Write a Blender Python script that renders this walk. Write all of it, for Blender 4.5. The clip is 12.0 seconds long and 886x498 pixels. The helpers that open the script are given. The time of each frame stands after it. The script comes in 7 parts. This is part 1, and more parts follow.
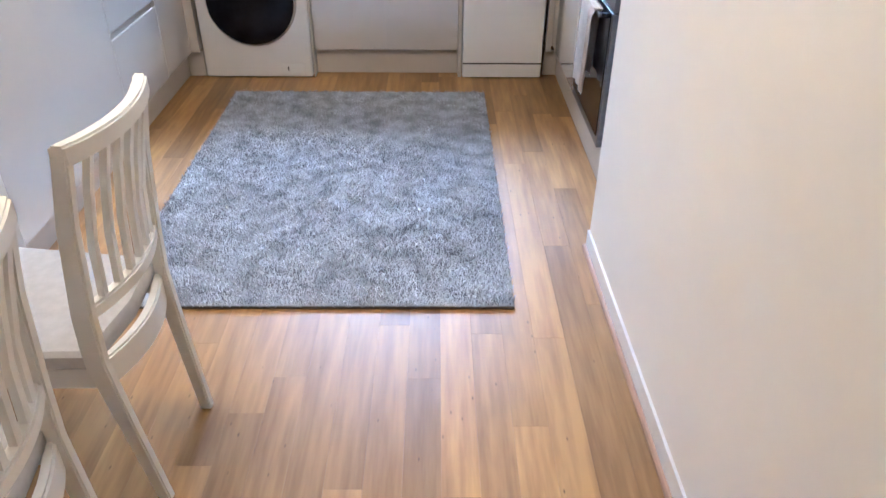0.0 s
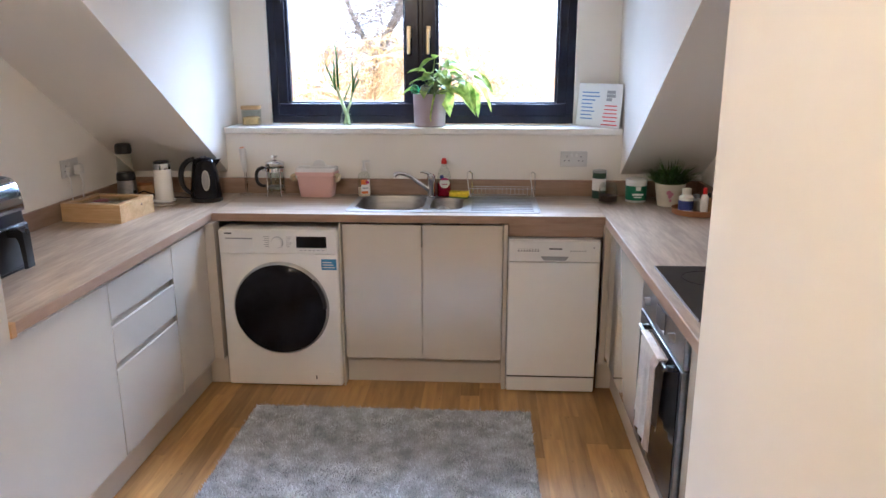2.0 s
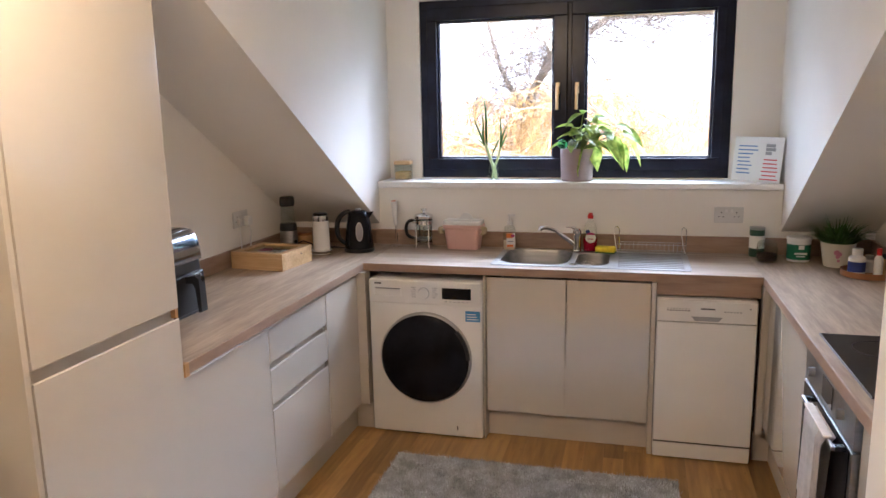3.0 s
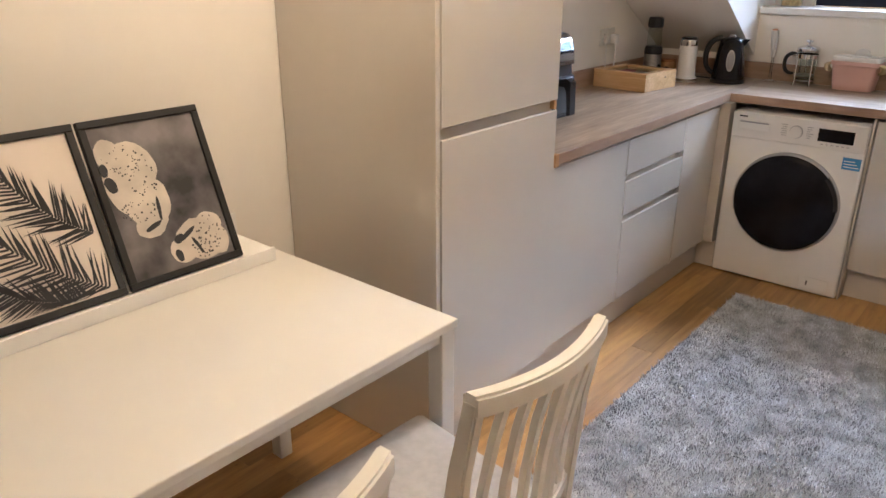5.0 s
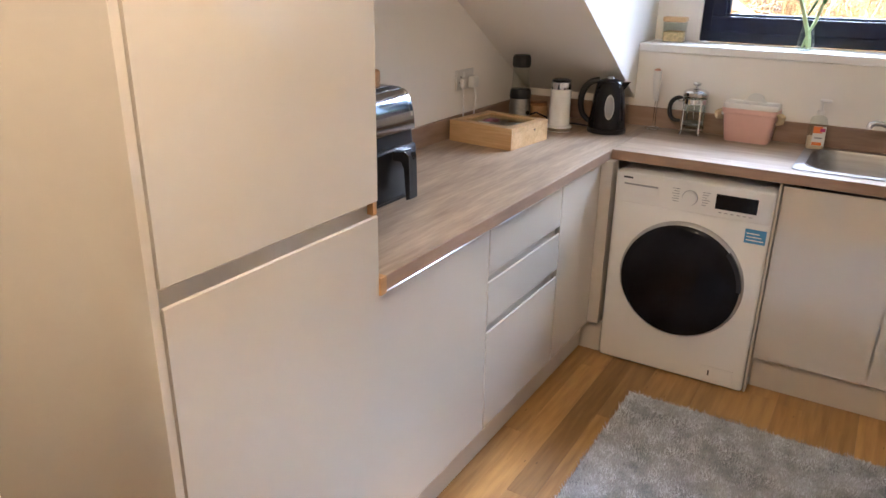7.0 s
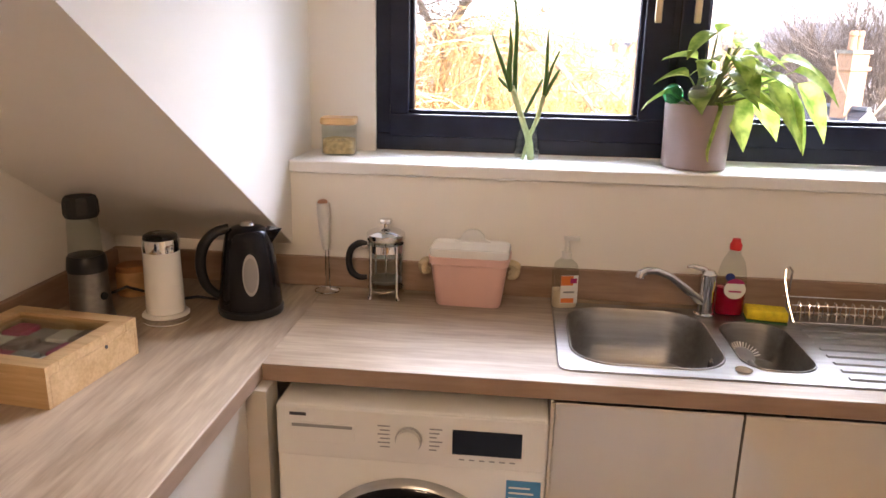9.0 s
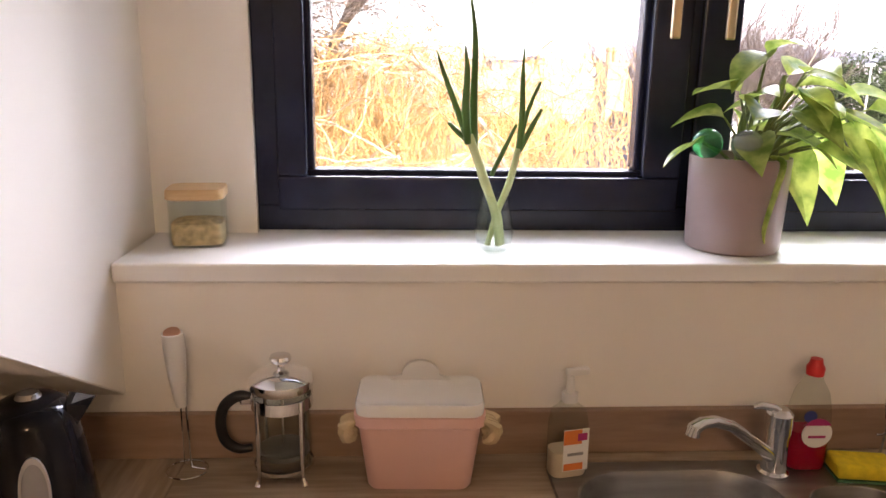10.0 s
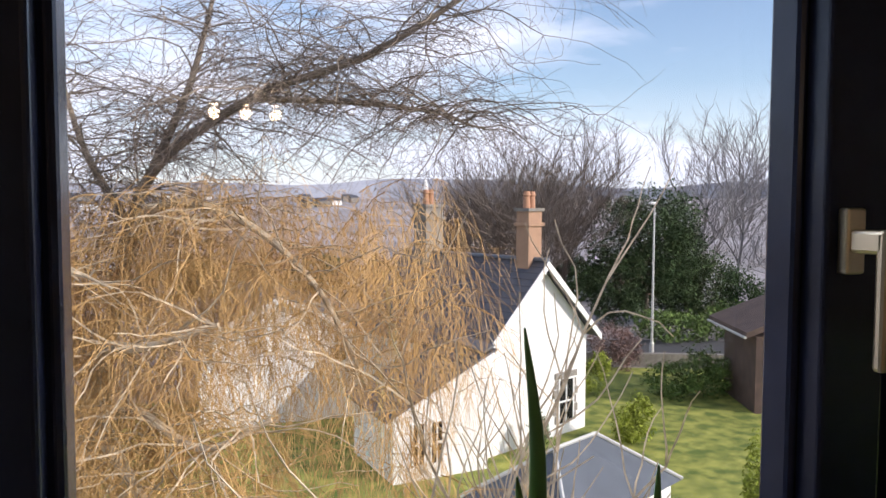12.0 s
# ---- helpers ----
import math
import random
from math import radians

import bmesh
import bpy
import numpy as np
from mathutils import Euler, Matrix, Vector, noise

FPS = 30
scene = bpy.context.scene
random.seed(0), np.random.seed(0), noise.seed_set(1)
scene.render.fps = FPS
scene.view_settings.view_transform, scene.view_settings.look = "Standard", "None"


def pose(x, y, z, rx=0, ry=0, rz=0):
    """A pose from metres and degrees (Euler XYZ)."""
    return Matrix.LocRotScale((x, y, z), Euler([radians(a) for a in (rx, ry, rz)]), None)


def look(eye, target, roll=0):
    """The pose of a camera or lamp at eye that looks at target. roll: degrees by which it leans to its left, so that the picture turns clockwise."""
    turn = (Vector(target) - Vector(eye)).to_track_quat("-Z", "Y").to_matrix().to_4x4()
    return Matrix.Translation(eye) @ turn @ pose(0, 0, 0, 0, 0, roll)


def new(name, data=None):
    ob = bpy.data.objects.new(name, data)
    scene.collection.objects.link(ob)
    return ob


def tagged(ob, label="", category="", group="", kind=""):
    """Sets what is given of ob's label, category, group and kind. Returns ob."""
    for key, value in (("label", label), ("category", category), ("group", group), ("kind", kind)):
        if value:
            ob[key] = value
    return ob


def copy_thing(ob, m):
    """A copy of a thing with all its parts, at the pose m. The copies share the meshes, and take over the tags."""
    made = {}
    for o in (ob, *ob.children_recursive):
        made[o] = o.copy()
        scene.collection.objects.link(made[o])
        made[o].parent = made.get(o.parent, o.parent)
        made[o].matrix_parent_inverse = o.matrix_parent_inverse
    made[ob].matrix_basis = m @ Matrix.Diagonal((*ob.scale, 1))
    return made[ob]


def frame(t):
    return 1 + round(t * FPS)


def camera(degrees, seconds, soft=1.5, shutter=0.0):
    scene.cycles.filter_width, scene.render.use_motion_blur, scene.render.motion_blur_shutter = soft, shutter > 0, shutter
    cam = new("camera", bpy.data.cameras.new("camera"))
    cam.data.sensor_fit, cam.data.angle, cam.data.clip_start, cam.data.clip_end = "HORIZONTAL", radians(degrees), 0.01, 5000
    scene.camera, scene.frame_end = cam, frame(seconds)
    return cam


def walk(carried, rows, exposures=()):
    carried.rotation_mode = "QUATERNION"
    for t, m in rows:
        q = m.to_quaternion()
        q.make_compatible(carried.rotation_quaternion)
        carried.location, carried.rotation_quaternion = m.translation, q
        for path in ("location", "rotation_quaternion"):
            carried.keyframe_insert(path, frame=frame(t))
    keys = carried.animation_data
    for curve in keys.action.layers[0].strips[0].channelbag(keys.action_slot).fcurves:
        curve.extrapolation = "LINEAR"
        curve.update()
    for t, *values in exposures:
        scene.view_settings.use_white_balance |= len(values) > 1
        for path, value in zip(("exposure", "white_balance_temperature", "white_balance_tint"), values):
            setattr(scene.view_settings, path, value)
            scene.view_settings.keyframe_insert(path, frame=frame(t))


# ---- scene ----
cam = camera(62.3, 12.0)
PATH = [
    (0, (0.491, -2.345, 1.452), (0.51, -0.667, 0.364), 0.4),
    (0.5, (0.48, -2.119, 1.486), (0.525, -0.382, 0.494), 1.0),
    (1, (0.545, -1.921, 1.548), (0.577, -0.106, 0.708), 1.1),
    (1.5, (0.535, -1.823, 1.604), (0.518, 0.062, 0.936), 0.6),
    (2, (0.524, -1.797, 1.65), (0.409, 0.135, 1.149), -0.1),
    (2.5, (0.529, -1.794, 1.689), (0.251, 0.151, 1.314), -0.7),
    (4.5, (0.443, -1.942, 1.583), (-0.69, -0.391, 1.027), -0.3),
    (5, (0.423, -1.953, 1.524), (-0.781, -0.536, 0.786), -0.0),
    (5.5, (0.401, -1.904, 1.476), (-0.802, -0.573, 0.593), 0.2),
    (6, (0.306, -1.732, 1.485), (-0.854, -0.364, 0.601), 0.3),
    (6.5, (0.16, -1.469, 1.557), (-0.924, 0.012, 0.761), 0.4),
    (7, (0.086, -1.142, 1.578), (-0.88, 0.458, 0.867), 0.9),
    (7.5, (0.047, -0.833, 1.594), (-0.755, 0.882, 0.95), 1.3),
    (9.5, (-0.398, 0.643, 1.598), (-0.424, 2.577, 1.092), 1.0),
    (10, (-0.448, 1.029, 1.616), (-0.335, 2.968, 1.138), 0.9),
    (10.5, (-0.451, 1.384, 1.66), (-0.185, 3.318, 1.225), 1.0),
    (11, (-0.488, 1.648, 1.697), (-0.08, 3.583, 1.399), 1.1),
    (11.5, (-0.539, 1.846, 1.789), (-0.017, 3.767, 1.594), 0.8),
    (12, (-0.519, 1.947, 1.831), (0.077, 3.853, 1.718), 0.2),
]
walk(cam, [(t, look(eye, target, roll)) for t, eye, target, roll in PATH],
     [(0.0, 3.18, 4680, 13), (0.5, 3.1, 4500, 11), (1.0, 3.05, 4700, 12), (1.5, 2.95, 4900, 14), (2.0, 2.88, 5200, 15), (2.5, 2.8, 5450, 17), (4.5, 2.42, 6100, 18), (5.0, 2.7, 5500, 15), (5.5, 2.9, 5150, 13), (6.0, 2.9, 5100, 13), (6.5, 2.86, 5600, 15), (7.5, 3.05, 5600, 16),
      (9.5, 2.70, 6850, 26), (10.0, 2.5, 6950, 27), (10.5, 2.2, 7000, 26), (11.0, 1.5, 7000, 23), (11.5, 0.8, 6500, 19), (12.0, 0.42, 6200, 18)])

# ---- sky, sun, exposure ----
SUN_AZ, SUN_EL = radians(130), radians(26)
world = bpy.data.worlds.new("sky")
scene.world = world
world.use_nodes = True
wn, wl = world.node_tree.nodes, world.node_tree.links
sky = wn.new("ShaderNodeTexSky")
sky.sky_type, sky.sun_disc, sky.sun_elevation, sky.sun_rotation = "NISHITA", False, SUN_EL, SUN_AZ
w_co = wn.new("ShaderNodeTexCoord")
w_map = wn.new("ShaderNodeMapping")
w_map.inputs["Scale"].default_value = (1.0, 1.0, 4.5)
w_noise = wn.new("ShaderNodeTexNoise")
w_noise.inputs["Scale"].default_value, w_noise.inputs["Detail"].default_value, w_noise.inputs["Roughness"].default_value = 2.1, 7, 0.55
w_ramp = wn.new("ShaderNodeValToRGB")
w_ramp.color_ramp.elements[0].position, w_ramp.color_ramp.elements[1].position = 0.44, 0.60
w_mix = wn.new("ShaderNodeMix")
w_mix.data_type = "RGBA"
w_mix.inputs["B"].default_value = (5.6, 5.9, 6.5, 1)
wl.new(w_co.outputs["Generated"], w_map.inputs["Vector"])
wl.new(w_map.outputs["Vector"], w_noise.inputs["Vector"])
wl.new(w_noise.outputs["Fac"], w_ramp.inputs["Fac"])
w_sep, w_low, w_add = wn.new("ShaderNodeSeparateXYZ"), wn.new("ShaderNodeMapRange"), wn.new("ShaderNodeMath")
w_low.inputs["From Min"].default_value, w_low.inputs["From Max"].default_value = 0.0, 0.16
w_low.inputs["To Min"].default_value, w_low.inputs["To Max"].default_value = 0.75, 0.0
w_add.operation, w_add.use_clamp = "ADD", True
wl.new(w_co.outputs["Generated"], w_sep.inputs["Vector"])
wl.new(w_sep.outputs["Z"], w_low.inputs["Value"])
wl.new(w_ramp.outputs["Color"], w_add.inputs[0])
wl.new(w_low.outputs["Result"], w_add.inputs[1])
wl.new(w_add.outputs["Value"], w_mix.inputs["Factor"])
wl.new(sky.outputs["Color"], w_mix.inputs["A"])
wl.new(w_mix.outputs["Result"], wn["Background"].inputs["Color"])
wn["Background"].inputs["Strength"].default_value = 0.15
sun = new("sun", bpy.data.lights.new("sun", "SUN"))
sun.data.energy, sun.data.angle, sun.data.color = 3.4, radians(0.6), (1.0, 0.93, 0.82)
to_sun = Vector((math.sin(SUN_AZ) * math.cos(SUN_EL), math.cos(SUN_AZ) * math.cos(SUN_EL), math.sin(SUN_EL)))
sun.matrix_world = look(to_sun * 50, (0, 0, 0))
# added fill lamp, unseen outside: tops up the high sky's light through the window
room_fill = new("outside_fill_lamp", bpy.data.lights.new("outside_fill_lamp", "AREA"))
room_fill.data.shape, room_fill.data.size, room_fill.data.size_y = "RECTANGLE", 7.0, 3.0
room_fill.data.energy, room_fill.data.color = 310.0, (0.80, 0.90, 1.0)
room_fill.matrix_world = look((0.6, 7.2, 5.2), (0.14, 1.6, 1.3))
LAMP_WATTS, LAMP_COLOR, BULB_GLOW = 2.0, (1.0, 0.73, 0.43), 22.0


# ---- materials ----
def mat(name, c, rough=0.5, metal=0.0, var=0.08, scale=6.0, bump=0.0, bscale=120.0, c2=None, stretch=(1, 1, 1), rand=0.0, island=0.0,
        trans=0.0, ior=1.45, emit=0.0, rvar=0.08, alpha=1.0, lo=0.35, hi=0.65, sub=0.0, detail=4.0, spec=0.5):
    """A node material: colour varied by a coarse noise, roughness by the same, relief by a fine noise."""
    m = bpy.data.materials.new(name)
    m.use_nodes = True
    n, l = m.node_tree.nodes, m.node_tree.links
    b = n["Principled BSDF"]
    co, mp, nz = n.new("ShaderNodeTexCoord"), n.new("ShaderNodeMapping"), n.new("ShaderNodeTexNoise")
    mp.inputs["Scale"].default_value = stretch
    nz.inputs["Scale"].default_value, nz.inputs["Detail"].default_value = scale, detail
    l.new(co.outputs["Object"], mp.inputs["Vector"])
    l.new(mp.outputs["Vector"], nz.inputs["Vector"])
    rp = n.new("ShaderNodeValToRGB")
    rp.color_ramp.elements[0].position, rp.color_ramp.elements[1].position = lo, hi
    a = [max(0.0, v * (1 - var)) for v in c]
    z = list(c2) if c2 else [min(1.0, v * (1 + var)) for v in c]
    rp.color_ramp.elements[0].color, rp.color_ramp.elements[1].color = (*a, 1), (*z, 1)
    l.new(nz.outputs["Fac"], rp.inputs["Fac"])
    out = rp.outputs["Color"]
    if rand or island:
        hs, mr = n.new("ShaderNodeHueSaturation"), n.new("ShaderNodeMapRange")
        if rand:
            l.new(n.new("ShaderNodeObjectInfo").outputs["Random"], mr.inputs["Value"])
        else:
            l.new(n.new("ShaderNodeNewGeometry").outputs["Random Per Island"], mr.inputs["Value"])
        k = rand or island
        mr.inputs["To Min"].default_value, mr.inputs["To Max"].default_value = 1 - k, 1 + k
        l.new(mr.outputs["Result"], hs.inputs["Value"])
        l.new(out, hs.inputs["Color"])
        out = hs.outputs["Color"]
    l.new(out, b.inputs["Base Color"])
    rr = n.new("ShaderNodeMapRange")
    rr.inputs["To Min"].default_value, rr.inputs["To Max"].default_value = max(0.02, rough * (1 - rvar)), min(1, rough * (1 + rvar))
    l.new(nz.outputs["Fac"], rr.inputs["Value"])
    l.new(rr.outputs["Result"], b.inputs["Roughness"])
    b.inputs["Metallic"].default_value, b.inputs["Transmission Weight"].default_value, b.inputs["IOR"].default_value = metal, trans, ior
    b.inputs["Specular IOR Level"].default_value = spec
    b.inputs["Subsurface Weight"].default_value = sub
    if emit:
        b.inputs["Emission Color"].default_value, b.inputs["Emission Strength"].default_value = (*c, 1), emit
    if bump:
        fn, bp = n.new("ShaderNodeTexNoise"), n.new("ShaderNodeBump")
        fn.inputs["Scale"].default_value, fn.inputs["Detail"].default_value = bscale, 3
        bp.inputs["Strength"].default_value, bp.inputs["Distance"].default_value = bump, 0.002
        l.new(mp.outputs["Vector"], fn.inputs["Vector"])
        l.new(fn.outputs["Fac"], bp.inputs["Height"])
        l.new(bp.outputs["Normal"], b.inputs["Normal"])
    return m


def wood(name, dark, light, grain=(14, 1.0, 14), rough=0.45, rand=0.0, bump=0.15, shift=0.0, knots=0.0):
    """Wood: long streaks at two scales, along the axis with the smallest factor in grain; shift moves the pattern from piece to piece."""
    m = bpy.data.materials.new(name)
    m.use_nodes = True
    n, l = m.node_tree.nodes, m.node_tree.links
    b = n["Principled BSDF"]
    co, mp = n.new("ShaderNodeTexCoord"), n.new("ShaderNodeMapping")
    mp.inputs["Scale"].default_value = grain
    l.new(co.outputs["Object"], mp.inputs["Vector"])
    vec = mp.outputs["Vector"]
    if shift:
        ad, mu = n.new("ShaderNodeVectorMath"), n.new("ShaderNodeMath")
        mu.operation = "MULTIPLY"
        mu.inputs[1].default_value = shift
        l.new(n.new("ShaderNodeObjectInfo").outputs["Random"], mu.inputs[0])
        l.new(vec, ad.inputs[0])
        l.new(mu.outputs[0], ad.inputs[1])
        vec = ad.outputs[0]
    a, f = n.new("ShaderNodeTexNoise"), n.new("ShaderNodeTexNoise")
    a.inputs["Scale"].default_value, a.inputs["Detail"].default_value, a.inputs["Distortion"].default_value = 1.0, 5, 0.8
    f.inputs["Scale"].default_value, f.inputs["Detail"].default_value = 6.0, 4
    for k in (a, f):
        l.new(vec, k.inputs["Vector"])
    mx = n.new("ShaderNodeMix")
    mx.inputs["Factor"].default_value = 0.42
    l.new(a.outputs["Fac"], mx.inputs["A"])
    l.new(f.outputs["Fac"], mx.inputs["B"])
    rp = n.new("ShaderNodeValToRGB")
    rp.color_ramp.elements[0].position, rp.color_ramp.elements[1].position = 0.36, 0.64
    rp.color_ramp.elements[0].color, rp.color_ramp.elements[1].color = (*dark, 1), (*light, 1)
    l.new(mx.outputs["Result"], rp.inputs["Fac"])
    out = rp.outputs["Color"]
    if rand:
        hs, mr = n.new("ShaderNodeHueSaturation"), n.new("ShaderNodeMapRange")
        l.new(n.new("ShaderNodeObjectInfo").outputs["Random"], mr.inputs["Value"])
        mr.inputs["To Min"].default_value, mr.inputs["To Max"].default_value = 1 - rand, 1 + rand
        l.new(mr.outputs["Result"], hs.inputs["Value"])
        l.new(out, hs.inputs["Color"])
        out = hs.outputs["Color"]
    if knots:
        kv, ka, vo, km, ks, kg, kk = n.new("ShaderNodeMapping"), n.new("ShaderNodeVectorMath"), n.new("ShaderNodeTexVoronoi"), n.new("ShaderNodeMapRange"), n.new("ShaderNodeSeparateColor"), n.new("ShaderNodeMath"), n.new("ShaderNodeMix")
        kv.inputs["Scale"].default_value = (7.5, 2.6, 7.5)
        l.new(co.outputs["Object"], kv.inputs["Vector"])
        l.new(kv.outputs["Vector"], ka.inputs[0])
        l.new(mu.outputs[0], ka.inputs[1])
        l.new(ka.outputs[0], vo.inputs["Vector"])
        km.inputs["From Min"].default_value, km.inputs["From Max"].default_value = 0.02, 0.13
        km.inputs["To Min"].default_value, km.inputs["To Max"].default_value = knots, 0.0
        l.new(vo.outputs["Distance"], km.inputs["Value"])
        l.new(vo.outputs["Color"], ks.inputs["Color"])
        kg.operation = "GREATER_THAN"
        kg.inputs[1].default_value = 0.62
        l.new(ks.outputs["Red"], kg.inputs[0])
        kf = n.new("ShaderNodeMath")
        kf.operation = "MULTIPLY"
        l.new(km.outputs["Result"], kf.inputs[0])
        l.new(kg.outputs["Value"], kf.inputs[1])
        kk.data_type = "RGBA"
        kk.inputs["B"].default_value = (dark[0] * 0.3, dark[1] * 0.3, dark[2] * 0.3, 1)
        l.new(kf.outputs["Value"], kk.inputs["Factor"])
        l.new(out, kk.inputs["A"])
        out = kk.outputs["Result"]
    l.new(out, b.inputs["Base Color"])
    rr = n.new("ShaderNodeMapRange")
    rr.inputs["To Min"].default_value, rr.inputs["To Max"].default_value = rough * 0.85, rough * 1.2
    l.new(f.outputs["Fac"], rr.inputs["Value"])
    l.new(rr.outputs["Result"], b.inputs["Roughness"])
    bp = n.new("ShaderNodeBump")
    bp.inputs["Strength"].default_value, bp.inputs["Distance"].default_value = bump, 0.001
    l.new(f.outputs["Fac"], bp.inputs["Height"])
    l.new(bp.outputs["Normal"], b.inputs["Normal"])
    return m


PAINT = mat("wall_paint", (0.84, 0.805, 0.75), 0.75, var=0.025, scale=1.6, bump=0.12, bscale=260)
CEIL = mat("ceiling_paint", (0.82, 0.80, 0.76), 0.8, var=0.02, scale=2, bump=0.1, bscale=240)
SATIN = mat("white_satin_paint", (0.82, 0.81, 0.79), 0.35, var=0.03, scale=5, bump=0.06, bscale=90)
PLANK = wood("oak_laminate", (0.280, 0.146, 0.044), (0.530, 0.308, 0.104), (8, 0.7, 8), 0.42, knots=0.85, rand=0.24, bump=0.08, shift=40.0)
BEAD = wood("wood_edging", (0.36, 0.21, 0.12), (0.50, 0.32, 0.20), (20, 1.2, 20), 0.5)
TOP_X = wood("worktop_oak_x", (0.262, 0.190, 0.130), (0.465, 0.358, 0.258), (1.7, 16, 16), 0.46, bump=0.10)
TOP_Y = wood("worktop_oak_y", (0.262, 0.190, 0.130), (0.465, 0.358, 0.258), (16, 1.7, 16), 0.46, bump=0.10)
UPS_X = wood("upstand_oak_x", (0.26, 0.165, 0.11), (0.37, 0.25, 0.175), (1.6, 12, 12), 0.5, bump=0.1)
UPS_Y = wood("upstand_oak_y", (0.26, 0.165, 0.11), (0.37, 0.25, 0.175), (12, 1.6, 12), 0.5, bump=0.1)
GLOSS = mat("gloss_cashmere", (0.60, 0.555, 0.49), 0.12, var=0.015, scale=2, rvar=0.2, spec=0.6)
gloss = GLOSS.node_tree.nodes["Principled BSDF"].inputs
gloss["Coat Weight"].default_value, gloss["Coat Roughness"].default_value, gloss["Coat IOR"].default_value = 1.0, 0.015, 1.7
CARCASS = mat("cashmere_board", (0.56, 0.51, 0.44), 0.4, var=0.03, scale=5)
# near-black that paints in the shade of a gap
GAP_SHADE = mat("painted_gap_shade", (0.05, 0.045, 0.04), 0.7)
WHITE = mat("white_enamel", (0.80, 0.79, 0.77), 0.22, var=0.02, scale=4)
WHITE_P = mat("white_plastic", (0.74, 0.73, 0.71), 0.35, var=0.02)
GREY_P = mat("grey_plastic", (0.30, 0.30, 0.31), 0.35)
PLATE = mat("pale_silver_plate", (0.66, 0.65, 0.63), 0.32, 0.25, var=0.04)
DARK_STEEL = mat("dark_satin_steel", (0.24, 0.24, 0.245), 0.34, 1.0, var=0.1, scale=5, stretch=(12, 1, 12))
SILVER_P = mat("silver_ring", (0.45, 0.45, 0.46), 0.28, 0.6)
BLACK_G = mat("black_gloss", (0.010, 0.010, 0.013), 0.06, var=0.2, rvar=0.3, spec=0.35)
BLACK_P = mat("black_plastic", (0.018, 0.018, 0.020), 0.28, var=0.2, bump=0.05, spec=0.35)
BLACK_M = mat("black_matt", (0.02, 0.02, 0.021), 0.6, var=0.2, bump=0.1)
DOOR_GLASS = mat("dark_door_glass", (0.010, 0.010, 0.013), 0.05, var=0.5, scale=5, spec=0.14)
FRAME = mat("dark_window_frame", (0.013, 0.016, 0.034), 0.26, var=0.2, scale=9, bump=0.05, bscale=200, spec=0.36)
STEEL = mat("brushed_steel", (0.34, 0.33, 0.32), 0.44, 1.0, var=0.10, scale=5, stretch=(1, 12, 12), bump=0.05, bscale=200)
CHROME = mat("chrome", (0.78, 0.78, 0.79), 0.07, 1.0, var=0.03)
MIRROR_D = mat("dark_mirror", (0.34, 0.34, 0.36), 0.10, 1.0, var=0.05)
BRASS = mat("satin_gold_handle", (0.62, 0.52, 0.36), 0.32, 1.0, var=0.06)
TABLE = mat("table_white", (0.78, 0.76, 0.72), 0.32, var=0.02, scale=3)
CHAIR = mat("chair_white_paint", (0.78, 0.76, 0.70), 0.38, var=0.03, scale=10, bump=0.05)
FABRIC = mat("seat_fabric", (0.48, 0.465, 0.455), 0.9, var=0.06, scale=40, bump=0.4, bscale=600)
RUG = mat("rug_pile", (0.33, 0.345, 0.39), 0.95, scale=15.0, c2=(0.72, 0.745, 0.80), var=0.0, island=0.28, lo=0.34, hi=0.62, detail=7)
RUG_G = mat("rug_pile_ground", (0.40, 0.42, 0.45), 0.95, var=0.3, scale=7.0)
RUG_B = mat("rug_backing", (0.10, 0.09, 0.085), 0.95, var=0.1)
PLAS_PINK = mat("pink_plastic", (0.74, 0.47, 0.42), 0.38, var=0.03)
LINER = mat("liner_film", (0.92, 0.76, 0.50), 0.15, var=0.08, scale=40, trans=0.45, ior=1.15)
PANE = mat("window_pane", (0.99, 0.995, 0.99), 0.0, trans=1.0, var=0.0, ior=1.40)
SOAP_RED = mat("red_liquid", (0.55, 0.01, 0.05), 0.1, trans=0.35, var=0.05)
RED_P = mat("red_plastic", (0.60, 0.02, 0.02), 0.3)
LOTION = mat("creamy_lotion", (0.75, 0.62, 0.47), 0.3, var=0.04)
ORANGE = mat("orange_print", (0.78, 0.22, 0.05), 0.45, var=0.08)
MAGENTA = mat("magenta_print", (0.45, 0.03, 0.16), 0.45)
BLUE = mat("blue_print", (0.06, 0.26, 0.52), 0.45, var=0.06)
NAVY = mat("navy_print", (0.03, 0.05, 0.22), 0.45)
PAPER = mat("white_label", (0.80, 0.79, 0.76), 0.6, var=0.03)
INK = mat("dark_ink", (0.05, 0.05, 0.06), 0.6)
INK_BLUE = mat("blue_ink", (0.10, 0.22, 0.45), 0.6)
INK_RED = mat("red_ink", (0.62, 0.07, 0.09), 0.6)
YELLOW = mat("yellow_sponge", (0.80, 0.62, 0.03), 0.9, var=0.1, scale=60, bump=0.8, bscale=300)
SCOUR = mat("green_scourer", (0.06, 0.16, 0.07), 0.95, var=0.2, scale=80, bump=0.8, bscale=400)
BAMBOO = wood("bamboo", (0.50, 0.31, 0.14), (0.68, 0.47, 0.25), (1.5, 22, 22), 0.45)
CORK = mat("cork_wood", (0.46, 0.26, 0.11), 0.6, var=0.15, scale=30, bump=0.3)
AMBER = mat("orange_wax", (0.72, 0.20, 0.03), 0.3, var=0.05, sub=0.1)
OATS = mat("dry_grain", (0.60, 0.44, 0.24), 0.8, var=0.25, scale=90, bump=0.8, bscale=220)
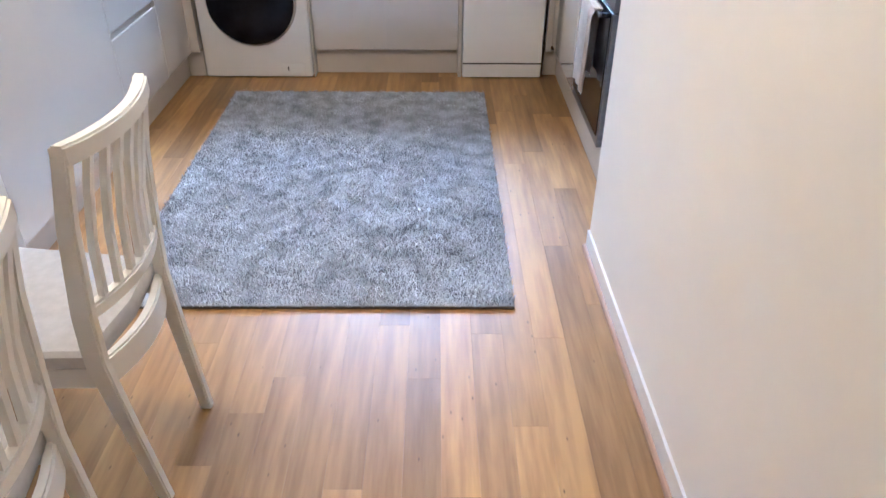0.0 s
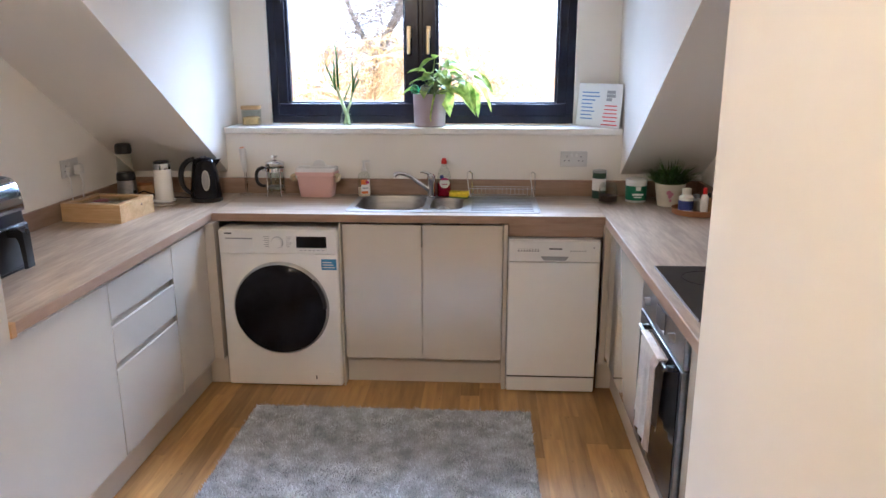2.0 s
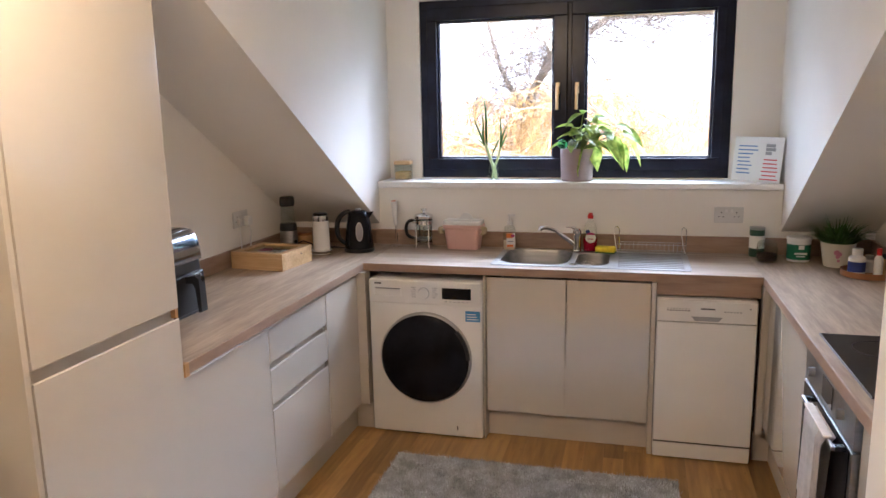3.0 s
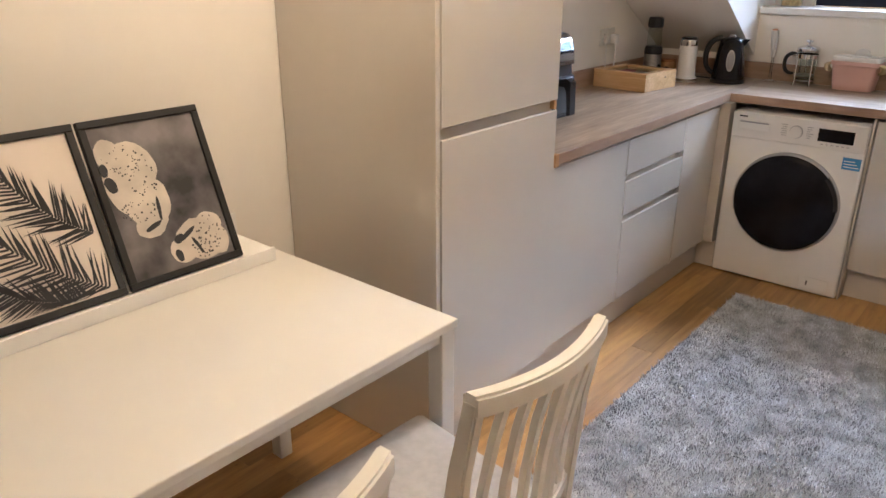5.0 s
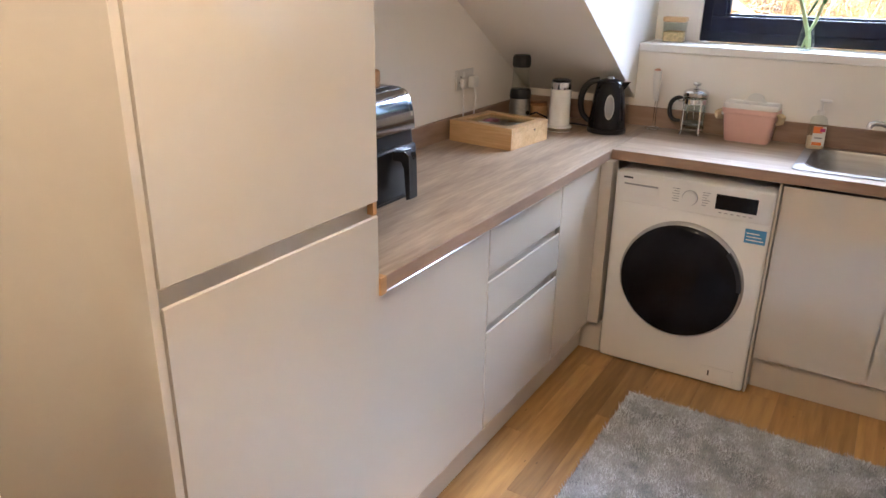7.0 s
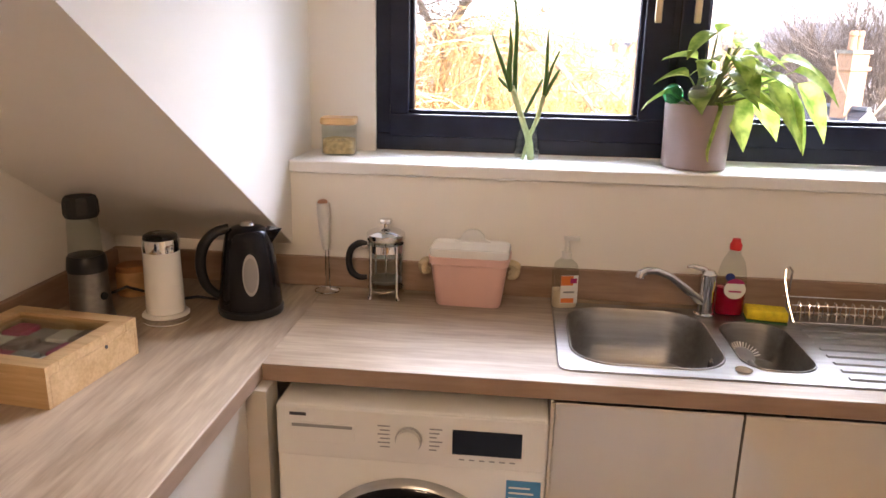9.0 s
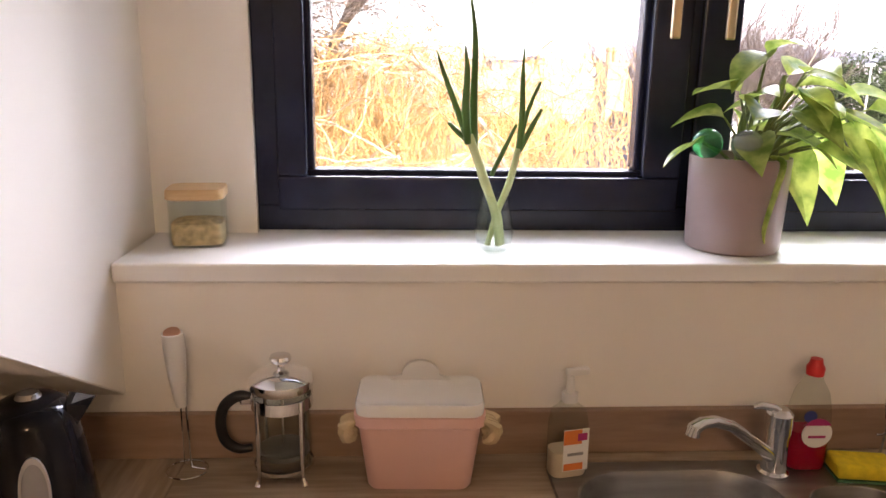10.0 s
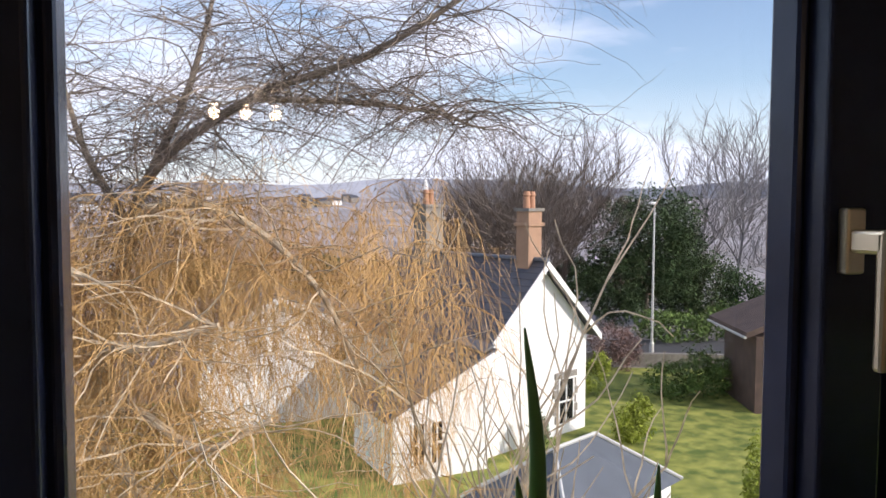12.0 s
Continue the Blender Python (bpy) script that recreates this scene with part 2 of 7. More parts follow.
POT = mat("mauve_glazed_pot", (0.36, 0.275, 0.27), 0.30, var=0.05, scale=7)
SOIL = mat("soil", (0.035, 0.024, 0.016), 0.95, var=0.4, scale=60, bump=1.0, bscale=150)
LEAF = mat("plant_leaf", (0.19, 0.33, 0.045), 0.34, var=0.25, scale=26, c2=(0.52, 0.60, 0.15), rand=0.25, bump=0.2, bscale=90)


def see_through(m, share):
    """Lets part of the light that falls on a thin leaf pass through it."""
    n, l = m.node_tree.nodes, m.node_tree.links
    tr, mx, b = n.new("ShaderNodeBsdfTranslucent"), n.new("ShaderNodeMixShader"), n["Principled BSDF"]
    l.new(b.inputs["Base Color"].links[0].from_socket, tr.inputs["Color"])
    mx.inputs["Fac"].default_value = share
    l.new(b.outputs["BSDF"], mx.inputs[1])
    l.new(tr.outputs["BSDF"], mx.inputs[2])
    l.new(mx.outputs["Shader"], n["Material Output"].inputs["Surface"])


see_through(LEAF, 0.5)


def thin_glass(name, tint):
    """A thin clear wall: lets light straight through, its gloss rising towards its edges."""
    m = bpy.data.materials.new(name)
    m.use_nodes = True
    n, l = m.node_tree.nodes, m.node_tree.links
    tr, gl, mx, fr, pw = n.new("ShaderNodeBsdfTransparent"), n.new("ShaderNodeBsdfGlossy"), n.new("ShaderNodeMixShader"), n.new("ShaderNodeLayerWeight"), n.new("ShaderNodeMath")
    tr.inputs["Color"].default_value = (*tint, 1)
    gl.inputs["Roughness"].default_value, fr.inputs["Blend"].default_value = 0.03, 0.12
    pw.operation = "MULTIPLY"
    pw.inputs[1].default_value = 0.55
    l.new(fr.outputs["Facing"], pw.inputs[0])
    l.new(pw.outputs["Value"], mx.inputs["Fac"])
    l.new(tr.outputs["BSDF"], mx.inputs[1])
    l.new(gl.outputs["BSDF"], mx.inputs[2])
    l.new(mx.outputs["Shader"], n["Material Output"].inputs["Surface"])
    return m


CLEAR, WATER = thin_glass("clear_glass", (0.95, 0.97, 0.96)), thin_glass("water", (0.93, 0.96, 0.93))
CLEAR_P = thin_glass("clear_plastic", (0.90, 0.92, 0.90))
STEM = mat("plant_stem", (0.17, 0.22, 0.07), 0.55, var=0.2, scale=20)
ONION = mat("onion_leaf", (0.055, 0.15, 0.035), 0.35, var=0.3, scale=14, stretch=(1, 1, 0.3), c2=(0.12, 0.27, 0.07))
ONION_W = mat("onion_stalk", (0.50, 0.58, 0.30), 0.35, var=0.15, scale=20)
GREEN_GL = mat("green_glass_ball", (0.05, 0.42, 0.15), 0.05, trans=0.7, var=0.1)
GREY_GL = mat("grey_glass_ball", (0.55, 0.60, 0.58), 0.05, trans=0.75, var=0.1)
GRASS_P = mat("potted_grass", (0.04, 0.11, 0.025), 0.55, island=0.4, var=0.3, c2=(0.11, 0.22, 0.05))
CREAM_POT = mat("cream_pot", (0.70, 0.66, 0.56), 0.35, var=0.03)
PINK_PRINT = mat("pink_flower_print", (0.62, 0.25, 0.34), 0.5)
GREEN_PRINT = mat("green_label", (0.015, 0.16, 0.085), 0.4, var=0.08)
TIN_GREEN = mat("dark_green_tin", (0.03, 0.075, 0.05), 0.4, var=0.1)
DARK_FILL = mat("dark_spice", (0.05, 0.03, 0.025), 0.8, var=0.3, scale=90)
TERRA = mat("tray_wood", (0.34, 0.15, 0.06), 0.5, var=0.1, scale=20)
TOWEL = mat("towel_cotton", (0.88, 0.82, 0.76), 0.95, var=0.06, scale=30, bump=0.5, bscale=500)
TOWEL_S = mat("towel_stripe", (0.72, 0.62, 0.54), 0.95, var=0.1, scale=30)
PHOTO_D = mat("photo_dark", (0.075, 0.07, 0.075), 0.55, var=0.5, scale=7, c2=(0.24, 0.22, 0.23))
PHOTO_L = mat("photo_light", (0.62, 0.56, 0.49), 0.55, var=0.15, scale=12)
PRINT_C = mat("print_cream", (0.76, 0.68, 0.60), 0.55, var=0.03)
PRINT_K = mat("print_charcoal", (0.035, 0.035, 0.04), 0.55, var=0.2)
BULB = mat("lit_bulb", (1.0, 0.74, 0.42), 0.3, emit=BULB_GLOW, var=0.0)
BRUSHED = mat("rose_button", (0.62, 0.33, 0.22), 0.35, 0.8)
TEA = mat("tea_packets", (0.22, 0.12, 0.13), 0.4, var=0.5, scale=35, c2=(0.40, 0.33, 0.31))
# outdoors
RENDER_W = mat("white_render", (0.78, 0.77, 0.74), 0.8, var=0.06, scale=0.8, bump=0.2)
SLATE = mat("slate", (0.070, 0.072, 0.085), 0.55, var=0.25, scale=3, island=0.25)
LEAD = mat("grey_roof_felt", (0.095, 0.108, 0.125), 0.6, var=0.12, scale=1.5)
BRICK = mat("chimney_brick", (0.36, 0.22, 0.14), 0.85, var=0.25, scale=8)
STONE = mat("stone_grey", (0.22, 0.20, 0.17), 0.85, var=0.25, scale=5, bump=0.5, bscale=20)
CLAYPOT = mat("clay_pot", (0.42, 0.22, 0.13), 0.8, var=0.1)
GRASS = mat("lawn", (0.13, 0.18, 0.025), 0.95, var=0.3, scale=1.6, c2=(0.32, 0.32, 0.065), bump=1.0, bscale=18, detail=8)
# pinkish-grey haze of the distance is put into the fields' colour
HAZED_FIELD = mat("haze_tinted_fields", (0.25, 0.225, 0.215), 0.95, var=0.25, scale=0.02, c2=(0.39, 0.355, 0.36))
# distance haze over the hills is mixed into this pale blue-grey
HAZED_HILL = mat("haze_tinted_hill", (0.40, 0.42, 0.48), 1.0, var=0.12, scale=0.004)
ASPHALT = mat("asphalt", (0.055, 0.055, 0.058), 0.9, var=0.15, scale=6)
BARK = mat("bark", (0.21, 0.17, 0.125), 0.9, var=0.3, scale=6, bump=0.8, bscale=30)
BARK_G = mat("pale_bark", (0.46, 0.37, 0.25), 0.9, var=0.3, scale=6, bump=0.8, bscale=30)
TWIG_G = mat("golden_twigs", (0.40, 0.22, 0.07), 0.7, var=0.25, scale=0.9, c2=(0.56, 0.35, 0.13), island=0.3)
TWIG_D = mat("grey_twigs", (0.17, 0.135, 0.11), 0.85, var=0.25, scale=1.0, island=0.2)
# paler twig colour for the farthest trees, with the haze painted in
TWIG_HAZE = mat("haze_paled_twigs", (0.30, 0.275, 0.265), 0.9, var=0.2, scale=1.0, island=0.2)
TWIG_B = mat("brown_twigs", (0.19, 0.15, 0.12), 0.9, var=0.2, scale=1.0, island=0.2)
CONIFER = mat("evergreen_leaves", (0.035, 0.065, 0.026), 0.95, var=0.3, scale=0.7, c2=(0.075, 0.11, 0.045), island=0.35, spec=0.1)
SHRUB = mat("shrub_leaves", (0.10, 0.15, 0.04), 0.9, spec=0.15, var=0.3, scale=1, island=0.35)
SHRUB_Y = mat("yellow_green_leaves", (0.26, 0.30, 0.045), 0.9, spec=0.15, var=0.2, scale=1, island=0.3)
SHRUB_R = mat("russet_twigs", (0.20, 0.12, 0.10), 0.8, var=0.2, scale=1, island=0.3)
HUT_W = mat("brown_boarding", (0.10, 0.065, 0.05), 0.8, var=0.2, scale=2)
POLE = mat("galvanised_pole", (0.55, 0.54, 0.50), 0.5, 0.3, var=0.05)


# ---- helpers for meshes ----
def part(name, bm, material, parent=None, label="", smooth=False, m=None):
    """Links a bmesh as one mesh object, under a thing or a part."""
    bmesh.ops.recalc_face_normals(bm, faces=bm.faces[:])
    me = bpy.data.meshes.new(name)
    bm.to_mesh(me)
    bm.free()
    me.materials.append(material)
    if smooth:
        me.polygons.foreach_set("use_smooth", [True] * len(me.polygons))
        me.set_sharp_from_angle(angle=radians(38))
    ob = new(name, me)
    ob.parent = parent
    if m is not None:
        ob.matrix_basis = m
    return tagged(ob, label) if label else ob


def raw(name, verts, faces, material, parent=None, label="", smooth=False):
    me = bpy.data.meshes.new(name)
    me.from_pydata([tuple(map(float, v)) for v in verts], [], [tuple(map(int, f)) for f in faces])
    me.materials.append(material)
    if smooth:
        me.polygons.foreach_set("use_smooth", [True] * len(me.polygons))
    ob = new(name, me)
    ob.parent = parent
    return tagged(ob, label) if label else ob


def thing(name, label, category, m=None, group="", kind=""):
    ob = tagged(new(name), label, category, group, kind)
    ob.empty_display_size = 0.05
    if m is not None:
        ob.matrix_basis = m
    return ob


def box(bm, x0, x1, y0, y1, z0, z1, bev=0.0, seg=2):
    vs = bmesh.ops.create_cube(bm, size=1.0)["verts"]
    for v in vs:
        v.co = Vector((x0 + (v.co.x + 0.5) * (x1 - x0), y0 + (v.co.y + 0.5) * (y1 - y0), z0 + (v.co.z + 0.5) * (z1 - z0)))
    if bev:
        es = list({e for v in vs for e in v.link_edges})
        bmesh.ops.bevel(bm, geom=es, offset=bev, segments=seg, affect="EDGES", profile=0.5)
    return bm


def boxed(x0, x1, y0, y1, z0, z1, bev=0.0, seg=2):
    return box(bmesh.new(), x0, x1, y0, y1, z0, z1, bev, seg)


def lathe(bm, profile, seg=32, cx=0.0, cy=0.0, squash=1.0, close=True):
    """Turns (radius, z) pairs about a vertical axis."""
    rings = []
    for r, z in profile:
        rings.append([bm.verts.new((cx + r * math.cos(a), cy + r * squash * math.sin(a), z)) for a in np.linspace(0, 2 * math.pi, seg, endpoint=False)])
    for p, q in zip(rings, rings[1:]):
        for i in range(seg):
            bm.faces.new((p[i], p[(i + 1) % seg], q[(i + 1) % seg], q[i]))
    if close:
        bm.faces.new(rings[0][::-1])
        bm.faces.new(rings[-1])
    return bm


def turned(profile, seg=32, **k):
    return lathe(bmesh.new(), profile, seg, **k)


def tube(bm, pts, r, seg=8, cap=True):
    """Sweeps a circle along points; r is a radius or one for each point."""
    pts = [Vector(p) for p in pts]
    rs = r if isinstance(r, (list, tuple)) else [r] * len(pts)
    rings, side = [], None
    for i, p in enumerate(pts):
        d = (pts[min(i + 1, len(pts) - 1)] - pts[max(i - 1, 0)]).normalized()
        side = d.orthogonal().normalized() if side is None else (side - d * side.dot(d)).normalized()
        up = d.cross(side)
        rings.append([bm.verts.new(p + rs[i] * (math.cos(a) * side + math.sin(a) * up)) for a in np.linspace(0, 2 * math.pi, seg, endpoint=False)])
    for p, q in zip(rings, rings[1:]):
        for i in range(seg):
            bm.faces.new((p[i], p[(i + 1) % seg], q[(i + 1) % seg], q[i]))
    if cap:
        bm.faces.new(rings[0][::-1])
        bm.faces.new(rings[-1])
    return bm


def swept(pts, r, seg=8):
    return tube(bmesh.new(), pts, r, seg)


def eased(pts, rs, n=5):
    """Points on a soft curve through pts, with the radii that go with them."""
    p, q = [], []
    for i in range(len(pts) - 1):
        a, b, c, d = (Vector(pts[max(0, min(len(pts) - 1, i + k))]) for k in (-1, 0, 1, 2))
        for j in range(n):
            f = j / n
            p.append(0.5 * (2 * b + (c - a) * f + (2 * a - 5 * b + 4 * c - d) * f * f + (3 * b - 3 * c + d - a) * f ** 3))
            q.append(rs[i] + (rs[i + 1] - rs[i]) * f)
    return p + [Vector(pts[-1])], q + [rs[-1]]


def bent(pts, rs, seg=12, n=5):
    return swept(*eased(pts, rs, n), seg)


def prism(bm, outline, axis, lo, hi):
    """Extrudes a 2D outline along an axis: for "x" the outline is (y, z), for "y" (x, z), for "z" (x, y)."""
    def at(p, d):
        return {"x": (d, p[0], p[1]), "y": (p[0], d, p[1]), "z": (p[0], p[1], d)}[axis]
    a, b = [bm.verts.new(at(p, lo)) for p in outline], [bm.verts.new(at(p, hi)) for p in outline]
    n = len(outline)
    bm.faces.new(a[::-1])
    bm.faces.new(b)
    for i in range(n):
        bm.faces.new((a[i], a[(i + 1) % n], b[(i + 1) % n], b[i]))
    return bm


def rounded(w, d, r, n=6):
    """The outline of a rounded rectangle about the origin."""
    return [(sx * (w / 2 - r) + r * math.cos(a), sy * (d / 2 - r) + r * math.sin(a))
            for sx, sy, a0 in ((1, 1, 0), (-1, 1, 90), (-1, -1, 180), (1, -1, 270)) for a in [radians(a0 + 90 * i / n) for i in range(n + 1)]]


def loft(bm, sections, bottom=True, top=True):
    """Joins outlines of equal count, each (outline, z), into a skin."""
    rings = [[bm.verts.new((x, y, z)) for x, y in o] for o, z in sections]
    n = len(rings[0])
    for p, q in zip(rings, rings[1:]):
        for i in range(n):
            bm.faces.new((p[i], p[(i + 1) % n], q[(i + 1) % n], q[i]))
    if bottom:
        bm.faces.new(rings[0][::-1])
    if top:
        bm.faces.new(rings[-1])
    return bm


def arc(cx, cz, r, a0, a1, n=12):
    return [(cx + r * math.cos(radians(a)), cz + r * math.sin(radians(a))) for a in np.linspace(a0, a1, n)]


# ---- the room ----
LEFT, RIGHT, BACK, REAR, CEILING = -1.505, 1.71, 2.29, -4.3, 2.42
PART_X, PART_Y = 1.047, -0.092
CHEEK_L, CHEEK_R, GLAZED = -0.948, 1.266, 2.515
PITCH, TIP_Y, TIP_Z = 0.605, 2.236, 1.064
SLOPE_TOP = TIP_Y - (CEILING - TIP_Z) / PITCH


def slope_z(y):
    return TIP_Z + PITCH * (TIP_Y - y)


def structure(name, bm, material, label, category):
    return tagged(part(name, bm, material), label, category, kind="structure")


floor = structure("floor", boxed(LEFT - 0.1, RIGHT + 0.1, REAR - 0.1, BACK + 0.1, -0.12, -0.012), BEAD, "warm light oak laminate plank floor", "floor")
structure("wall_left", boxed(LEFT - 0.15, LEFT, REAR, BACK + 0.4, -0.1, 2.7), PAINT, "plain off-white painted plaster wall", "wall")
structure("wall_right", boxed(RIGHT, RIGHT + 0.15, PART_Y - 0.3, BACK + 0.4, -0.1, 2.7), PAINT, "plain off-white painted plaster wall", "wall")
LEAN_X = 0.0135 * (PART_Y - REAR)
structure("wall_partition", prism(bmesh.new(), [(PART_X, PART_Y), (RIGHT + 0.15, PART_Y), (RIGHT + 0.15, REAR), (PART_X + LEAN_X, REAR)], "z", -0.1, CEILING + 0.05), PAINT, "off-white painted partition wall with a sharp corner", "wall")
structure("wall_rear", boxed(LEFT - 0.15, RIGHT + 0.15, REAR - 0.15, REAR, -0.1, 2.7), PAINT, "plain off-white painted wall", "wall")
structure("wall_knee", boxed(LEFT, RIGHT, BACK, 2.68, -0.1, 1.245), PAINT, "low painted wall under the dormer window", "wall")
WX0, WX1, WZ0, WZ1 = -0.743, 1.020, 1.286, 2.321
bm = bmesh.new()
box(bm, CHEEK_L - 0.10, WX0, GLAZED, 2.70, 1.246, 2.7)
box(bm, WX1, CHEEK_R + 0.10, GLAZED, 2.70, 1.246, 2.7)
box(bm, WX0, WX1, GLAZED, 2.70, WZ1, 2.7)
structure("wall_window", bm, PAINT, "white painted dormer wall round the window", "wall")
bm = bmesh.new()
box(bm, LEFT - 0.15, RIGHT + 0.15, REAR - 0.15, SLOPE_TOP, CEILING, CEILING + 0.2)
box(bm, CHEEK_L, CHEEK_R, SLOPE_TOP, 2.70, CEILING, CEILING + 0.2)
structure("ceiling", bm, CEIL, "flat white ceiling over the room and the dormer", "ceiling")
for nm, a, b in (("ceiling_slope_left", LEFT, CHEEK_L - 0.002), ("ceiling_slope_right", CHEEK_R + 0.002, RIGHT)):
    ys = (SLOPE_TOP, 2.66)
    structure(nm, prism(bmesh.new(), [(ys[0], slope_z(ys[0])), (ys[1], slope_z(ys[1])), (ys[1], slope_z(ys[1]) + 0.2), (ys[0], slope_z(ys[0]) + 0.2)], "x", a, b),
              PAINT, "white painted sloping ceiling under the roof", "ceiling")
for nm, a, b in (("wall_cheek_left", CHEEK_L - 0.10, CHEEK_L), ("wall_cheek_right", CHEEK_R, CHEEK_R + 0.10)):
    structure(nm, prism(bmesh.new(), [(SLOPE_TOP, CEILING + 0.1), (SLOPE_TOP, slope_z(SLOPE_TOP) - 0.004), (2.62, slope_z(2.62) + 0.003), (2.62, CEILING + 0.1)], "x", a, b),
              PAINT, "white painted side cheek of the dormer", "wall")
structure("roof_outside", prism(bmesh.new(), [(-0.3, 2.66), (2.9, 0.95), (2.9, 1.05), (-0.3, 2.76)], "x", LEFT - 0.6, CHEEK_L - 0.12), SLATE, "slate roof beside the dormer", "roof")
structure("baseboard", prism(bmesh.new(), [(PART_X - 0.008, PART_Y + 0.004), (PART_X + 0.02, PART_Y + 0.004), (PART_X + LEAN_X + 0.02, REAR), (PART_X + LEAN_X - 0.008, REAR)], "z", 0.001, 0.072), SATIN, "narrow white painted skirting board on the partition", "skirting")
trim = structure("trim", prism(bmesh.new(), [(-0.001, 0.0), (-0.014, 0.0), (-0.013, 0.008), (-0.008, 0.013), (-0.001, 0.015)], "y", REAR - PART_Y, 0.002),
                 BEAD, "thin wood-effect floor edging strip along the skirting", "trim")
trim.matrix_basis = pose(PART_X - 0.0085, PART_Y, 0.0, 0, 0, math.degrees(math.atan(0.0135)))
structure("window_sill", boxed(CHEEK_L + 0.001, CHEEK_R - 0.001, 2.271, 2.56, 1.247, 1.283, 0.005), SATIN, "deep white painted window sill board", "window sill")

# ---- window ----
window = thing("window_1", "dark framed double casement window with two closed sashes", "window", kind="structure")
bm = bmesh.new()
FY0, FY1, FW = 2.532, 2.615, 0.052
for a in ((WX0, WX1, WZ0, WZ0 + FW), (WX0, WX1, WZ1 - FW, WZ1), (WX0, WX0 + FW, WZ0 + FW, WZ1 - FW), (WX1 - FW, WX1, WZ0 + FW, WZ1 - FW), (0.121, 0.161, WZ0 + FW, WZ1 - FW)):
    box(bm, a[0], a[1], FY0, FY1, a[2], a[3], 0.003)
part("window_frame", bm, FRAME, window)
for x0, x1, hx in ((WX0 + FW - 0.008, 0.131, 0.077), (0.151, WX1 - FW + 0.008, 0.187)):
    z0, z1, w = WZ0 + FW - 0.008, WZ1 - FW + 0.008, 0.066
    if x0 > 0:
        gx0, gx1 = 0.243, 0.911
    else:
        gx0, gx1 = -0.627, 0.039
    gz0, gz1 = 1.412, 2.191
    bm = bmesh.new()
    sy0, sy1 = 2.518, 2.60
    for a in ((x0, x1, z0, gz0 - 0.012), (x0, x1, gz1 + 0.012, z1), (x0, gx0 - 0.012, gz0 - 0.012, gz1 + 0.012), (gx1 + 0.012, x1, gz0 - 0.012, gz1 + 0.012)):
        box(bm, a[0], a[1], sy0, sy1, a[2], a[3], 0.005, 3)
    sash = part("sash", bm, FRAME, window)
    bm = bmesh.new()
    for a in ((gx0 - 0.014, gx1 + 0.014, gz0 - 0.014, gz0), (gx0 - 0.014, gx1 + 0.014, gz1, gz1 + 0.014), (gx0 - 0.014, gx0, gz0, gz1), (gx1, gx1 + 0.014, gz0, gz1)):
        box(bm, a[0], a[1], 2.545, 2.59, a[2], a[3], 0.006, 2)
    part("glazing_bead", bm, FRAME, sash)
    pane = part("pane", boxed(gx0 - 0.01, gx1 + 0.01, 2.583, 2.587, gz0 - 0.01, gz1 + 0.01), PANE, sash)
    pane.visible_shadow = False
    bm = boxed(hx - 0.012, hx + 0.012, 2.506, 2.519, 1.767, 1.832, 0.003)
    handle = part("handle_plate", bm, BRASS, sash, "satin gold handle plate")
    lx = hx + 0.001 * (1 if hx < 0.14 else -1)
    bm = boxed(lx - 0.0095, lx + 0.0095, 2.468, 2.508, 1.788, 1.811, 0.004)
    box(bm, lx - 0.0095, lx + 0.0095, 2.466, 2.478, 1.678, 1.8115, 0.004)
    part("lever", bm, BRASS, handle)

# ---- floor covering: rug ----
RW, RL = 1.328, 1.890
rug = thing("rug", "grey mottled short shag pile rug on the laminate floor", "rug", pose(0.083, 0.480, 0.0, 0, 0, -0.1))
part("backing", boxed(-RW / 2, RW / 2, -RL / 2, RL / 2, 0.001, 0.010, 0.003), RUG_B, rug)
part("pile_ground", boxed(-RW / 2 + 0.003, RW / 2 - 0.003, -RL / 2 + 0.003, RL / 2 - 0.003, 0.0102, 0.0125), RUG_G, rug)
rng = np.random.default_rng(5)
N = 110000
px_, py_ = rng.uniform(-RW / 2, RW / 2, N), rng.uniform(-RL / 2, RL / 2, N)
ang, lean = rng.uniform(0, 2 * np.pi, N), rng.uniform(0.002, 0.016, N)
clump = np.sin(px_ * 37 + 3 * np.sin(py_ * 23)) * np.cos(py_ * 31 + 2 * np.sin(px_ * 29))
h = rng.uniform(0.011, 0.019, N) + 0.003 * clump
dx, dy = np.cos(ang), np.sin(ang)
w = 0.0022
base = np.stack([px_, py_, np.full(N, 0.008)], 1)
va = base + np.stack([-dy * w, dx * w, np.zeros(N)], 1)
vb = base - np.stack([-dy * w, dx * w, np.zeros(N)], 1)
vc = base + np.stack([dx * lean, dy * lean, h], 1)
verts = np.stack([va, vb, vc], 1).reshape(-1, 3)
me = bpy.data.meshes.new("pile")
me.vertices.add(3 * N)
me.vertices.foreach_set("co", verts.ravel())
me.loops.add(3 * N)
me.loops.foreach_set("vertex_index", np.arange(3 * N))
me.polygons.add(N)
me.polygons.foreach_set("loop_start", np.arange(0, 3 * N, 3))
me.update()
me.validate()
me.materials.append(RUG)
pile = new("pile", me)
pile.parent = rug
tagged(pile, "dense grey mottled pile", kind="stuff")

# ---- fitted kitchen ----
TOP, THICK, KICK = 0.91, 0.04, 0.15
UND = TOP - THICK


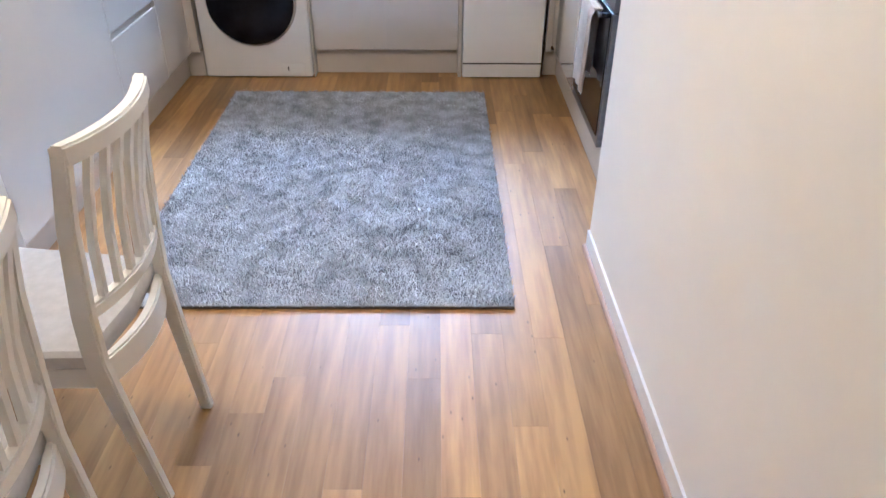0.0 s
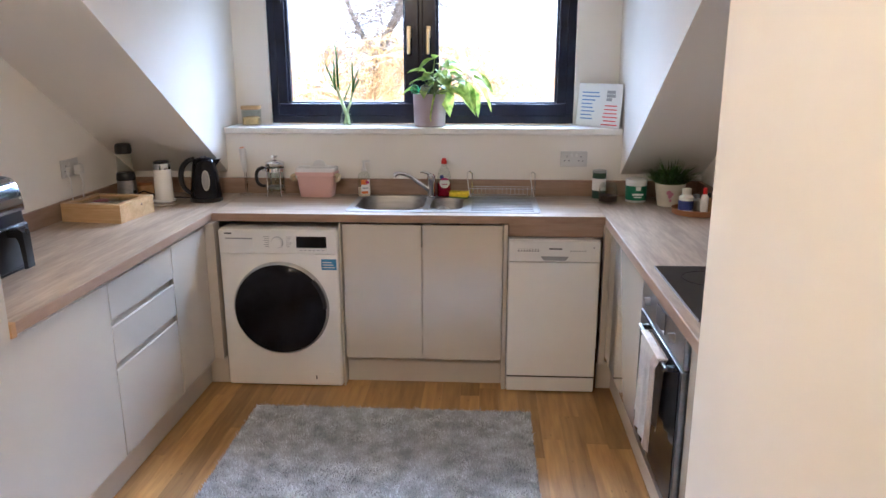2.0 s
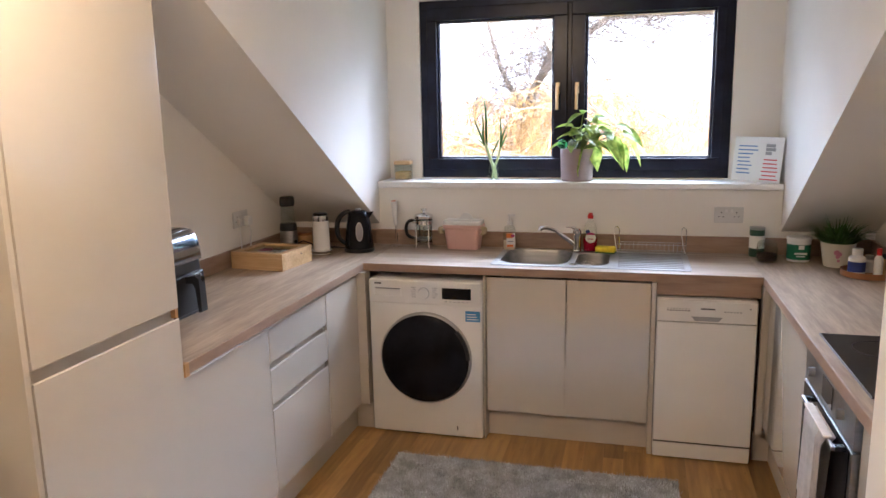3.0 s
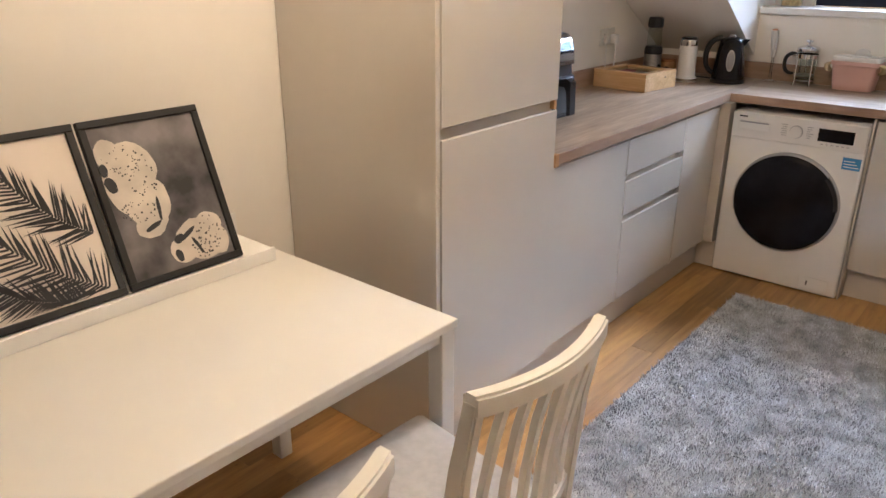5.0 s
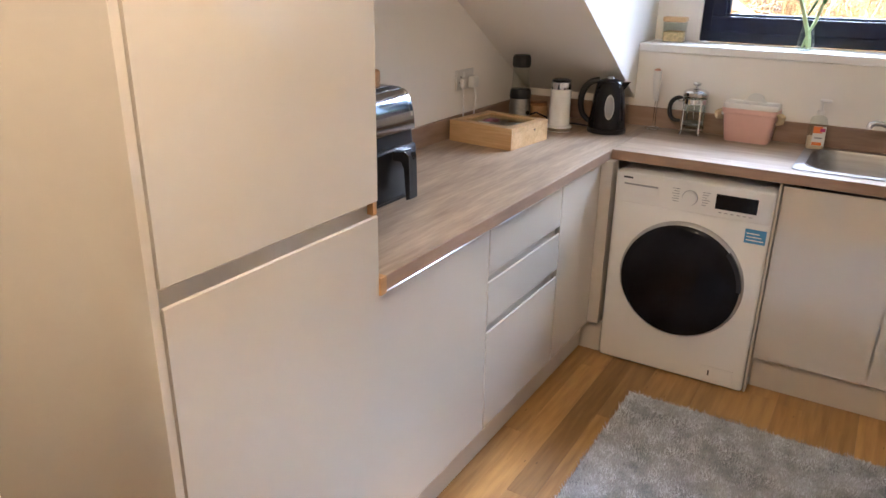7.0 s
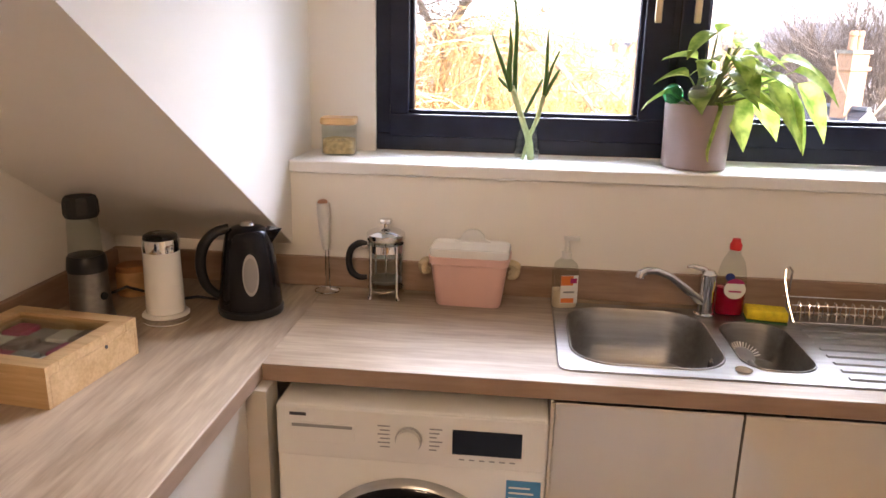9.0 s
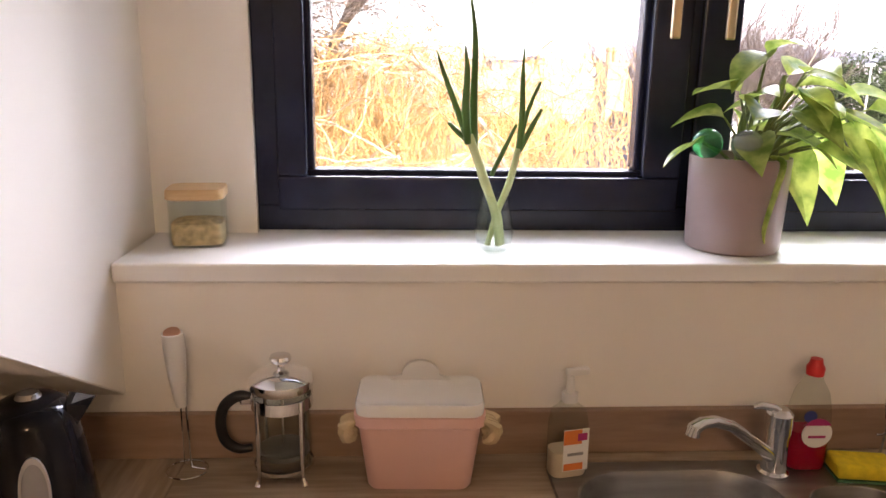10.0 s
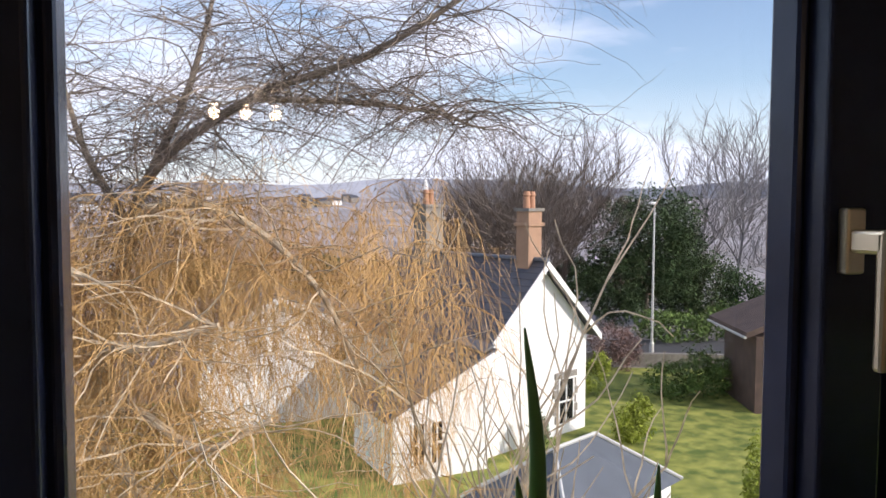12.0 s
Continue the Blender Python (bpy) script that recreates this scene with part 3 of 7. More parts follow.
def front(name, w, h, lip, parent, m, label=""):
    """A gloss front with a finger scoop along its upper edge; faces -y, its lower left corner at m."""
    t = 0.02
    out = [(0.0015, 0), (0.0, 0.0015), (0.0, h - 0.004), (0.003, h), (t, h - 0.028), (t, 0)] if lip else [(0.0015, 0), (0, 0.0015), (0, h - 0.0015), (0.0015, h), (t, h), (t, 0)]
    bm = prism(bmesh.new(), out, "x", 0.0024, w - 0.0024)
    return part(name, bm, GLOSS, parent, label, m=m)


def unit(label, w, m, fronts, depth=0.56, top=UND - 0.001, group="base cabinets"):
    """A base unit: carcase and its fronts, each (name, z0, z1, x0, x1)."""
    u = thing("base_cabinet", label, "cabinet", m, group)
    part("body", boxed(0, w, 0.0215, depth, KICK, top), CARCASS, u)
    for nm, z0, z1, x0, x1 in fronts:
        front(nm, x1 - x0, z1 - z0, True, u, pose(x0, 0, z0))
    return u


FX = -0.862          # plane of the fronts of the long run
Y0, YB = 0.119, 1.720  # start of that run; plane of the fronts under the window
unit("gloss cashmere base cabinet with one plain door", 0.575, pose(FX, Y0 + 0.004, 0, 0, 0, 90), [("door", KICK, 0.857, 0, 0.575)])
unit("gloss cashmere base cabinet with three drawers", 0.555, pose(FX, Y0 + 0.581, 0, 0, 0, 90),
     [("drawer_front", 0.708, 0.857, 0, 0.555), ("drawer_front", 0.536, 0.682, 0, 0.555), ("drawer_front", KICK, 0.509, 0, 0.555)])
unit("narrow gloss cashmere base cabinet next to the corner", 0.40, pose(FX, Y0 + 1.138, 0, 0, 0, 90), [("door", KICK, 0.857, 0, 0.40)])
post = thing("corner_post", "cashmere corner filler post beside the washing machine", "panel", pose(FX, 1.66, 0))
part("post", boxed(-0.03, 0.045, 0, 0.075, KICK, UND - 0.001, 0.002), CARCASS, post)
unit("gloss cashmere sink cabinet with two doors", 0.803, pose(-0.191, YB, 0), [("door", KICK, 0.858, 0, 0.400), ("door", KICK, 0.858, 0.401, 0.803)], top=0.74)
for x in (-0.2005, 0.6135):
    e = thing("end_panel", "thin cashmere end panel down to the floor", "panel", pose(x, YB - 0.025, 0), "end panels")
    part("panel", boxed(0, 0.008 if x < 0 else 0.020, 0, 0.56, 0.001, UND - 0.001, 0.001), CARCASS, e)
post = thing("corner_post", "cashmere corner filler post beside the dishwasher", "panel", pose(1.102, 1.69, 0))
part("post", boxed(0, 0.03, 0, 0.08, KICK, UND - 0.001, 0.002), CARCASS, post)
RX = 1.130           # plane of the fronts of the oven run
unit("gloss cashmere base cabinet between corner and oven", 0.80, pose(RX, 1.68, 0, 0, 0, -90), [("door", KICK + 0.05, 0.858, 0, 0.80)])
unit("gloss cashmere base cabinet next to the partition wall", 0.325, pose(RX, 0.243, 0, 0, 0, -90), [("door", KICK + 0.05, 0.858, 0, 0.325)])
for nm, a in (("oven run", (RX + 0.045, RX + 0.06, PART_Y + 0.002, 1.74)), ("long run", (FX - 0.06, FX - 0.045, Y0 - 0.60, 1.76)), ("sink", (-0.190, 0.612, YB + 0.045, YB + 0.06)), ("post", (FX - 0.044, -0.812, 1.70, 1.715)), ("right post", (1.10, RX + 0.044, 1.735, 1.75))):
    p = thing("plinth", "cashmere kickboard plinth below the cabinets", "plinth", group="plinths")
    part("board", boxed(a[0], a[1], a[2], a[3], 0.002, KICK - 0.002, 0.001), CARCASS, p)

# tall fridge housing
TY0 = -0.486
tall = thing("tall_cabinet", "tall gloss cashmere fridge freezer housing with two doors", "cabinet", pose(-0.845, TY0, 0, 0, 0, 90))
part("side_panel", boxed(0, 0.018, 0.004, 0.656, 0.002, 2.245, 0.001), GLOSS, tall)
part("body", boxed(0.0185, 0.604, 0.0215, 0.654, KICK, 2.24), CARCASS, tall)
part("channel_end", boxed(0.590, 0.6035, 0.004, 0.0205, 1.0655, 1.0945), CORK, tall, "brown end piece of the grip channel")
front("door", 0.585, 1.064 - KICK, True, tall, pose(0.019, 0, KICK), "lower gloss door")
front("door", 0.585, 2.24 - 1.096, False, tall, pose(0.019, 0, 1.096), "upper gloss door")

# worktop with the cut-out for the sink
SX0, SX1, SY0, SY1 = -0.182, 0.795, 1.776, 2.232
WL, WR, WF = -0.844, 1.104, 1.712
worktop = thing("worktop", "U-shaped limed oak laminate worktop with square edges", "worktop")
part("slab", boxed(LEFT + 0.001, WL, Y0, BACK - 0.001, UND, TOP, 0.003), TOP_Y, worktop)
bm = bmesh.new()
for z in (UND, TOP):
    es = []
    for x0, x1, y0, y1 in ((WL + 0.0015, WR - 0.0015, WF, BACK - 0.001), (SX0 + 0.02, SX1 - 0.02, SY0 + 0.02, SY1 - 0.02)):
        vs = [bm.verts.new(v) for v in ((x0, y0, z), (x1, y0, z), (x1, y1, z), (x0, y1, z))]
        es += [bm.edges.new((vs[k], vs[(k + 1) % 4])) for k in range(4)]
    bmesh.ops.triangle_fill(bm, edges=es, use_beauty=True, use_dissolve=False)
bm.verts.ensure_lookup_table()
for o in (0, 4):
    for k in range(4):
        bm.faces.new((bm.verts[o + k], bm.verts[o + (k + 1) % 4], bm.verts[8 + o + (k + 1) % 4], bm.verts[8 + o + k]))
part("slab", bm, TOP_X, worktop)
part("slab", boxed(WR, RIGHT - 0.001, PART_Y + 0.002, BACK - 0.001, UND, TOP, 0.003), TOP_Y, worktop)
# strips in the darker upstand oak paint in the shade on the front edges
part("edge_shade_band", boxed(WL + 0.0002, WL + 0.0012, Y0 + 0.019, WF - 0.001, UND + 0.0015, TOP - 0.002), UPS_Y, worktop, "oak front edge strip, its shade painted in as darker brown")
part("edge_shade_band", boxed(WL + 0.002, WR - 0.002, WF - 0.0012, WF - 0.0002, UND + 0.0015, TOP - 0.002), UPS_X, worktop, "oak front edge strip, its shade painted in as darker brown")
part("edge_shade_band", boxed(WR - 0.0012, WR - 0.0002, PART_Y + 0.004, WF - 0.0015, UND + 0.0015, TOP - 0.002), UPS_Y, worktop, "oak front edge strip, its shade painted in as darker brown")
part("end_trim", boxed(WL - 0.020, WL + 0.005, Y0 - 0.004, Y0 + 0.0185, UND - 0.003, TOP + 0.0010), CORK, worktop, "orange-brown end trim of the worktop")
ups = thing("upstand", "oak laminate upstand along the walls behind the worktop", "upstand")
part("strip", boxed(LEFT + 0.001, LEFT + 0.019, Y0 + 0.001, BACK - 0.019, TOP + 0.0005, 0.996, 0.002), UPS_Y, ups)
part("strip", boxed(LEFT + 0.001, RIGHT - 0.001, BACK - 0.018, BACK - 0.0005, TOP + 0.0005, 0.998, 0.002), UPS_X, ups)
part("strip", boxed(RIGHT - 0.019, RIGHT - 0.001, PART_Y + 0.004, BACK - 0.019, TOP + 0.0005, 0.998, 0.002), UPS_Y, ups)
filler = thing("filler_panel", "oak laminate strip between worktop and dishwasher", "panel", pose(0.636, 1.725, 0))
part("panel", boxed(0, 0.463, 0, 0.02, 0.806, UND - 0.001), UPS_X, filler)


# ---- appliances ----
def washing_machine(m):
    t = thing("washing_machine", "white front-loading washing machine with large dark round door", "washing machine", m)
    part("body", boxed(0, 0.60, 0.0, 0.52, 0.006, 0.838, 0.012, 3), WHITE, t, smooth=True)
    part("fascia", boxed(0.004, 0.596, -0.006, 0.004, 0.715, 0.836, 0.004), WHITE_P, t, "white control fascia")
    d = part("drawer", boxed(0.035, 0.180, -0.009, -0.004, 0.755, 0.800, 0.003), WHITE_P, t, "detergent drawer")
    part("drawer_grip", boxed(0.040, 0.175, -0.011, -0.008, 0.790, 0.797, 0.001), GREY_P, d)
    part("emblem", boxed(0.035, 0.072, -0.0075, -0.0055, 0.815, 0.822), INK, t, "small dark maker's mark")
    part("dial", prism(bmesh.new(), arc(0.30, 0.775, 0.026, 0, 345, 28), "y", -0.024, -0.005), WHITE_P, t, "round programme dial", smooth=True)
    part("dial_ring", turned([(0.0265, 0.0), (0.030, 0.0), (0.030, 0.006), (0.0265, 0.006)], 32, close=False), SILVER_P, t, smooth=True, m=pose(0.30, -0.005, 0.775, 90))
    part("display", boxed(0.395, 0.545, -0.0085, -0.005, 0.748, 0.806, 0.001), BLACK_G, t, "dark display")
    for i in range(6):
        part("mark", boxed(0.345, 0.345 + 0.016 + 0.006 * (i % 3), -0.0075, -0.0055, 0.752 + 0.010 * i, 0.7545 + 0.010 * i), GREY_P, t)
        part("mark", boxed(0.236 - 0.005 * (i % 2), 0.258, -0.0075, -0.0055, 0.752 + 0.010 * i, 0.7545 + 0.010 * i), GREY_P, t)
        part("mark", boxed(0.41 + 0.022 * i, 0.422 + 0.022 * i, -0.0075, -0.0055, 0.734, 0.7365), GREY_P, t)
    s = part("sticker", boxed(0.515, 0.590, -0.0035, -0.0004, 0.636, 0.690), BLUE, t, "blue energy sticker")
    for i in range(3):
        part("text_bar", boxed(0.521, 0.583 - 0.008 * i, -0.0045, -0.0033, 0.646 + 0.013 * i, 0.650 + 0.013 * i), PAPER, s)
    # round door, turned about the y axis
    cx, cz = 0.302, 0.432
    turn = pose(cx, -0.001, cz, 90)
    door = part("door", turned([(0.243, -0.004), (0.243, 0.010), (0.236, 0.020), (0.225, 0.024), (0.215, 0.018), (0.0, 0.016)], 64), SILVER_P, t, "grey door ring", True, turn)
    part("door_glass", turned([(0.232, 0.012), (0.232, 0.026), (0.215, 0.038), (0.17, 0.046), (0.08, 0.050), (0.001, 0.051)], 64), DOOR_GLASS, door, "dark domed door glass", True)
    ring = [(0.238 * math.cos(a), 0.238 * math.sin(a)) for a in np.linspace(radians(2), radians(42), 12)] + [(0.205 * math.cos(a), 0.205 * math.sin(a)) for a in np.linspace(radians(42), radians(2), 12)]
    part("door_grip", prism(bmesh.new(), ring, "z", 0.020, 0.034), BLACK_P, door, "black door grip")
    f = part("filter_flap", boxed(0.43, 0.56, -0.002, 0.002, 0.03, 0.085, 0.001), WHITE, t)
    part("latch", boxed(0.462, 0.468, -0.005, -0.0015, 0.045, 0.068, 0.001), INK, f)
    return t


def dishwasher(m):
    w = 0.445
    t = thing("dishwasher", "slim white freestanding dishwasher under the worktop", "dishwasher", m)
    part("body", boxed(0, w, 0.012, 0.54, 0.006, 0.80, 0.004), WHITE, t)
    part("door", boxed(0.002, w - 0.002, -0.008, 0.011, 0.092, 0.690, 0.004), WHITE, t, "white door panel")
    p = part("fascia", boxed(0.002, w - 0.002, -0.012, 0.011, 0.694, 0.798, 0.005), WHITE_P, t, "white control fascia")
    part("grip", prism(bmesh.new(), [(0.155, 0.722), (0.172, 0.702), (0.275, 0.702), (0.292, 0.722)], "y", -0.0145, -0.0115), GREY_P, p, "recessed grey grip")
    # dark strip painted in for the shade between door and kick panel
    part("gap_shade_strip", boxed(0.003, w - 0.003, 0.0, 0.0119, 0.0825, 0.0915), GAP_SHADE, t)
    part("kick_panel", boxed(0.004, w - 0.004, -0.004, 0.02, 0.008, 0.082, 0.004), WHITE, t)
    for i in range(8):
        part("button", boxed(0.045 + 0.0135 * i, 0.052 + 0.0135 * i, -0.0135, -0.0115, 0.746, 0.751), INK, p)
        part("button_mark", boxed(0.045 + 0.0135 * i, 0.053 + 0.0135 * i, -0.0132, -0.0115, 0.756, 0.759), GREY_P, p)
    for i in range(6):
        part("button", boxed(0.298 + 0.0135 * i, 0.305 + 0.0135 * i, -0.0135, -0.0115, 0.747, 0.753), GREY_P, p)
    part("emblem", boxed(0.195, 0.258, -0.0135, -0.0115, 0.757, 0.763), INK, p, "small dark maker's mark")
    part("indicator", boxed(0.408, 0.413, -0.0135, -0.0115, 0.765, 0.770), INK, p)
    return t


def oven(m):
    """Faces -y; origin at its lower left front corner on the floor."""
    w = 0.595
    t = thing("oven", "built-in steel oven with dark glass door and control panel", "oven", m)
    part("body", boxed(0, w, 0.004, 0.55, 0.235, 0.865), BLACK_M, t)
    p = part("control_panel", boxed(0, w, -0.018, 0.003, 0.752, 0.866, 0.002), DARK_STEEL, t, "brushed steel control panel")
    part("display", boxed(0.24, 0.36, -0.0205, -0.0175, 0.775, 0.845), BLACK_G, p)
    for x in (0.12, 0.475):
        part("knob", turned([(0.0, 0), (0.016, 0), (0.015, 0.020), (0.0, 0.022)], 24), STEEL, p, smooth=True, m=pose(x, -0.018, 0.81, 90))
    d = part("door", boxed(0, w, -0.020, 0.003, 0.235, 0.745, 0.003), DARK_STEEL, t, "steel-edged oven door")
    part("door_glass", boxed(0.02, w - 0.02, -0.0235, -0.0195, 0.275, 0.742), BLACK_G, d, "black glass")
    h = part("handle", boxed(0.115, 0.515, -0.052, -0.040, 0.712, 0.727, 0.004), STEEL, d, "square steel bar handle")
    for x in (0.115, 0.49):
        part("bracket", boxed(x, x + 0.025, -0.042, -0.020, 0.712, 0.727, 0.003), BLACK_P, h, "black handle bracket")
    return t


washing_machine(pose(-0.803, 1.672, 0))
dishwasher(pose(0.638, 1.676, 0))
oven(pose(RX + 0.002, 0.852, 0, 0, 0, -90))
bridge = thing("oven_filler", "cashmere filler board under the oven", "panel", pose(RX, 0.852, 0, 0, 0, -90))
part("board", boxed(0.001, 0.594, 0.004, 0.022, KICK, 0.233), CARCASS, bridge)
hob = thing("hob", "black glass ceramic hob set in the worktop", "hob", pose(1.146, 0.247, TOP))
part("glass", boxed(0, 0.51, 0, 0.585, 0.0005, 0.006, 0.002), BLACK_G, hob)
part("trim_strip", boxed(-0.003, -0.0002, 0, 0.585, 0.0005, 0.007), STEEL, hob)
for i, (a, b, r) in enumerate(((0.15, 0.15, 0.075), (0.15, 0.43, 0.09), (0.38, 0.15, 0.09), (0.38, 0.43, 0.075))):
    part("zone_ring", turned([(r, 0.0062), (r, 0.0066), (r - 0.002, 0.0066), (r - 0.002, 0.0062)], 40, cx=a, cy=b, close=False), BLACK_M, hob)


# ---- lamp ----
LX, LY = -0.355, -0.74
lamp = thing("ceiling_spotlight", "white ceiling spotlight bar with three lit bulbs", "ceiling light", pose(LX, LY, CEILING))
part("bar", boxed(-0.22, 0.22, -0.03, 0.03, -0.022, -0.0005, 0.006), WHITE_P, lamp)
for i in (-1, 0, 1):
    hd = part("head", turned([(0.012, -0.020), (0.014, -0.030), (0.030, -0.036), (0.032, -0.062), (0.028, -0.062), (0.026, -0.040), (0.0, -0.039)], 24, cx=0.155 * i), WHITE_P, lamp, smooth=True)
    part("bulb", turned([(0.0, -0.042), (0.022, -0.044), (0.025, -0.056), (0.018, -0.066), (0.0, -0.069)], 20, cx=0.155 * i), BULB, hd, "glowing warm bulb", True)
    li = new("bulb_light", bpy.data.lights.new("bulb_light", "POINT"))
    li.data.energy, li.data.color, li.data.shadow_soft_size = LAMP_WATTS, LAMP_COLOR, 0.03
    li.location = (LX + 0.155 * i, LY, CEILING - 0.11)

# ---- table, ledge, pictures, chairs ----
table = thing("dining_table", "white rectangular dining table with square legs against the wall", "table", pose(-0.935, -1.36, 0))
part("tabletop", boxed(-0.374, 0.374, -0.622, 0.622, 0.704, 0.726, 0.003), TABLE, table)
for n, a in enumerate(((-0.36, 0.36, -0.61, -0.588), (-0.36, 0.36, 0.588, 0.61), (-0.36, -0.338, -0.587, 0.587), (0.338, 0.36, -0.587, 0.587))):
    part("apron", boxed(a[0], a[1], a[2], a[3], 0.674, 0.703, 0.002), TABLE, table)
for sx in (-1, 1):
    for sy in (-1, 1):
        part("leg", boxed(sx * 0.345 - 0.023, sx * 0.345 + 0.023, sy * 0.593 - 0.023, sy * 0.593 + 0.023, 0.0, 0.7035, 0.003), TABLE, table)
ledge = thing("picture_ledge", "white picture ledge lying along the back of the table", "shelf", pose(-1.276, -1.380, 0.726))
part("base", boxed(-0.094, 0.076, -0.59, 0.59, 0.0005, 0.034, 0.002), SATIN, ledge)
part("lip", boxed(0.0765, 0.0885, -0.59, 0.59, 0.0005, 0.039, 0.002), SATIN, ledge)
part("back_plate", boxed(-0.108, -0.0945, -0.59, 0.592, 0.0005, 0.100, 0.002), SATIN, ledge)


def picture(label, m, w, h):
    t = thing("framed_picture", label, "picture", m, "pictures on the table")
    b = 0.018
    for a in ((0, w, 0, b), (0, w, h - b, h), (0, b, b, h - b), (w - b, w, b, h - b)):
        part("frame", boxed(a[0], a[1], 0.0, 0.018, a[2], a[3], 0.002), BLACK_M, t)
    part("backing", boxed(b - 0.004, w - b + 0.004, 0.011, 0.016, b - 0.004, h - b + 0.004), BLACK_M, t)
    return t


def disc(bm, cx, cz, rx, rz, y, turn=0.0, n=14, wob=0.0, seed=0):
    """A flat uneven disc in a print, facing -y."""
    r = random.Random(seed)
    vs = []
    for i in range(n):
        a = 2 * math.pi * i / n
        k = 1 + r.uniform(-wob, wob)
        u, v = rx * k * math.cos(a), rz * k * math.sin(a)
        vs.append(bm.verts.new((cx + u * math.cos(turn) - v * math.sin(turn), y, cz + u * math.sin(turn) + v * math.cos(turn))))
    bm.faces.new(vs)


PWD, PHT = 0.321, 0.424
spots = picture("black framed monochrome print of spotted pale shapes on grey", pose(-1.206, -1.204, 0.7655, -21, 0, 90), PWD, PHT)
part("print", boxed(0.018, PWD - 0.018, 0.0085, 0.0105, 0.018, PHT - 0.018), PHOTO_D, spots)
bm = bmesh.new()
disc(bm, 0.092, 0.292, 0.072, 0.070, 0.0078, -0.5, 24, 0.03, 1)
disc(bm, 0.054, 0.330, 0.034, 0.046, 0.0076, 0.2, 18, 0.03, 7)
disc(bm, 0.058, 0.248, 0.038, 0.070, 0.0075, 0.2, 20, 0.03, 9)
disc(bm, 0.110, 0.205, 0.062, 0.066, 0.0074, 0.5, 22, 0.04, 2)
disc(bm, 0.106, 0.150, 0.046, 0.036, 0.0073, 0.5, 18, 0.05, 11)
part("pale_shape", bm, PHOTO_L, spots)
bm = bmesh.new()
disc(bm, 0.222, 0.078, 0.070, 0.056, 0.0072, -0.2, 22, 0.04, 3)
disc(bm, 0.166, 0.062, 0.038, 0.036, 0.0071, 0.3, 18, 0.05, 4)
disc(bm, 0.254, 0.112, 0.036, 0.030, 0.0070, -0.3, 16, 0.05, 6)
disc(bm, 0.268, 0.062, 0.030, 0.040, 0.0069, 0.0, 16, 0.04, 8)
part("pale_shape", bm, PHOTO_L, spots)
bm = bmesh.new()
r0 = random.Random(8)
for i in range(170):
    a, k = r0.uniform(0, 6.28), math.sqrt(r0.random())
    c = ((0.088, 0.315, 0.058, 0.038), (0.120, 0.265, 0.044, 0.045), (0.082, 0.185, 0.046, 0.030), (0.252, 0.095, 0.044, 0.042), (0.225, 0.055, 0.045, 0.028))[i % 5]
    q = r0.uniform(0.0014, 0.0036)
    disc(bm, c[0] + c[2] * k * math.cos(a), c[1] + c[3] * k * math.sin(a), q, q * r0.uniform(0.5, 0.9), 0.0062, r0.uniform(0, 3), 6)
for cx, cz, rx, rz, tr in ((0.134, 0.180, 0.005, 0.030, -0.1), (0.106, 0.140, 0.026, 0.006, 0.35), (0.160, 0.092, 0.016, 0.010, 0.5), (0.185, 0.098, 0.030, 0.006, 0.5), (0.205, 0.062, 0.005, 0.026, 0.4), (0.148, 0.050, 0.010, 0.016, 0.2), (0.036, 0.262, 0.014, 0.020, 0.3), (0.030, 0.300, 0.010, 0.016, 0.0)):
    disc(bm, cx, cz, rx, rz, 0.0060, tr, 12, 0.1, 5)
tagged(part("dark_marks", bm, PRINT_K, spots), "small dark spots", kind="stuff")
palm = picture("black framed print of dark palm fronds on cream paper", pose(-1.206, -1.535, 0.7655, -21, 0, 90), PWD, PHT)
part("print", boxed(0.018, PWD - 0.018, 0.0085, 0.0105, 0.018, PHT - 0.018), PRINT_C, palm)
for x0, z0, x1, z1, ln, sd in ((0.290, 0.165, 0.110, 0.375, 0.105, 1), (0.285, 0.030, 0.030, 0.270, 0.120, 2), (0.23, 0.03, 0.03, 0.12, 0.09, 3)):
    bm = bmesh.new()
    rr = random.Random(sd)
    dx, dz = x1 - x0, z1 - z0
    L = math.hypot(dx, dz)
    ux, uz = dx / L, dz / L
    lo, hi = 0.0215, PWD - 0.0215
    for i in range(34):
        f = i / 34
        px, pz = x0 + dx * f, z0 + dz * f - 0.03 * math.sin(math.pi * f)
        for s in (-1, 1):
            a = math.atan2(uz, ux) + s * radians(rr.uniform(38, 60) * (1 - 0.45 * f))
            l = ln * (0.35 + 0.65 * math.sin(math.pi * min(1, 0.25 + 0.72 * f))) * rr.uniform(0.8, 1.05)
            ex, ez = px + l * math.cos(a), pz + l * math.sin(a) - 0.12 * l
            wv = 0.0025
            pts = [(px + wv * math.sin(a), pz - wv * math.cos(a)), (px - wv * math.sin(a), pz + wv * math.cos(a)), (px + 0.55 * (ex - px) - wv * math.sin(a), pz + 0.55 * (ez - pz) + wv * math.cos(a)), (ex, ez), (px + 0.55 * (ex - px) + wv * math.sin(a), pz + 0.55 * (ez - pz) - wv * math.cos(a))]
            bm.faces.new([bm.verts.new((min(hi, max(lo, u)), 0.0080 - 0.0004 * sd, min(PHT - 0.0215, max(0.0215, v)))) for u, v in pts])
    bmesh.ops.dissolve_degenerate(bm, dist=1e-5, edges=bm.edges[:])
    tagged(part("frond", bm, PRINT_K, palm, "dark palm frond"), kind="stuff")


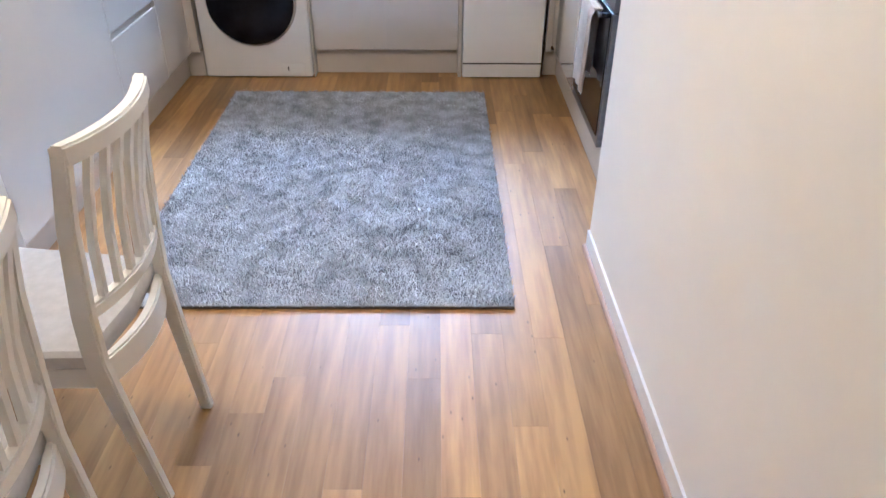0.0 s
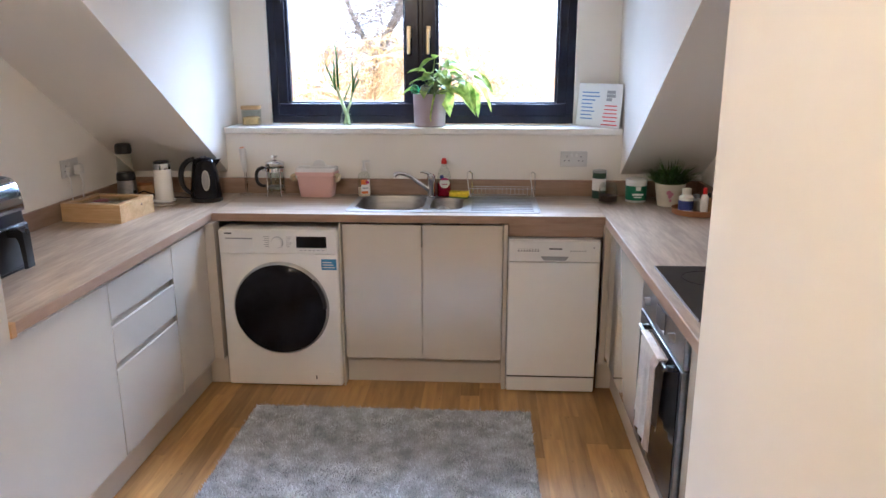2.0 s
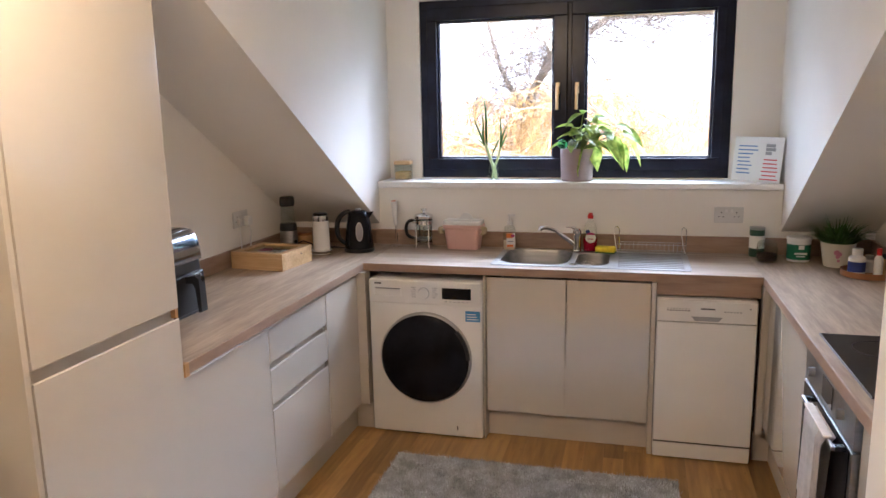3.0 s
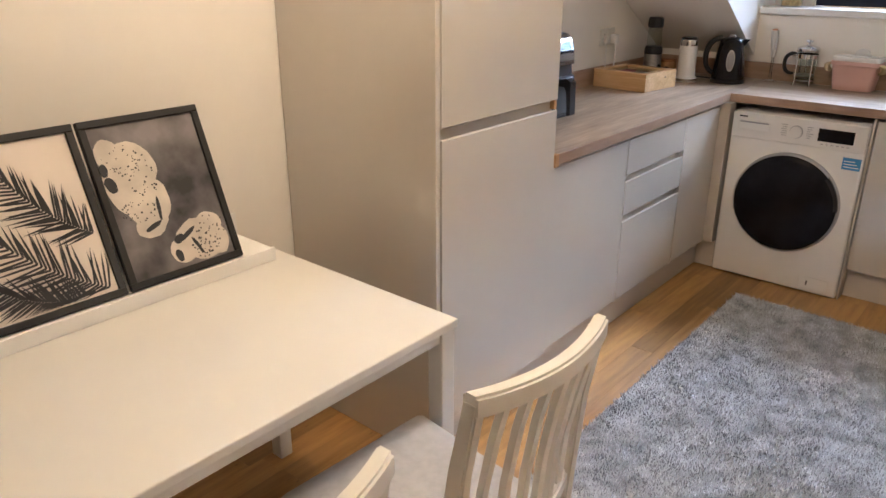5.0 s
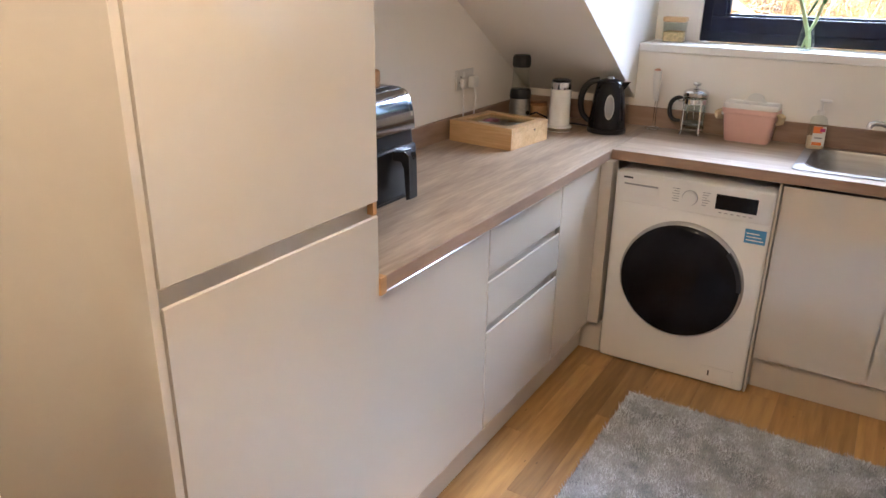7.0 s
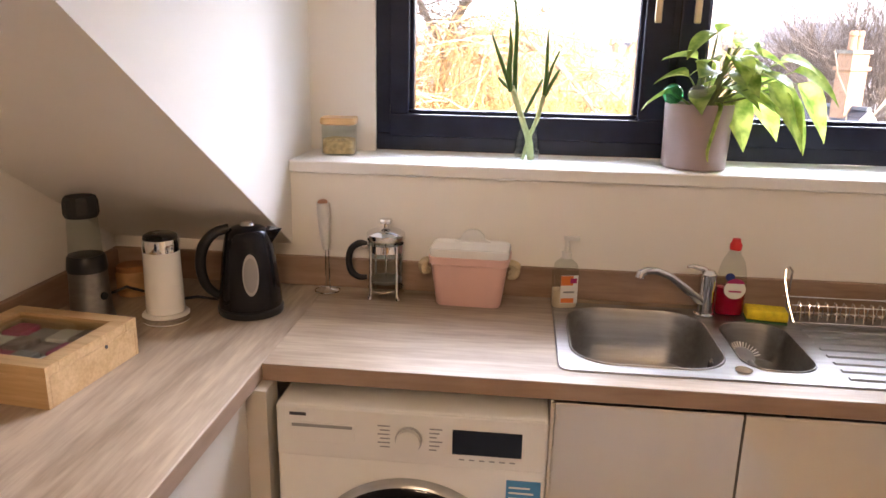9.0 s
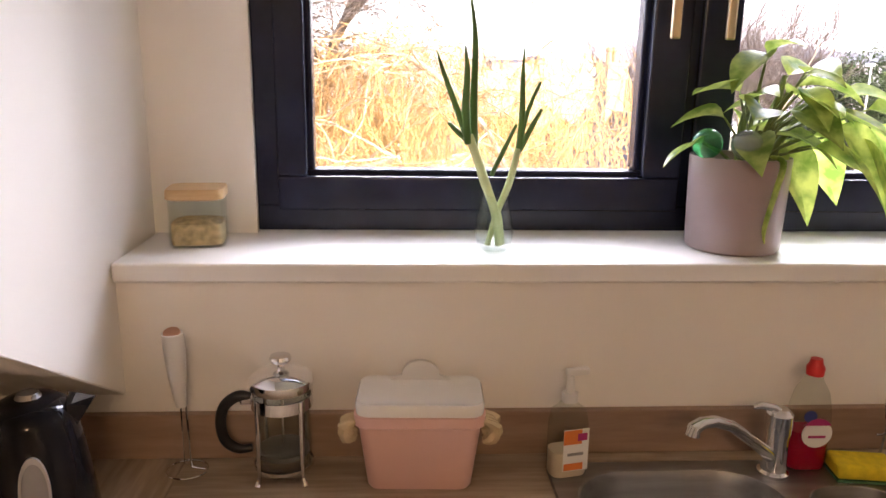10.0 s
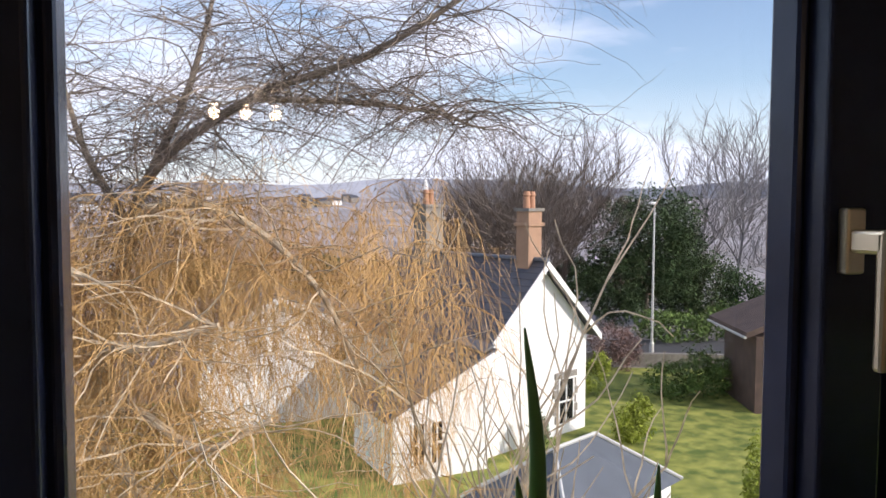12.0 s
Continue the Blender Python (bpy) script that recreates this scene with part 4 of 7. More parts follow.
def chair(m):
    """A slatted dining chair; its back at +x, its seat towards -x."""
    t = thing("dining_chair", "white painted wooden chair with slatted back and pale seat pad", "chair", m, "chairs at the table")
    tp, bow = 0.167, 0.034

    def post(s):
        return [(0.012, s * 0.150, 0.0), (-0.018, s * 0.160, 0.25), (-0.040, s * 0.168, 0.44), (-0.034, s * 0.170, 0.56), (-0.012, s * tp, 0.76), (0.018, s * tp, 0.914)]
    for s in (-1, 1):
        p, bm = post(s), bmesh.new()
        rings = []
        for (x, y, z), wd in zip(p, (0.030, 0.036, 0.046, 0.044, 0.036, 0.030)):
            rings.append([bm.verts.new((x + a * wd / 2, y + b * 0.0125, z)) for a, b in ((-1, -1), (1, -1), (1, 1), (-1, 1))])
        for q, w_ in zip(rings, rings[1:]):
            for i in range(4):
                bm.faces.new((q[i], q[(i + 1) % 4], w_[(i + 1) % 4], w_[i]))
        bm.faces.new(rings[0])
        bm.faces.new(rings[-1][::-1])
        bmesh.ops.bevel(bm, geom=bm.edges[:], offset=0.004, segments=2, affect="EDGES")
        part("back_leg", bm, CHAIR, t)
        bm = boxed(-0.475, -0.440, s * 0.185 - 0.0175, s * 0.185 + 0.0175, 0.0, 0.425, 0.004)
        part("front_leg", bm, CHAIR, t)
        a = prism(bmesh.new(), [(-0.445, s * 0.186 - 0.010), (-0.445, s * 0.186 + 0.010), (-0.055, s * 0.166 + 0.010), (-0.055, s * 0.166 - 0.010)], "z", 0.375, 0.425)
        part("side_rail", a, CHAIR, t)

    def rail(nm, x, half, z0, z1, d, lift=0.0):
        bm, n = bmesh.new(), 14
        rings = []
        for i in range(n + 1):
            f = -1 + 2 * i / n
            xx, yy, up = x + bow * (1 - f * f), half * f, lift * f * f
            rings.append([bm.verts.new((xx + a * d / 2, yy, (z1 if b > 0 else z0) + up)) for a, b in ((-1, -1), (1, -1), (1, 1), (-1, 1))])
        for q, w_ in zip(rings, rings[1:]):
            for i in range(4):
                bm.faces.new((q[i], q[(i + 1) % 4], w_[(i + 1) % 4], w_[i]))
        bm.faces.new(rings[0])
        bm.faces.new(rings[-1][::-1])
        bmesh.ops.bevel(bm, geom=[e for e in bm.edges if abs(e.verts[0].co.y - e.verts[1].co.y) > 1e-4], offset=0.005, segments=2, affect="EDGES")
        part(nm, bm, CHAIR, t, smooth=True)
    rail("top_rail", 0.018, tp + 0.011, 0.884, 0.924, 0.030, 0.004)
    rail("lower_rail", -0.030, 0.160, 0.545, 0.578, 0.028)
    rail("back_rail", -0.042, 0.158, 0.362, 0.436, 0.024)
    part("front_rail", boxed(-0.468, -0.448, -0.167, 0.167, 0.375, 0.425, 0.002), CHAIR, t)
    for i in range(6):
        y = -0.118 + 0.0472 * i
        b0, b1 = bow * (1 - (y / 0.16) ** 2), bow * (1 - (y / 0.187) ** 2)
        bm = bmesh.new()
        pts = [(-0.030 + b0, y, 0.574), (-0.020 + b0, y, 0.70), (0.000 + b1, y * 1.03, 0.82), (0.018 + b1, y * 1.04, 0.890)]
        rings = [[bm.verts.new((x + a * 0.007, yy + b * 0.008, z)) for a, b in ((-1, -1), (1, -1), (1, 1), (-1, 1))] for x, yy, z in pts]
        for q, w_ in zip(rings, rings[1:]):
            for k in range(4):
                bm.faces.new((q[k], q[(k + 1) % 4], w_[(k + 1) % 4], w_[k]))
        bm.faces.new(rings[0])
        bm.faces.new(rings[-1][::-1])
        part("slat", bm, CHAIR, t)
    o = [(-0.485, -0.205), (-0.475, -0.215), (-0.06, -0.180), (-0.045, -0.165), (-0.028, 0.0), (-0.045, 0.165), (-0.06, 0.180), (-0.475, 0.215), (-0.485, 0.205)]
    q = [(x * 0.985 - 0.003, y * 0.97) for x, y in o]
    part("seat_pad", loft(bmesh.new(), [(q, 0.427), (o, 0.434), (o, 0.462), ([(x * 0.97 - 0.007, y * 0.95) for x, y in o], 0.472), ([(x * 0.8 - 0.05, y * 0.75) for x, y in o], 0.477)]), FABRIC, t, "pale grey-beige upholstered seat", True)
    return t


first_chair = chair(pose(-0.152, -1.045, 0, 0, 0, -3))
copy_thing(first_chair, pose(-0.163, -1.574, 0, 0, 0, 1.5))

# ---- sink, tap and what stands round it ----
sink = thing("sink", "stainless steel inset sink with large and small bowl and drainer", "sink", pose(0, 0, TOP))


def shifted(o, x, y):
    return [(a + x, b + y) for a, b in o]


def bowl_outline(w, d, r, cx, cy, k=1.0, n=6):
    return shifted([(a * k, b * k) for a, b in rounded(w, d, r, n)], cx, cy)


bm = bmesh.new()
OUT0 = shifted(rounded(SX1 - SX0, SY1 - SY0, 0.025, 6), (SX0 + SX1) / 2, (SY0 + SY1) / 2)
B1, B2 = (0.350, 0.375, 0.095, 0.028, 2.005), (0.165, 0.300, 0.065, 0.322, 1.985)
for o in (OUT0, bowl_outline(*B1), bowl_outline(*B2)):
    vs = [bm.verts.new((x, y, 0.004)) for x, y in o]
    for i in range(len(vs)):
        bm.edges.new((vs[i], vs[(i + 1) % len(vs)]))
bmesh.ops.triangle_fill(bm, edges=bm.edges[:], use_beauty=True, use_dissolve=False)
rim = [bm.verts.new((x, y, 0.0006)) for x, y in shifted(rounded(SX1 - SX0 + 0.006, SY1 - SY0 + 0.006, 0.028, 6), (SX0 + SX1) / 2, (SY0 + SY1) / 2)]
bm.verts.ensure_lookup_table()
for i in range(len(rim)):
    j = (i + 1) % len(rim)
    bm.faces.new((bm.verts[i], bm.verts[j], rim[j], rim[i]))
part("deck", bm, STEEL, sink)
for b, dp, nm in ((B1, 0.150, "bowl"), (B2, 0.095, "bowl")):
    secs = [(bowl_outline(*b), 0.004), (bowl_outline(*b, k=0.985), -0.004), (bowl_outline(*b, k=0.95), -dp * 0.5), (bowl_outline(*b, k=0.90), -dp * 0.88), (bowl_outline(*b, k=0.80), -dp), (bowl_outline(*b, k=0.15), -dp - 0.004)]
    bo = part(nm, loft(bmesh.new(), secs, bottom=False, top=True), STEEL, sink, "pressed steel bowl", True)
    part("drain", turned([(0.034, -dp - 0.002), (0.034, -dp + 0.002), (0.026, -dp + 0.001), (0.0, -dp - 0.001)], 28, cx=b[3], cy=b[4]), CHROME, bo, smooth=True)
    raised = [(bowl_outline(*b, k=1.035), 0.0042), (bowl_outline(*b, k=1.025), 0.0075), (bowl_outline(*b, k=1.005), 0.0068), (bowl_outline(*b), 0.004)]
    part("rolled_rim", loft(bmesh.new(), raised, bottom=False, top=False), STEEL, bo, smooth=True)
part("overflow", turned([(0.0, 0.0), (0.019, 0.0), (0.019, 0.004), (0.0, 0.005)], 20), CHROME, sink, m=pose(0.192, 1.94, -0.040, 0, -84, 0), smooth=True)
for i in range(4):
    part("overflow_slot", boxed(-0.010, 0.010, -0.0016, 0.0016, 0.0045, 0.0062), INK, sink, m=pose(0.190, 1.931 + 0.006 * i, -0.040, 0, -84, 0))
part("plug_cap", turned([(0.0, 0.004), (0.019, 0.004), (0.019, 0.008), (0.0, 0.009)], 28, cx=0.228, cy=1.825), CHROME, sink, smooth=True)
for i in range(9):
    y = 1.815 + 0.042 * i
    part("drainer_rib", prism(bmesh.new(), [(y - 0.008, 0.0042), (y - 0.004, 0.0078), (y + 0.004, 0.0078), (y + 0.008, 0.0042)], "x", 0.450, 0.765), STEEL, sink)
tap = thing("tap", "chrome single lever kitchen mixer tap on the sink", "tap", pose(0.223, 2.186, TOP + 0.004))
part("body", turned([(0.026, 0), (0.027, 0.006), (0.022, 0.010), (0.021, 0.075), (0.023, 0.085), (0.023, 0.118), (0.014, 0.128), (0.0, 0.130)], 28), CHROME, tap, smooth=True)
part("spout", swept([(-0.012, -0.006, 0.040), (-0.05, -0.025, 0.072), (-0.11, -0.050, 0.120), (-0.15, -0.066, 0.138), (-0.175, -0.076, 0.140), (-0.190, -0.082, 0.134), (-0.192, -0.083, 0.122)], [0.013, 0.011, 0.010, 0.010, 0.0105, 0.012, 0.0125], 14), CHROME, tap, smooth=True)
part("lever", swept([(0.0, 0.0, 0.118), (-0.018, -0.004, 0.132), (-0.045, -0.012, 0.140), (-0.060, -0.016, 0.138)], [0.011, 0.008, 0.007, 0.004], 10), CHROME, tap, smooth=True)


def wire(t, pts, r=0.0018, nm="wire"):
    return part(nm, swept(pts, r, 6), CHROME, t, smooth=True)


rack = thing("dish_rack", "empty chrome wire dish rack on the drainer", "dish rack", pose(0.44, 2.14, TOP + 0.012))
for x in (0.0, 0.345):
    wire(rack, [(x, 0.0, 0.002), (x - 0.01, 0.02, 0.04), (x - 0.02, 0.045, 0.10), (x - 0.018, 0.055, 0.128), (x - 0.006, 0.068, 0.133), (x + 0.006, 0.075, 0.12), (x + 0.008, 0.080, 0.05), (x + 0.008, 0.085, 0.004)], 0.003, "end_loop")
for y, z in ((0.0, 0.002), (0.075, 0.003), (0.012, 0.045), (0.085, 0.045)):
    wire(rack, [(-0.005, y, z), (0.17, y, z), (0.350, y, z)], 0.0022, "rail")
for i in range(15):
    x = 0.015 + 0.0225 * i
    wire(rack, [(x, 0.0, 0.003), (x, 0.004, 0.035), (x, 0.012, 0.052), (x, 0.024, 0.052), (x, 0.034, 0.035), (x, 0.036, 0.004), (x, 0.075, 0.004)], 0.0016)

sponge = thing("sponge", "yellow washing-up sponge with green scourer", "sponge", pose(0.378, 2.172, TOP + 0.0045, 0, 0, -8))
part("foam", boxed(-0.052, 0.052, -0.030, 0.030, 0.006, 0.034, 0.006, 3), YELLOW, sponge, smooth=True)
part("scourer", boxed(-0.051, 0.051, -0.029, 0.029, 0.0, 0.0055, 0.001), SCOUR, sponge)
brush = thing("dish_brush", "grey dish brush lying in the small sink bowl", "brush", pose(0.305, 2.03, TOP - 0.060, 28, 0, 28))
part("handle", swept([(0, 0.0, 0.0), (0.0, -0.06, 0.004), (0, -0.13, 0.002), (0, -0.19, -0.004)], [0.010, 0.008, 0.007, 0.009], 10), GREY_P, brush, smooth=True)
part("head", turned([(0.0, -0.006), (0.026, -0.006), (0.028, 0.004), (0.0, 0.010)], 24), GREY_P, brush, smooth=True, m=pose(0, 0.02, 0))
for i in range(18):
    a = radians(200 / 17 * i - 10)
    part("bristle", swept([(0.024 * math.cos(a), 0.02 + 0.024 * math.sin(a), 0.0), (0.044 * math.cos(a), 0.02 + 0.044 * math.sin(a), 0.006)], 0.0018, 5), WHITE_P, brush)


def bottle_body(sections):
    return loft(bmesh.new(), sections)


soap = thing("soap_dispenser", "clear hand soap pump bottle with orange label, nearly empty", "soap bottle", pose(-0.152, 2.203, TOP, 0, 0, 12))
so = lambda k, kk=None: rounded(0.070 * k, 0.044 * (kk or k), 0.016 * min(k, kk or k), 5)
part("bottle", bottle_body([(so(0.92), 0.0005), (so(1.0), 0.006), (so(1.0), 0.100), (so(0.86), 0.126), (so(0.42, 0.55), 0.138), (so(0.36, 0.5), 0.142)]), CLEAR_P, soap, smooth=True)
part("lotion", bottle_body([(so(0.88), 0.003), (so(0.95), 0.008), (so(0.95), 0.052)]), LOTION, soap, smooth=True)
lb = part("label", boxed(-0.018, 0.030, -0.0238, -0.0225, 0.018, 0.098, 0.0005), PAPER, soap, "white and orange label")
part("label_band", boxed(-0.018, 0.016, -0.0246, -0.0237, 0.070, 0.097), ORANGE, lb)
part("label_band", boxed(-0.016, 0.020, -0.0246, -0.0237, 0.020, 0.033), ORANGE, lb)
part("label_badge", boxed(0.008, 0.026, -0.0252, -0.0245, 0.076, 0.090, 0.0003), MAGENTA, lb)
part("label_text", boxed(-0.010, 0.020, -0.0246, -0.0237, 0.048, 0.053), GREY_P, lb)
part("collar", turned([(0.014, 0.142), (0.014, 0.158), (0.008, 0.160), (0.006, 0.190), (0.0, 0.190)], 20), WHITE_P, soap, smooth=True)
part("pump", boxed(-0.010, 0.034, -0.007, 0.007, 0.190, 0.203, 0.004), WHITE_P, soap, "white pump head")
wash = thing("washing_up_liquid", "clear washing-up bottle with red liquid and red cap", "bottle", pose(0.292, 2.212, TOP + 0.004, 0, 0, 0) @ Matrix.Diagonal((1, 1, 0.95, 1)))
wo = lambda k, kk=None: rounded(0.076 * k, 0.048 * (kk or k), 0.020 * min(k, kk or k), 5)
part("bottle", bottle_body([(wo(0.92), 0.0005), (wo(1.0), 0.006), (wo(1.0), 0.095), (wo(0.94), 0.125), (wo(0.72, 0.85), 0.158), (wo(0.38, 0.55), 0.180), (wo(0.30, 0.45), 0.192)]), CLEAR_P, wash, smooth=True)
part("liquid", bottle_body([(wo(0.88), 0.003), (wo(0.96), 0.008), (wo(0.96), 0.080)]), SOAP_RED, wash, "red washing-up liquid", True)
lb = part("label", prism(bmesh.new(), arc(0.004, 0.080, 0.028, 0, 345, 24), "y", -0.0258, -0.0246), PAPER, wash, "round label")
part("label_band", prism(bmesh.new(), arc(0.004, 0.084, 0.028, 30, 150, 12), "y", -0.0266, -0.0257), MAGENTA, lb)
part("label_badge", prism(bmesh.new(), arc(-0.012, 0.116, 0.012, 0, 340, 16), "y", -0.0262, -0.0246), NAVY, lb)
part("label_text", boxed(-0.012, 0.020, -0.0266, -0.0257, 0.072, 0.077), MAGENTA, lb)
part("cap", turned([(0.015, 0.190), (0.016, 0.205), (0.012, 0.212), (0.010, 0.222), (0.0, 0.223)], 20), RED_P, wash, "red cap", True)

tub = thing("food_waste_caddy", "pink plastic food waste caddy with white lid and liner bag", "caddy", pose(-0.415, 2.208, TOP, 0, 0, -2))
to = lambda k: rounded(0.180 * k, 0.105 * k, 0.020 * k, 5)
part("body", loft(bmesh.new(), [(to(0.96), 0.0005), (to(1.0), 0.006), (to(1.16), 0.118), (to(1.24), 0.122), (to(1.24), 0.140), (to(1.17), 0.141), (to(1.1), 0.10), (to(1.0), 0.03)], top=True), PLAS_PINK, tub, "pink bucket", True)
lid = part("lid", loft(bmesh.new(), [(to(1.20), 0.1415), (to(1.22), 0.156), (to(1.18), 0.163), (to(1.10), 0.160), (to(0.6), 0.158)]), WHITE, tub, "white dished lid", True)
part("lid_tab", prism(bmesh.new(), [(-0.060, 0.158)] + [(x, 0.160 + z) for x, z in [(-0.045, 0.004)] + [(0.034 * math.cos(a), 0.008 + 0.028 * math.sin(a)) for a in np.linspace(math.pi, 0, 14)] + [(0.045, 0.004)]] + [(0.060, 0.158)], "y", 0.050, 0.060), WHITE_P, lid, "rounded white lid tab")
rc = random.Random(12)
for s in (-1, 1):
    for k in range(5):
        a = rc.uniform(-0.02, 0.02)
        part("liner_fold", bent([(s * 0.108, -0.030 + a, 0.128), (s * (0.122 + rc.uniform(0, 0.008)), -0.034 + a, 0.118), (s * (0.120 + rc.uniform(0, 0.008)), -0.030 + a, 0.098), (s * 0.108, -0.028 + a, 0.088 + rc.uniform(0, 0.01))], [0.004, 0.011, 0.012, 0.004], 7, 3), LINER, tub, "crumpled clear liner bag edge", True)

press = thing("french_press", "glass and chrome cafetiere with black handle", "coffee press", pose(-0.655, 2.217, TOP) @ Matrix.Diagonal((1.06, 1.06, 1.11, 1)))
gl = turned([(0.044, 0.010), (0.046, 0.014), (0.046, 0.146), (0.048, 0.150), (0.045, 0.150), (0.0435, 0.144), (0.0435, 0.016), (0.0, 0.014)], 36, close=False)
part("beaker", gl, CLEAR, press, smooth=True)
for a in (45, 135, 225, 315):
    c, s = math.cos(radians(a)), math.sin(radians(a))
    part("frame_strap", swept([(0.054 * c, 0.054 * s, 0.0), (0.052 * c, 0.052 * s, 0.006), (0.049 * c, 0.049 * s, 0.016), (0.049 * c, 0.049 * s, 0.140)], [0.006, 0.0045, 0.0038, 0.0038], 8), CHROME, press, smooth=True)
part("frame_ring", turned([(0.0475, 0.122), (0.0505, 0.122), (0.0505, 0.141), (0.0475, 0.141)], 36, close=False), CHROME, press, smooth=True)
part("base_ring", turned([(0.0475, 0.020), (0.0495, 0.020), (0.0495, 0.026), (0.0475, 0.026)], 36, close=False), CHROME, press, smooth=True)
part("lid", turned([(0.0, 0.151), (0.050, 0.151), (0.0515, 0.154), (0.0515, 0.166), (0.049, 0.169), (0.036, 0.176), (0.016, 0.181), (0.0, 0.182)], 36), CHROME, press, "chrome low domed lid", True)
part("plunger_knob", turned([(0.0, 0.180), (0.006, 0.180), (0.006, 0.190), (0.015, 0.193), (0.018, 0.198), (0.016, 0.203), (0.0, 0.205)], 24), CHROME, press, smooth=True)
part("plunger_rod", swept([(0, 0, 0.05), (0, 0, 0.152)], 0.0025, 8), CHROME, press)
part("filter_disc", turned([(0.0, 0.040), (0.0425, 0.040), (0.0425, 0.048), (0.0, 0.052)], 32), STEEL, press, smooth=True)
part("handle", bent([(-0.049, -0.006, 0.137), (-0.070, -0.009, 0.139), (-0.091, -0.012, 0.124), (-0.098, -0.013, 0.096), (-0.092, -0.012, 0.066), (-0.072, -0.009, 0.050), (-0.050, -0.006, 0.050)], [0.007, 0.009, 0.009, 0.009, 0.009, 0.008, 0.006], 14), BLACK_P, press, "black D-shaped handle", True)
part("handle_clip", boxed(-0.066, -0.046, -0.014, 0.000, 0.126, 0.138, 0.003), CHROME, press)

whisk = thing("milk_whisk", "white handheld milk whisk on a wire stand", "milk whisk", pose(-0.830, 2.232, TOP))
ring = [(0.036 * math.cos(a), 0.033 * math.sin(a), 0.002) for a in np.linspace(0, 6.0, 22)]
wire(whisk, ring, 0.0018, "stand_ring")
wire(whisk, [(0.032, 0.0, 0.002), (0.008, 0.004, 0.004), (0.004, 0.010, 0.020), (0.002, 0.010, 0.150)], 0.0018, "stand_wire")
wire(whisk, [(-0.004, 0.0, 0.012), (-0.004, 0.002, 0.130)], 0.0014, "whisk_wire")
part("body", swept([(-0.002, 0, 0.125), (-0.004, 0, 0.150), (-0.006, 0, 0.190), (-0.007, 0, 0.235), (-0.008, -0.002, 0.262)], [0.009, 0.012, 0.016, 0.0185, 0.018], 20), WHITE_P, whisk, "white plastic body", True)
part("button", turned([(0.0, 0), (0.0145, 0), (0.014, 0.003), (0.0, 0.005)], 20), BRUSHED, whisk, "rose-gold button", True, pose(-0.008, -0.004, 0.2615, 22))

# ---- along the long run ----
kettle = thing("kettle", "black plastic jug kettle with water gauge", "kettle", pose(-0.988, 2.040, TOP, 0, 0, 200) @ Matrix.Diagonal((1, 1, 0.935, 1)))
part("base", turned([(0.084, 0.0), (0.086, 0.006), (0.086, 0.018), (0.080, 0.022), (0.0, 0.022)], 40), BLACK_P, kettle, smooth=True)
part("body", turned([(0.0, 0.0225), (0.082, 0.0225), (0.083, 0.030), (0.076, 0.100), (0.068, 0.170), (0.060, 0.215), (0.054, 0.235), (0.040, 0.246), (0.018, 0.251), (0.0, 0.252)], 40), BLACK_G, kettle, "glossy black jug", True)
part("lid", turned([(0.0, 0.2515), (0.018, 0.2515), (0.014, 0.259), (0.0, 0.260)], 20), SILVER_P, kettle, smooth=True)
part("handle", bent([(0.045, 0, 0.243), (0.082, 0, 0.232), (0.112, 0, 0.195), (0.122, 0, 0.140), (0.112, 0, 0.085), (0.084, 0, 0.052), (0.072, 0, 0.048)], [0.014, 0.014, 0.015, 0.014, 0.013, 0.012, 0.010], 16), BLACK_P, kettle, "black loop handle", True)
bm = bmesh.new()
lo_ = [bm.verts.new(v) for v in ((-0.050, -0.022, 0.185), (-0.050, 0.022, 0.185), (-0.088, 0.0, 0.238), (-0.050, -0.026, 0.240), (-0.050, 0.026, 0.240))]
for f in ((0, 1, 2), (0, 2, 3), (1, 4, 2), (3, 2, 4), (0, 3, 4, 1)):
    bm.faces.new([lo_[i] for i in f])
part("spout", bm, BLACK_G, kettle)
part("gauge", turned([(0.0, 0), (0.020, 0), (0.020, 0.003), (0.014, 0.005), (0.0, 0.005)], 28), GREY_P, kettle, "oval water gauge", True, pose(-0.004, 0.0735, 0.128, -84, 0, 0) @ Matrix.Diagonal((0.85, 2.5, 1.0, 1)))
part("gauge_rim", turned([(0.020, 0), (0.024, 0), (0.024, 0.005), (0.020, 0.005)], 28, close=False), SILVER_P, kettle, smooth=True, m=pose(-0.004, 0.0735, 0.128, -84, 0, 0) @ Matrix.Diagonal((0.85, 2.4, 1.0, 1)))
froth = thing("milk_frother", "white electric milk frother with chrome rim and dark lid", "milk frother", pose(-1.176, 1.940, TOP))
part("base", turned([(0.056, 0.0), (0.058, 0.004), (0.058, 0.020), (0.052, 0.026), (0.0, 0.026)], 36), WHITE_P, froth, smooth=True)
part("base_ring", turned([(0.0585, 0.004), (0.0588, 0.010), (0.0585, 0.017)], 36, close=False), CHROME, froth, smooth=True)
part("body", turned([(0.0, 0.0265), (0.048, 0.0265), (0.047, 0.060), (0.045, 0.185), (0.0, 0.185)], 36), WHITE, froth, smooth=True)
part("rim", turned([(0.0, 0.1852), (0.0455, 0.1852), (0.0455, 0.206), (0.043, 0.216), (0.0, 0.216)], 36), CHROME, froth, "chrome rim", True)
part("lid", turned([(0.0, 0.2162), (0.042, 0.2162), (0.041, 0.224), (0.034, 0.228), (0.0, 0.229)], 36), BLACK_P, froth, "smoked lid", True)
blend = thing("blender", "small blender with steel base and clear cup with black lid", "blender", pose(-1.362, 1.915, TOP))
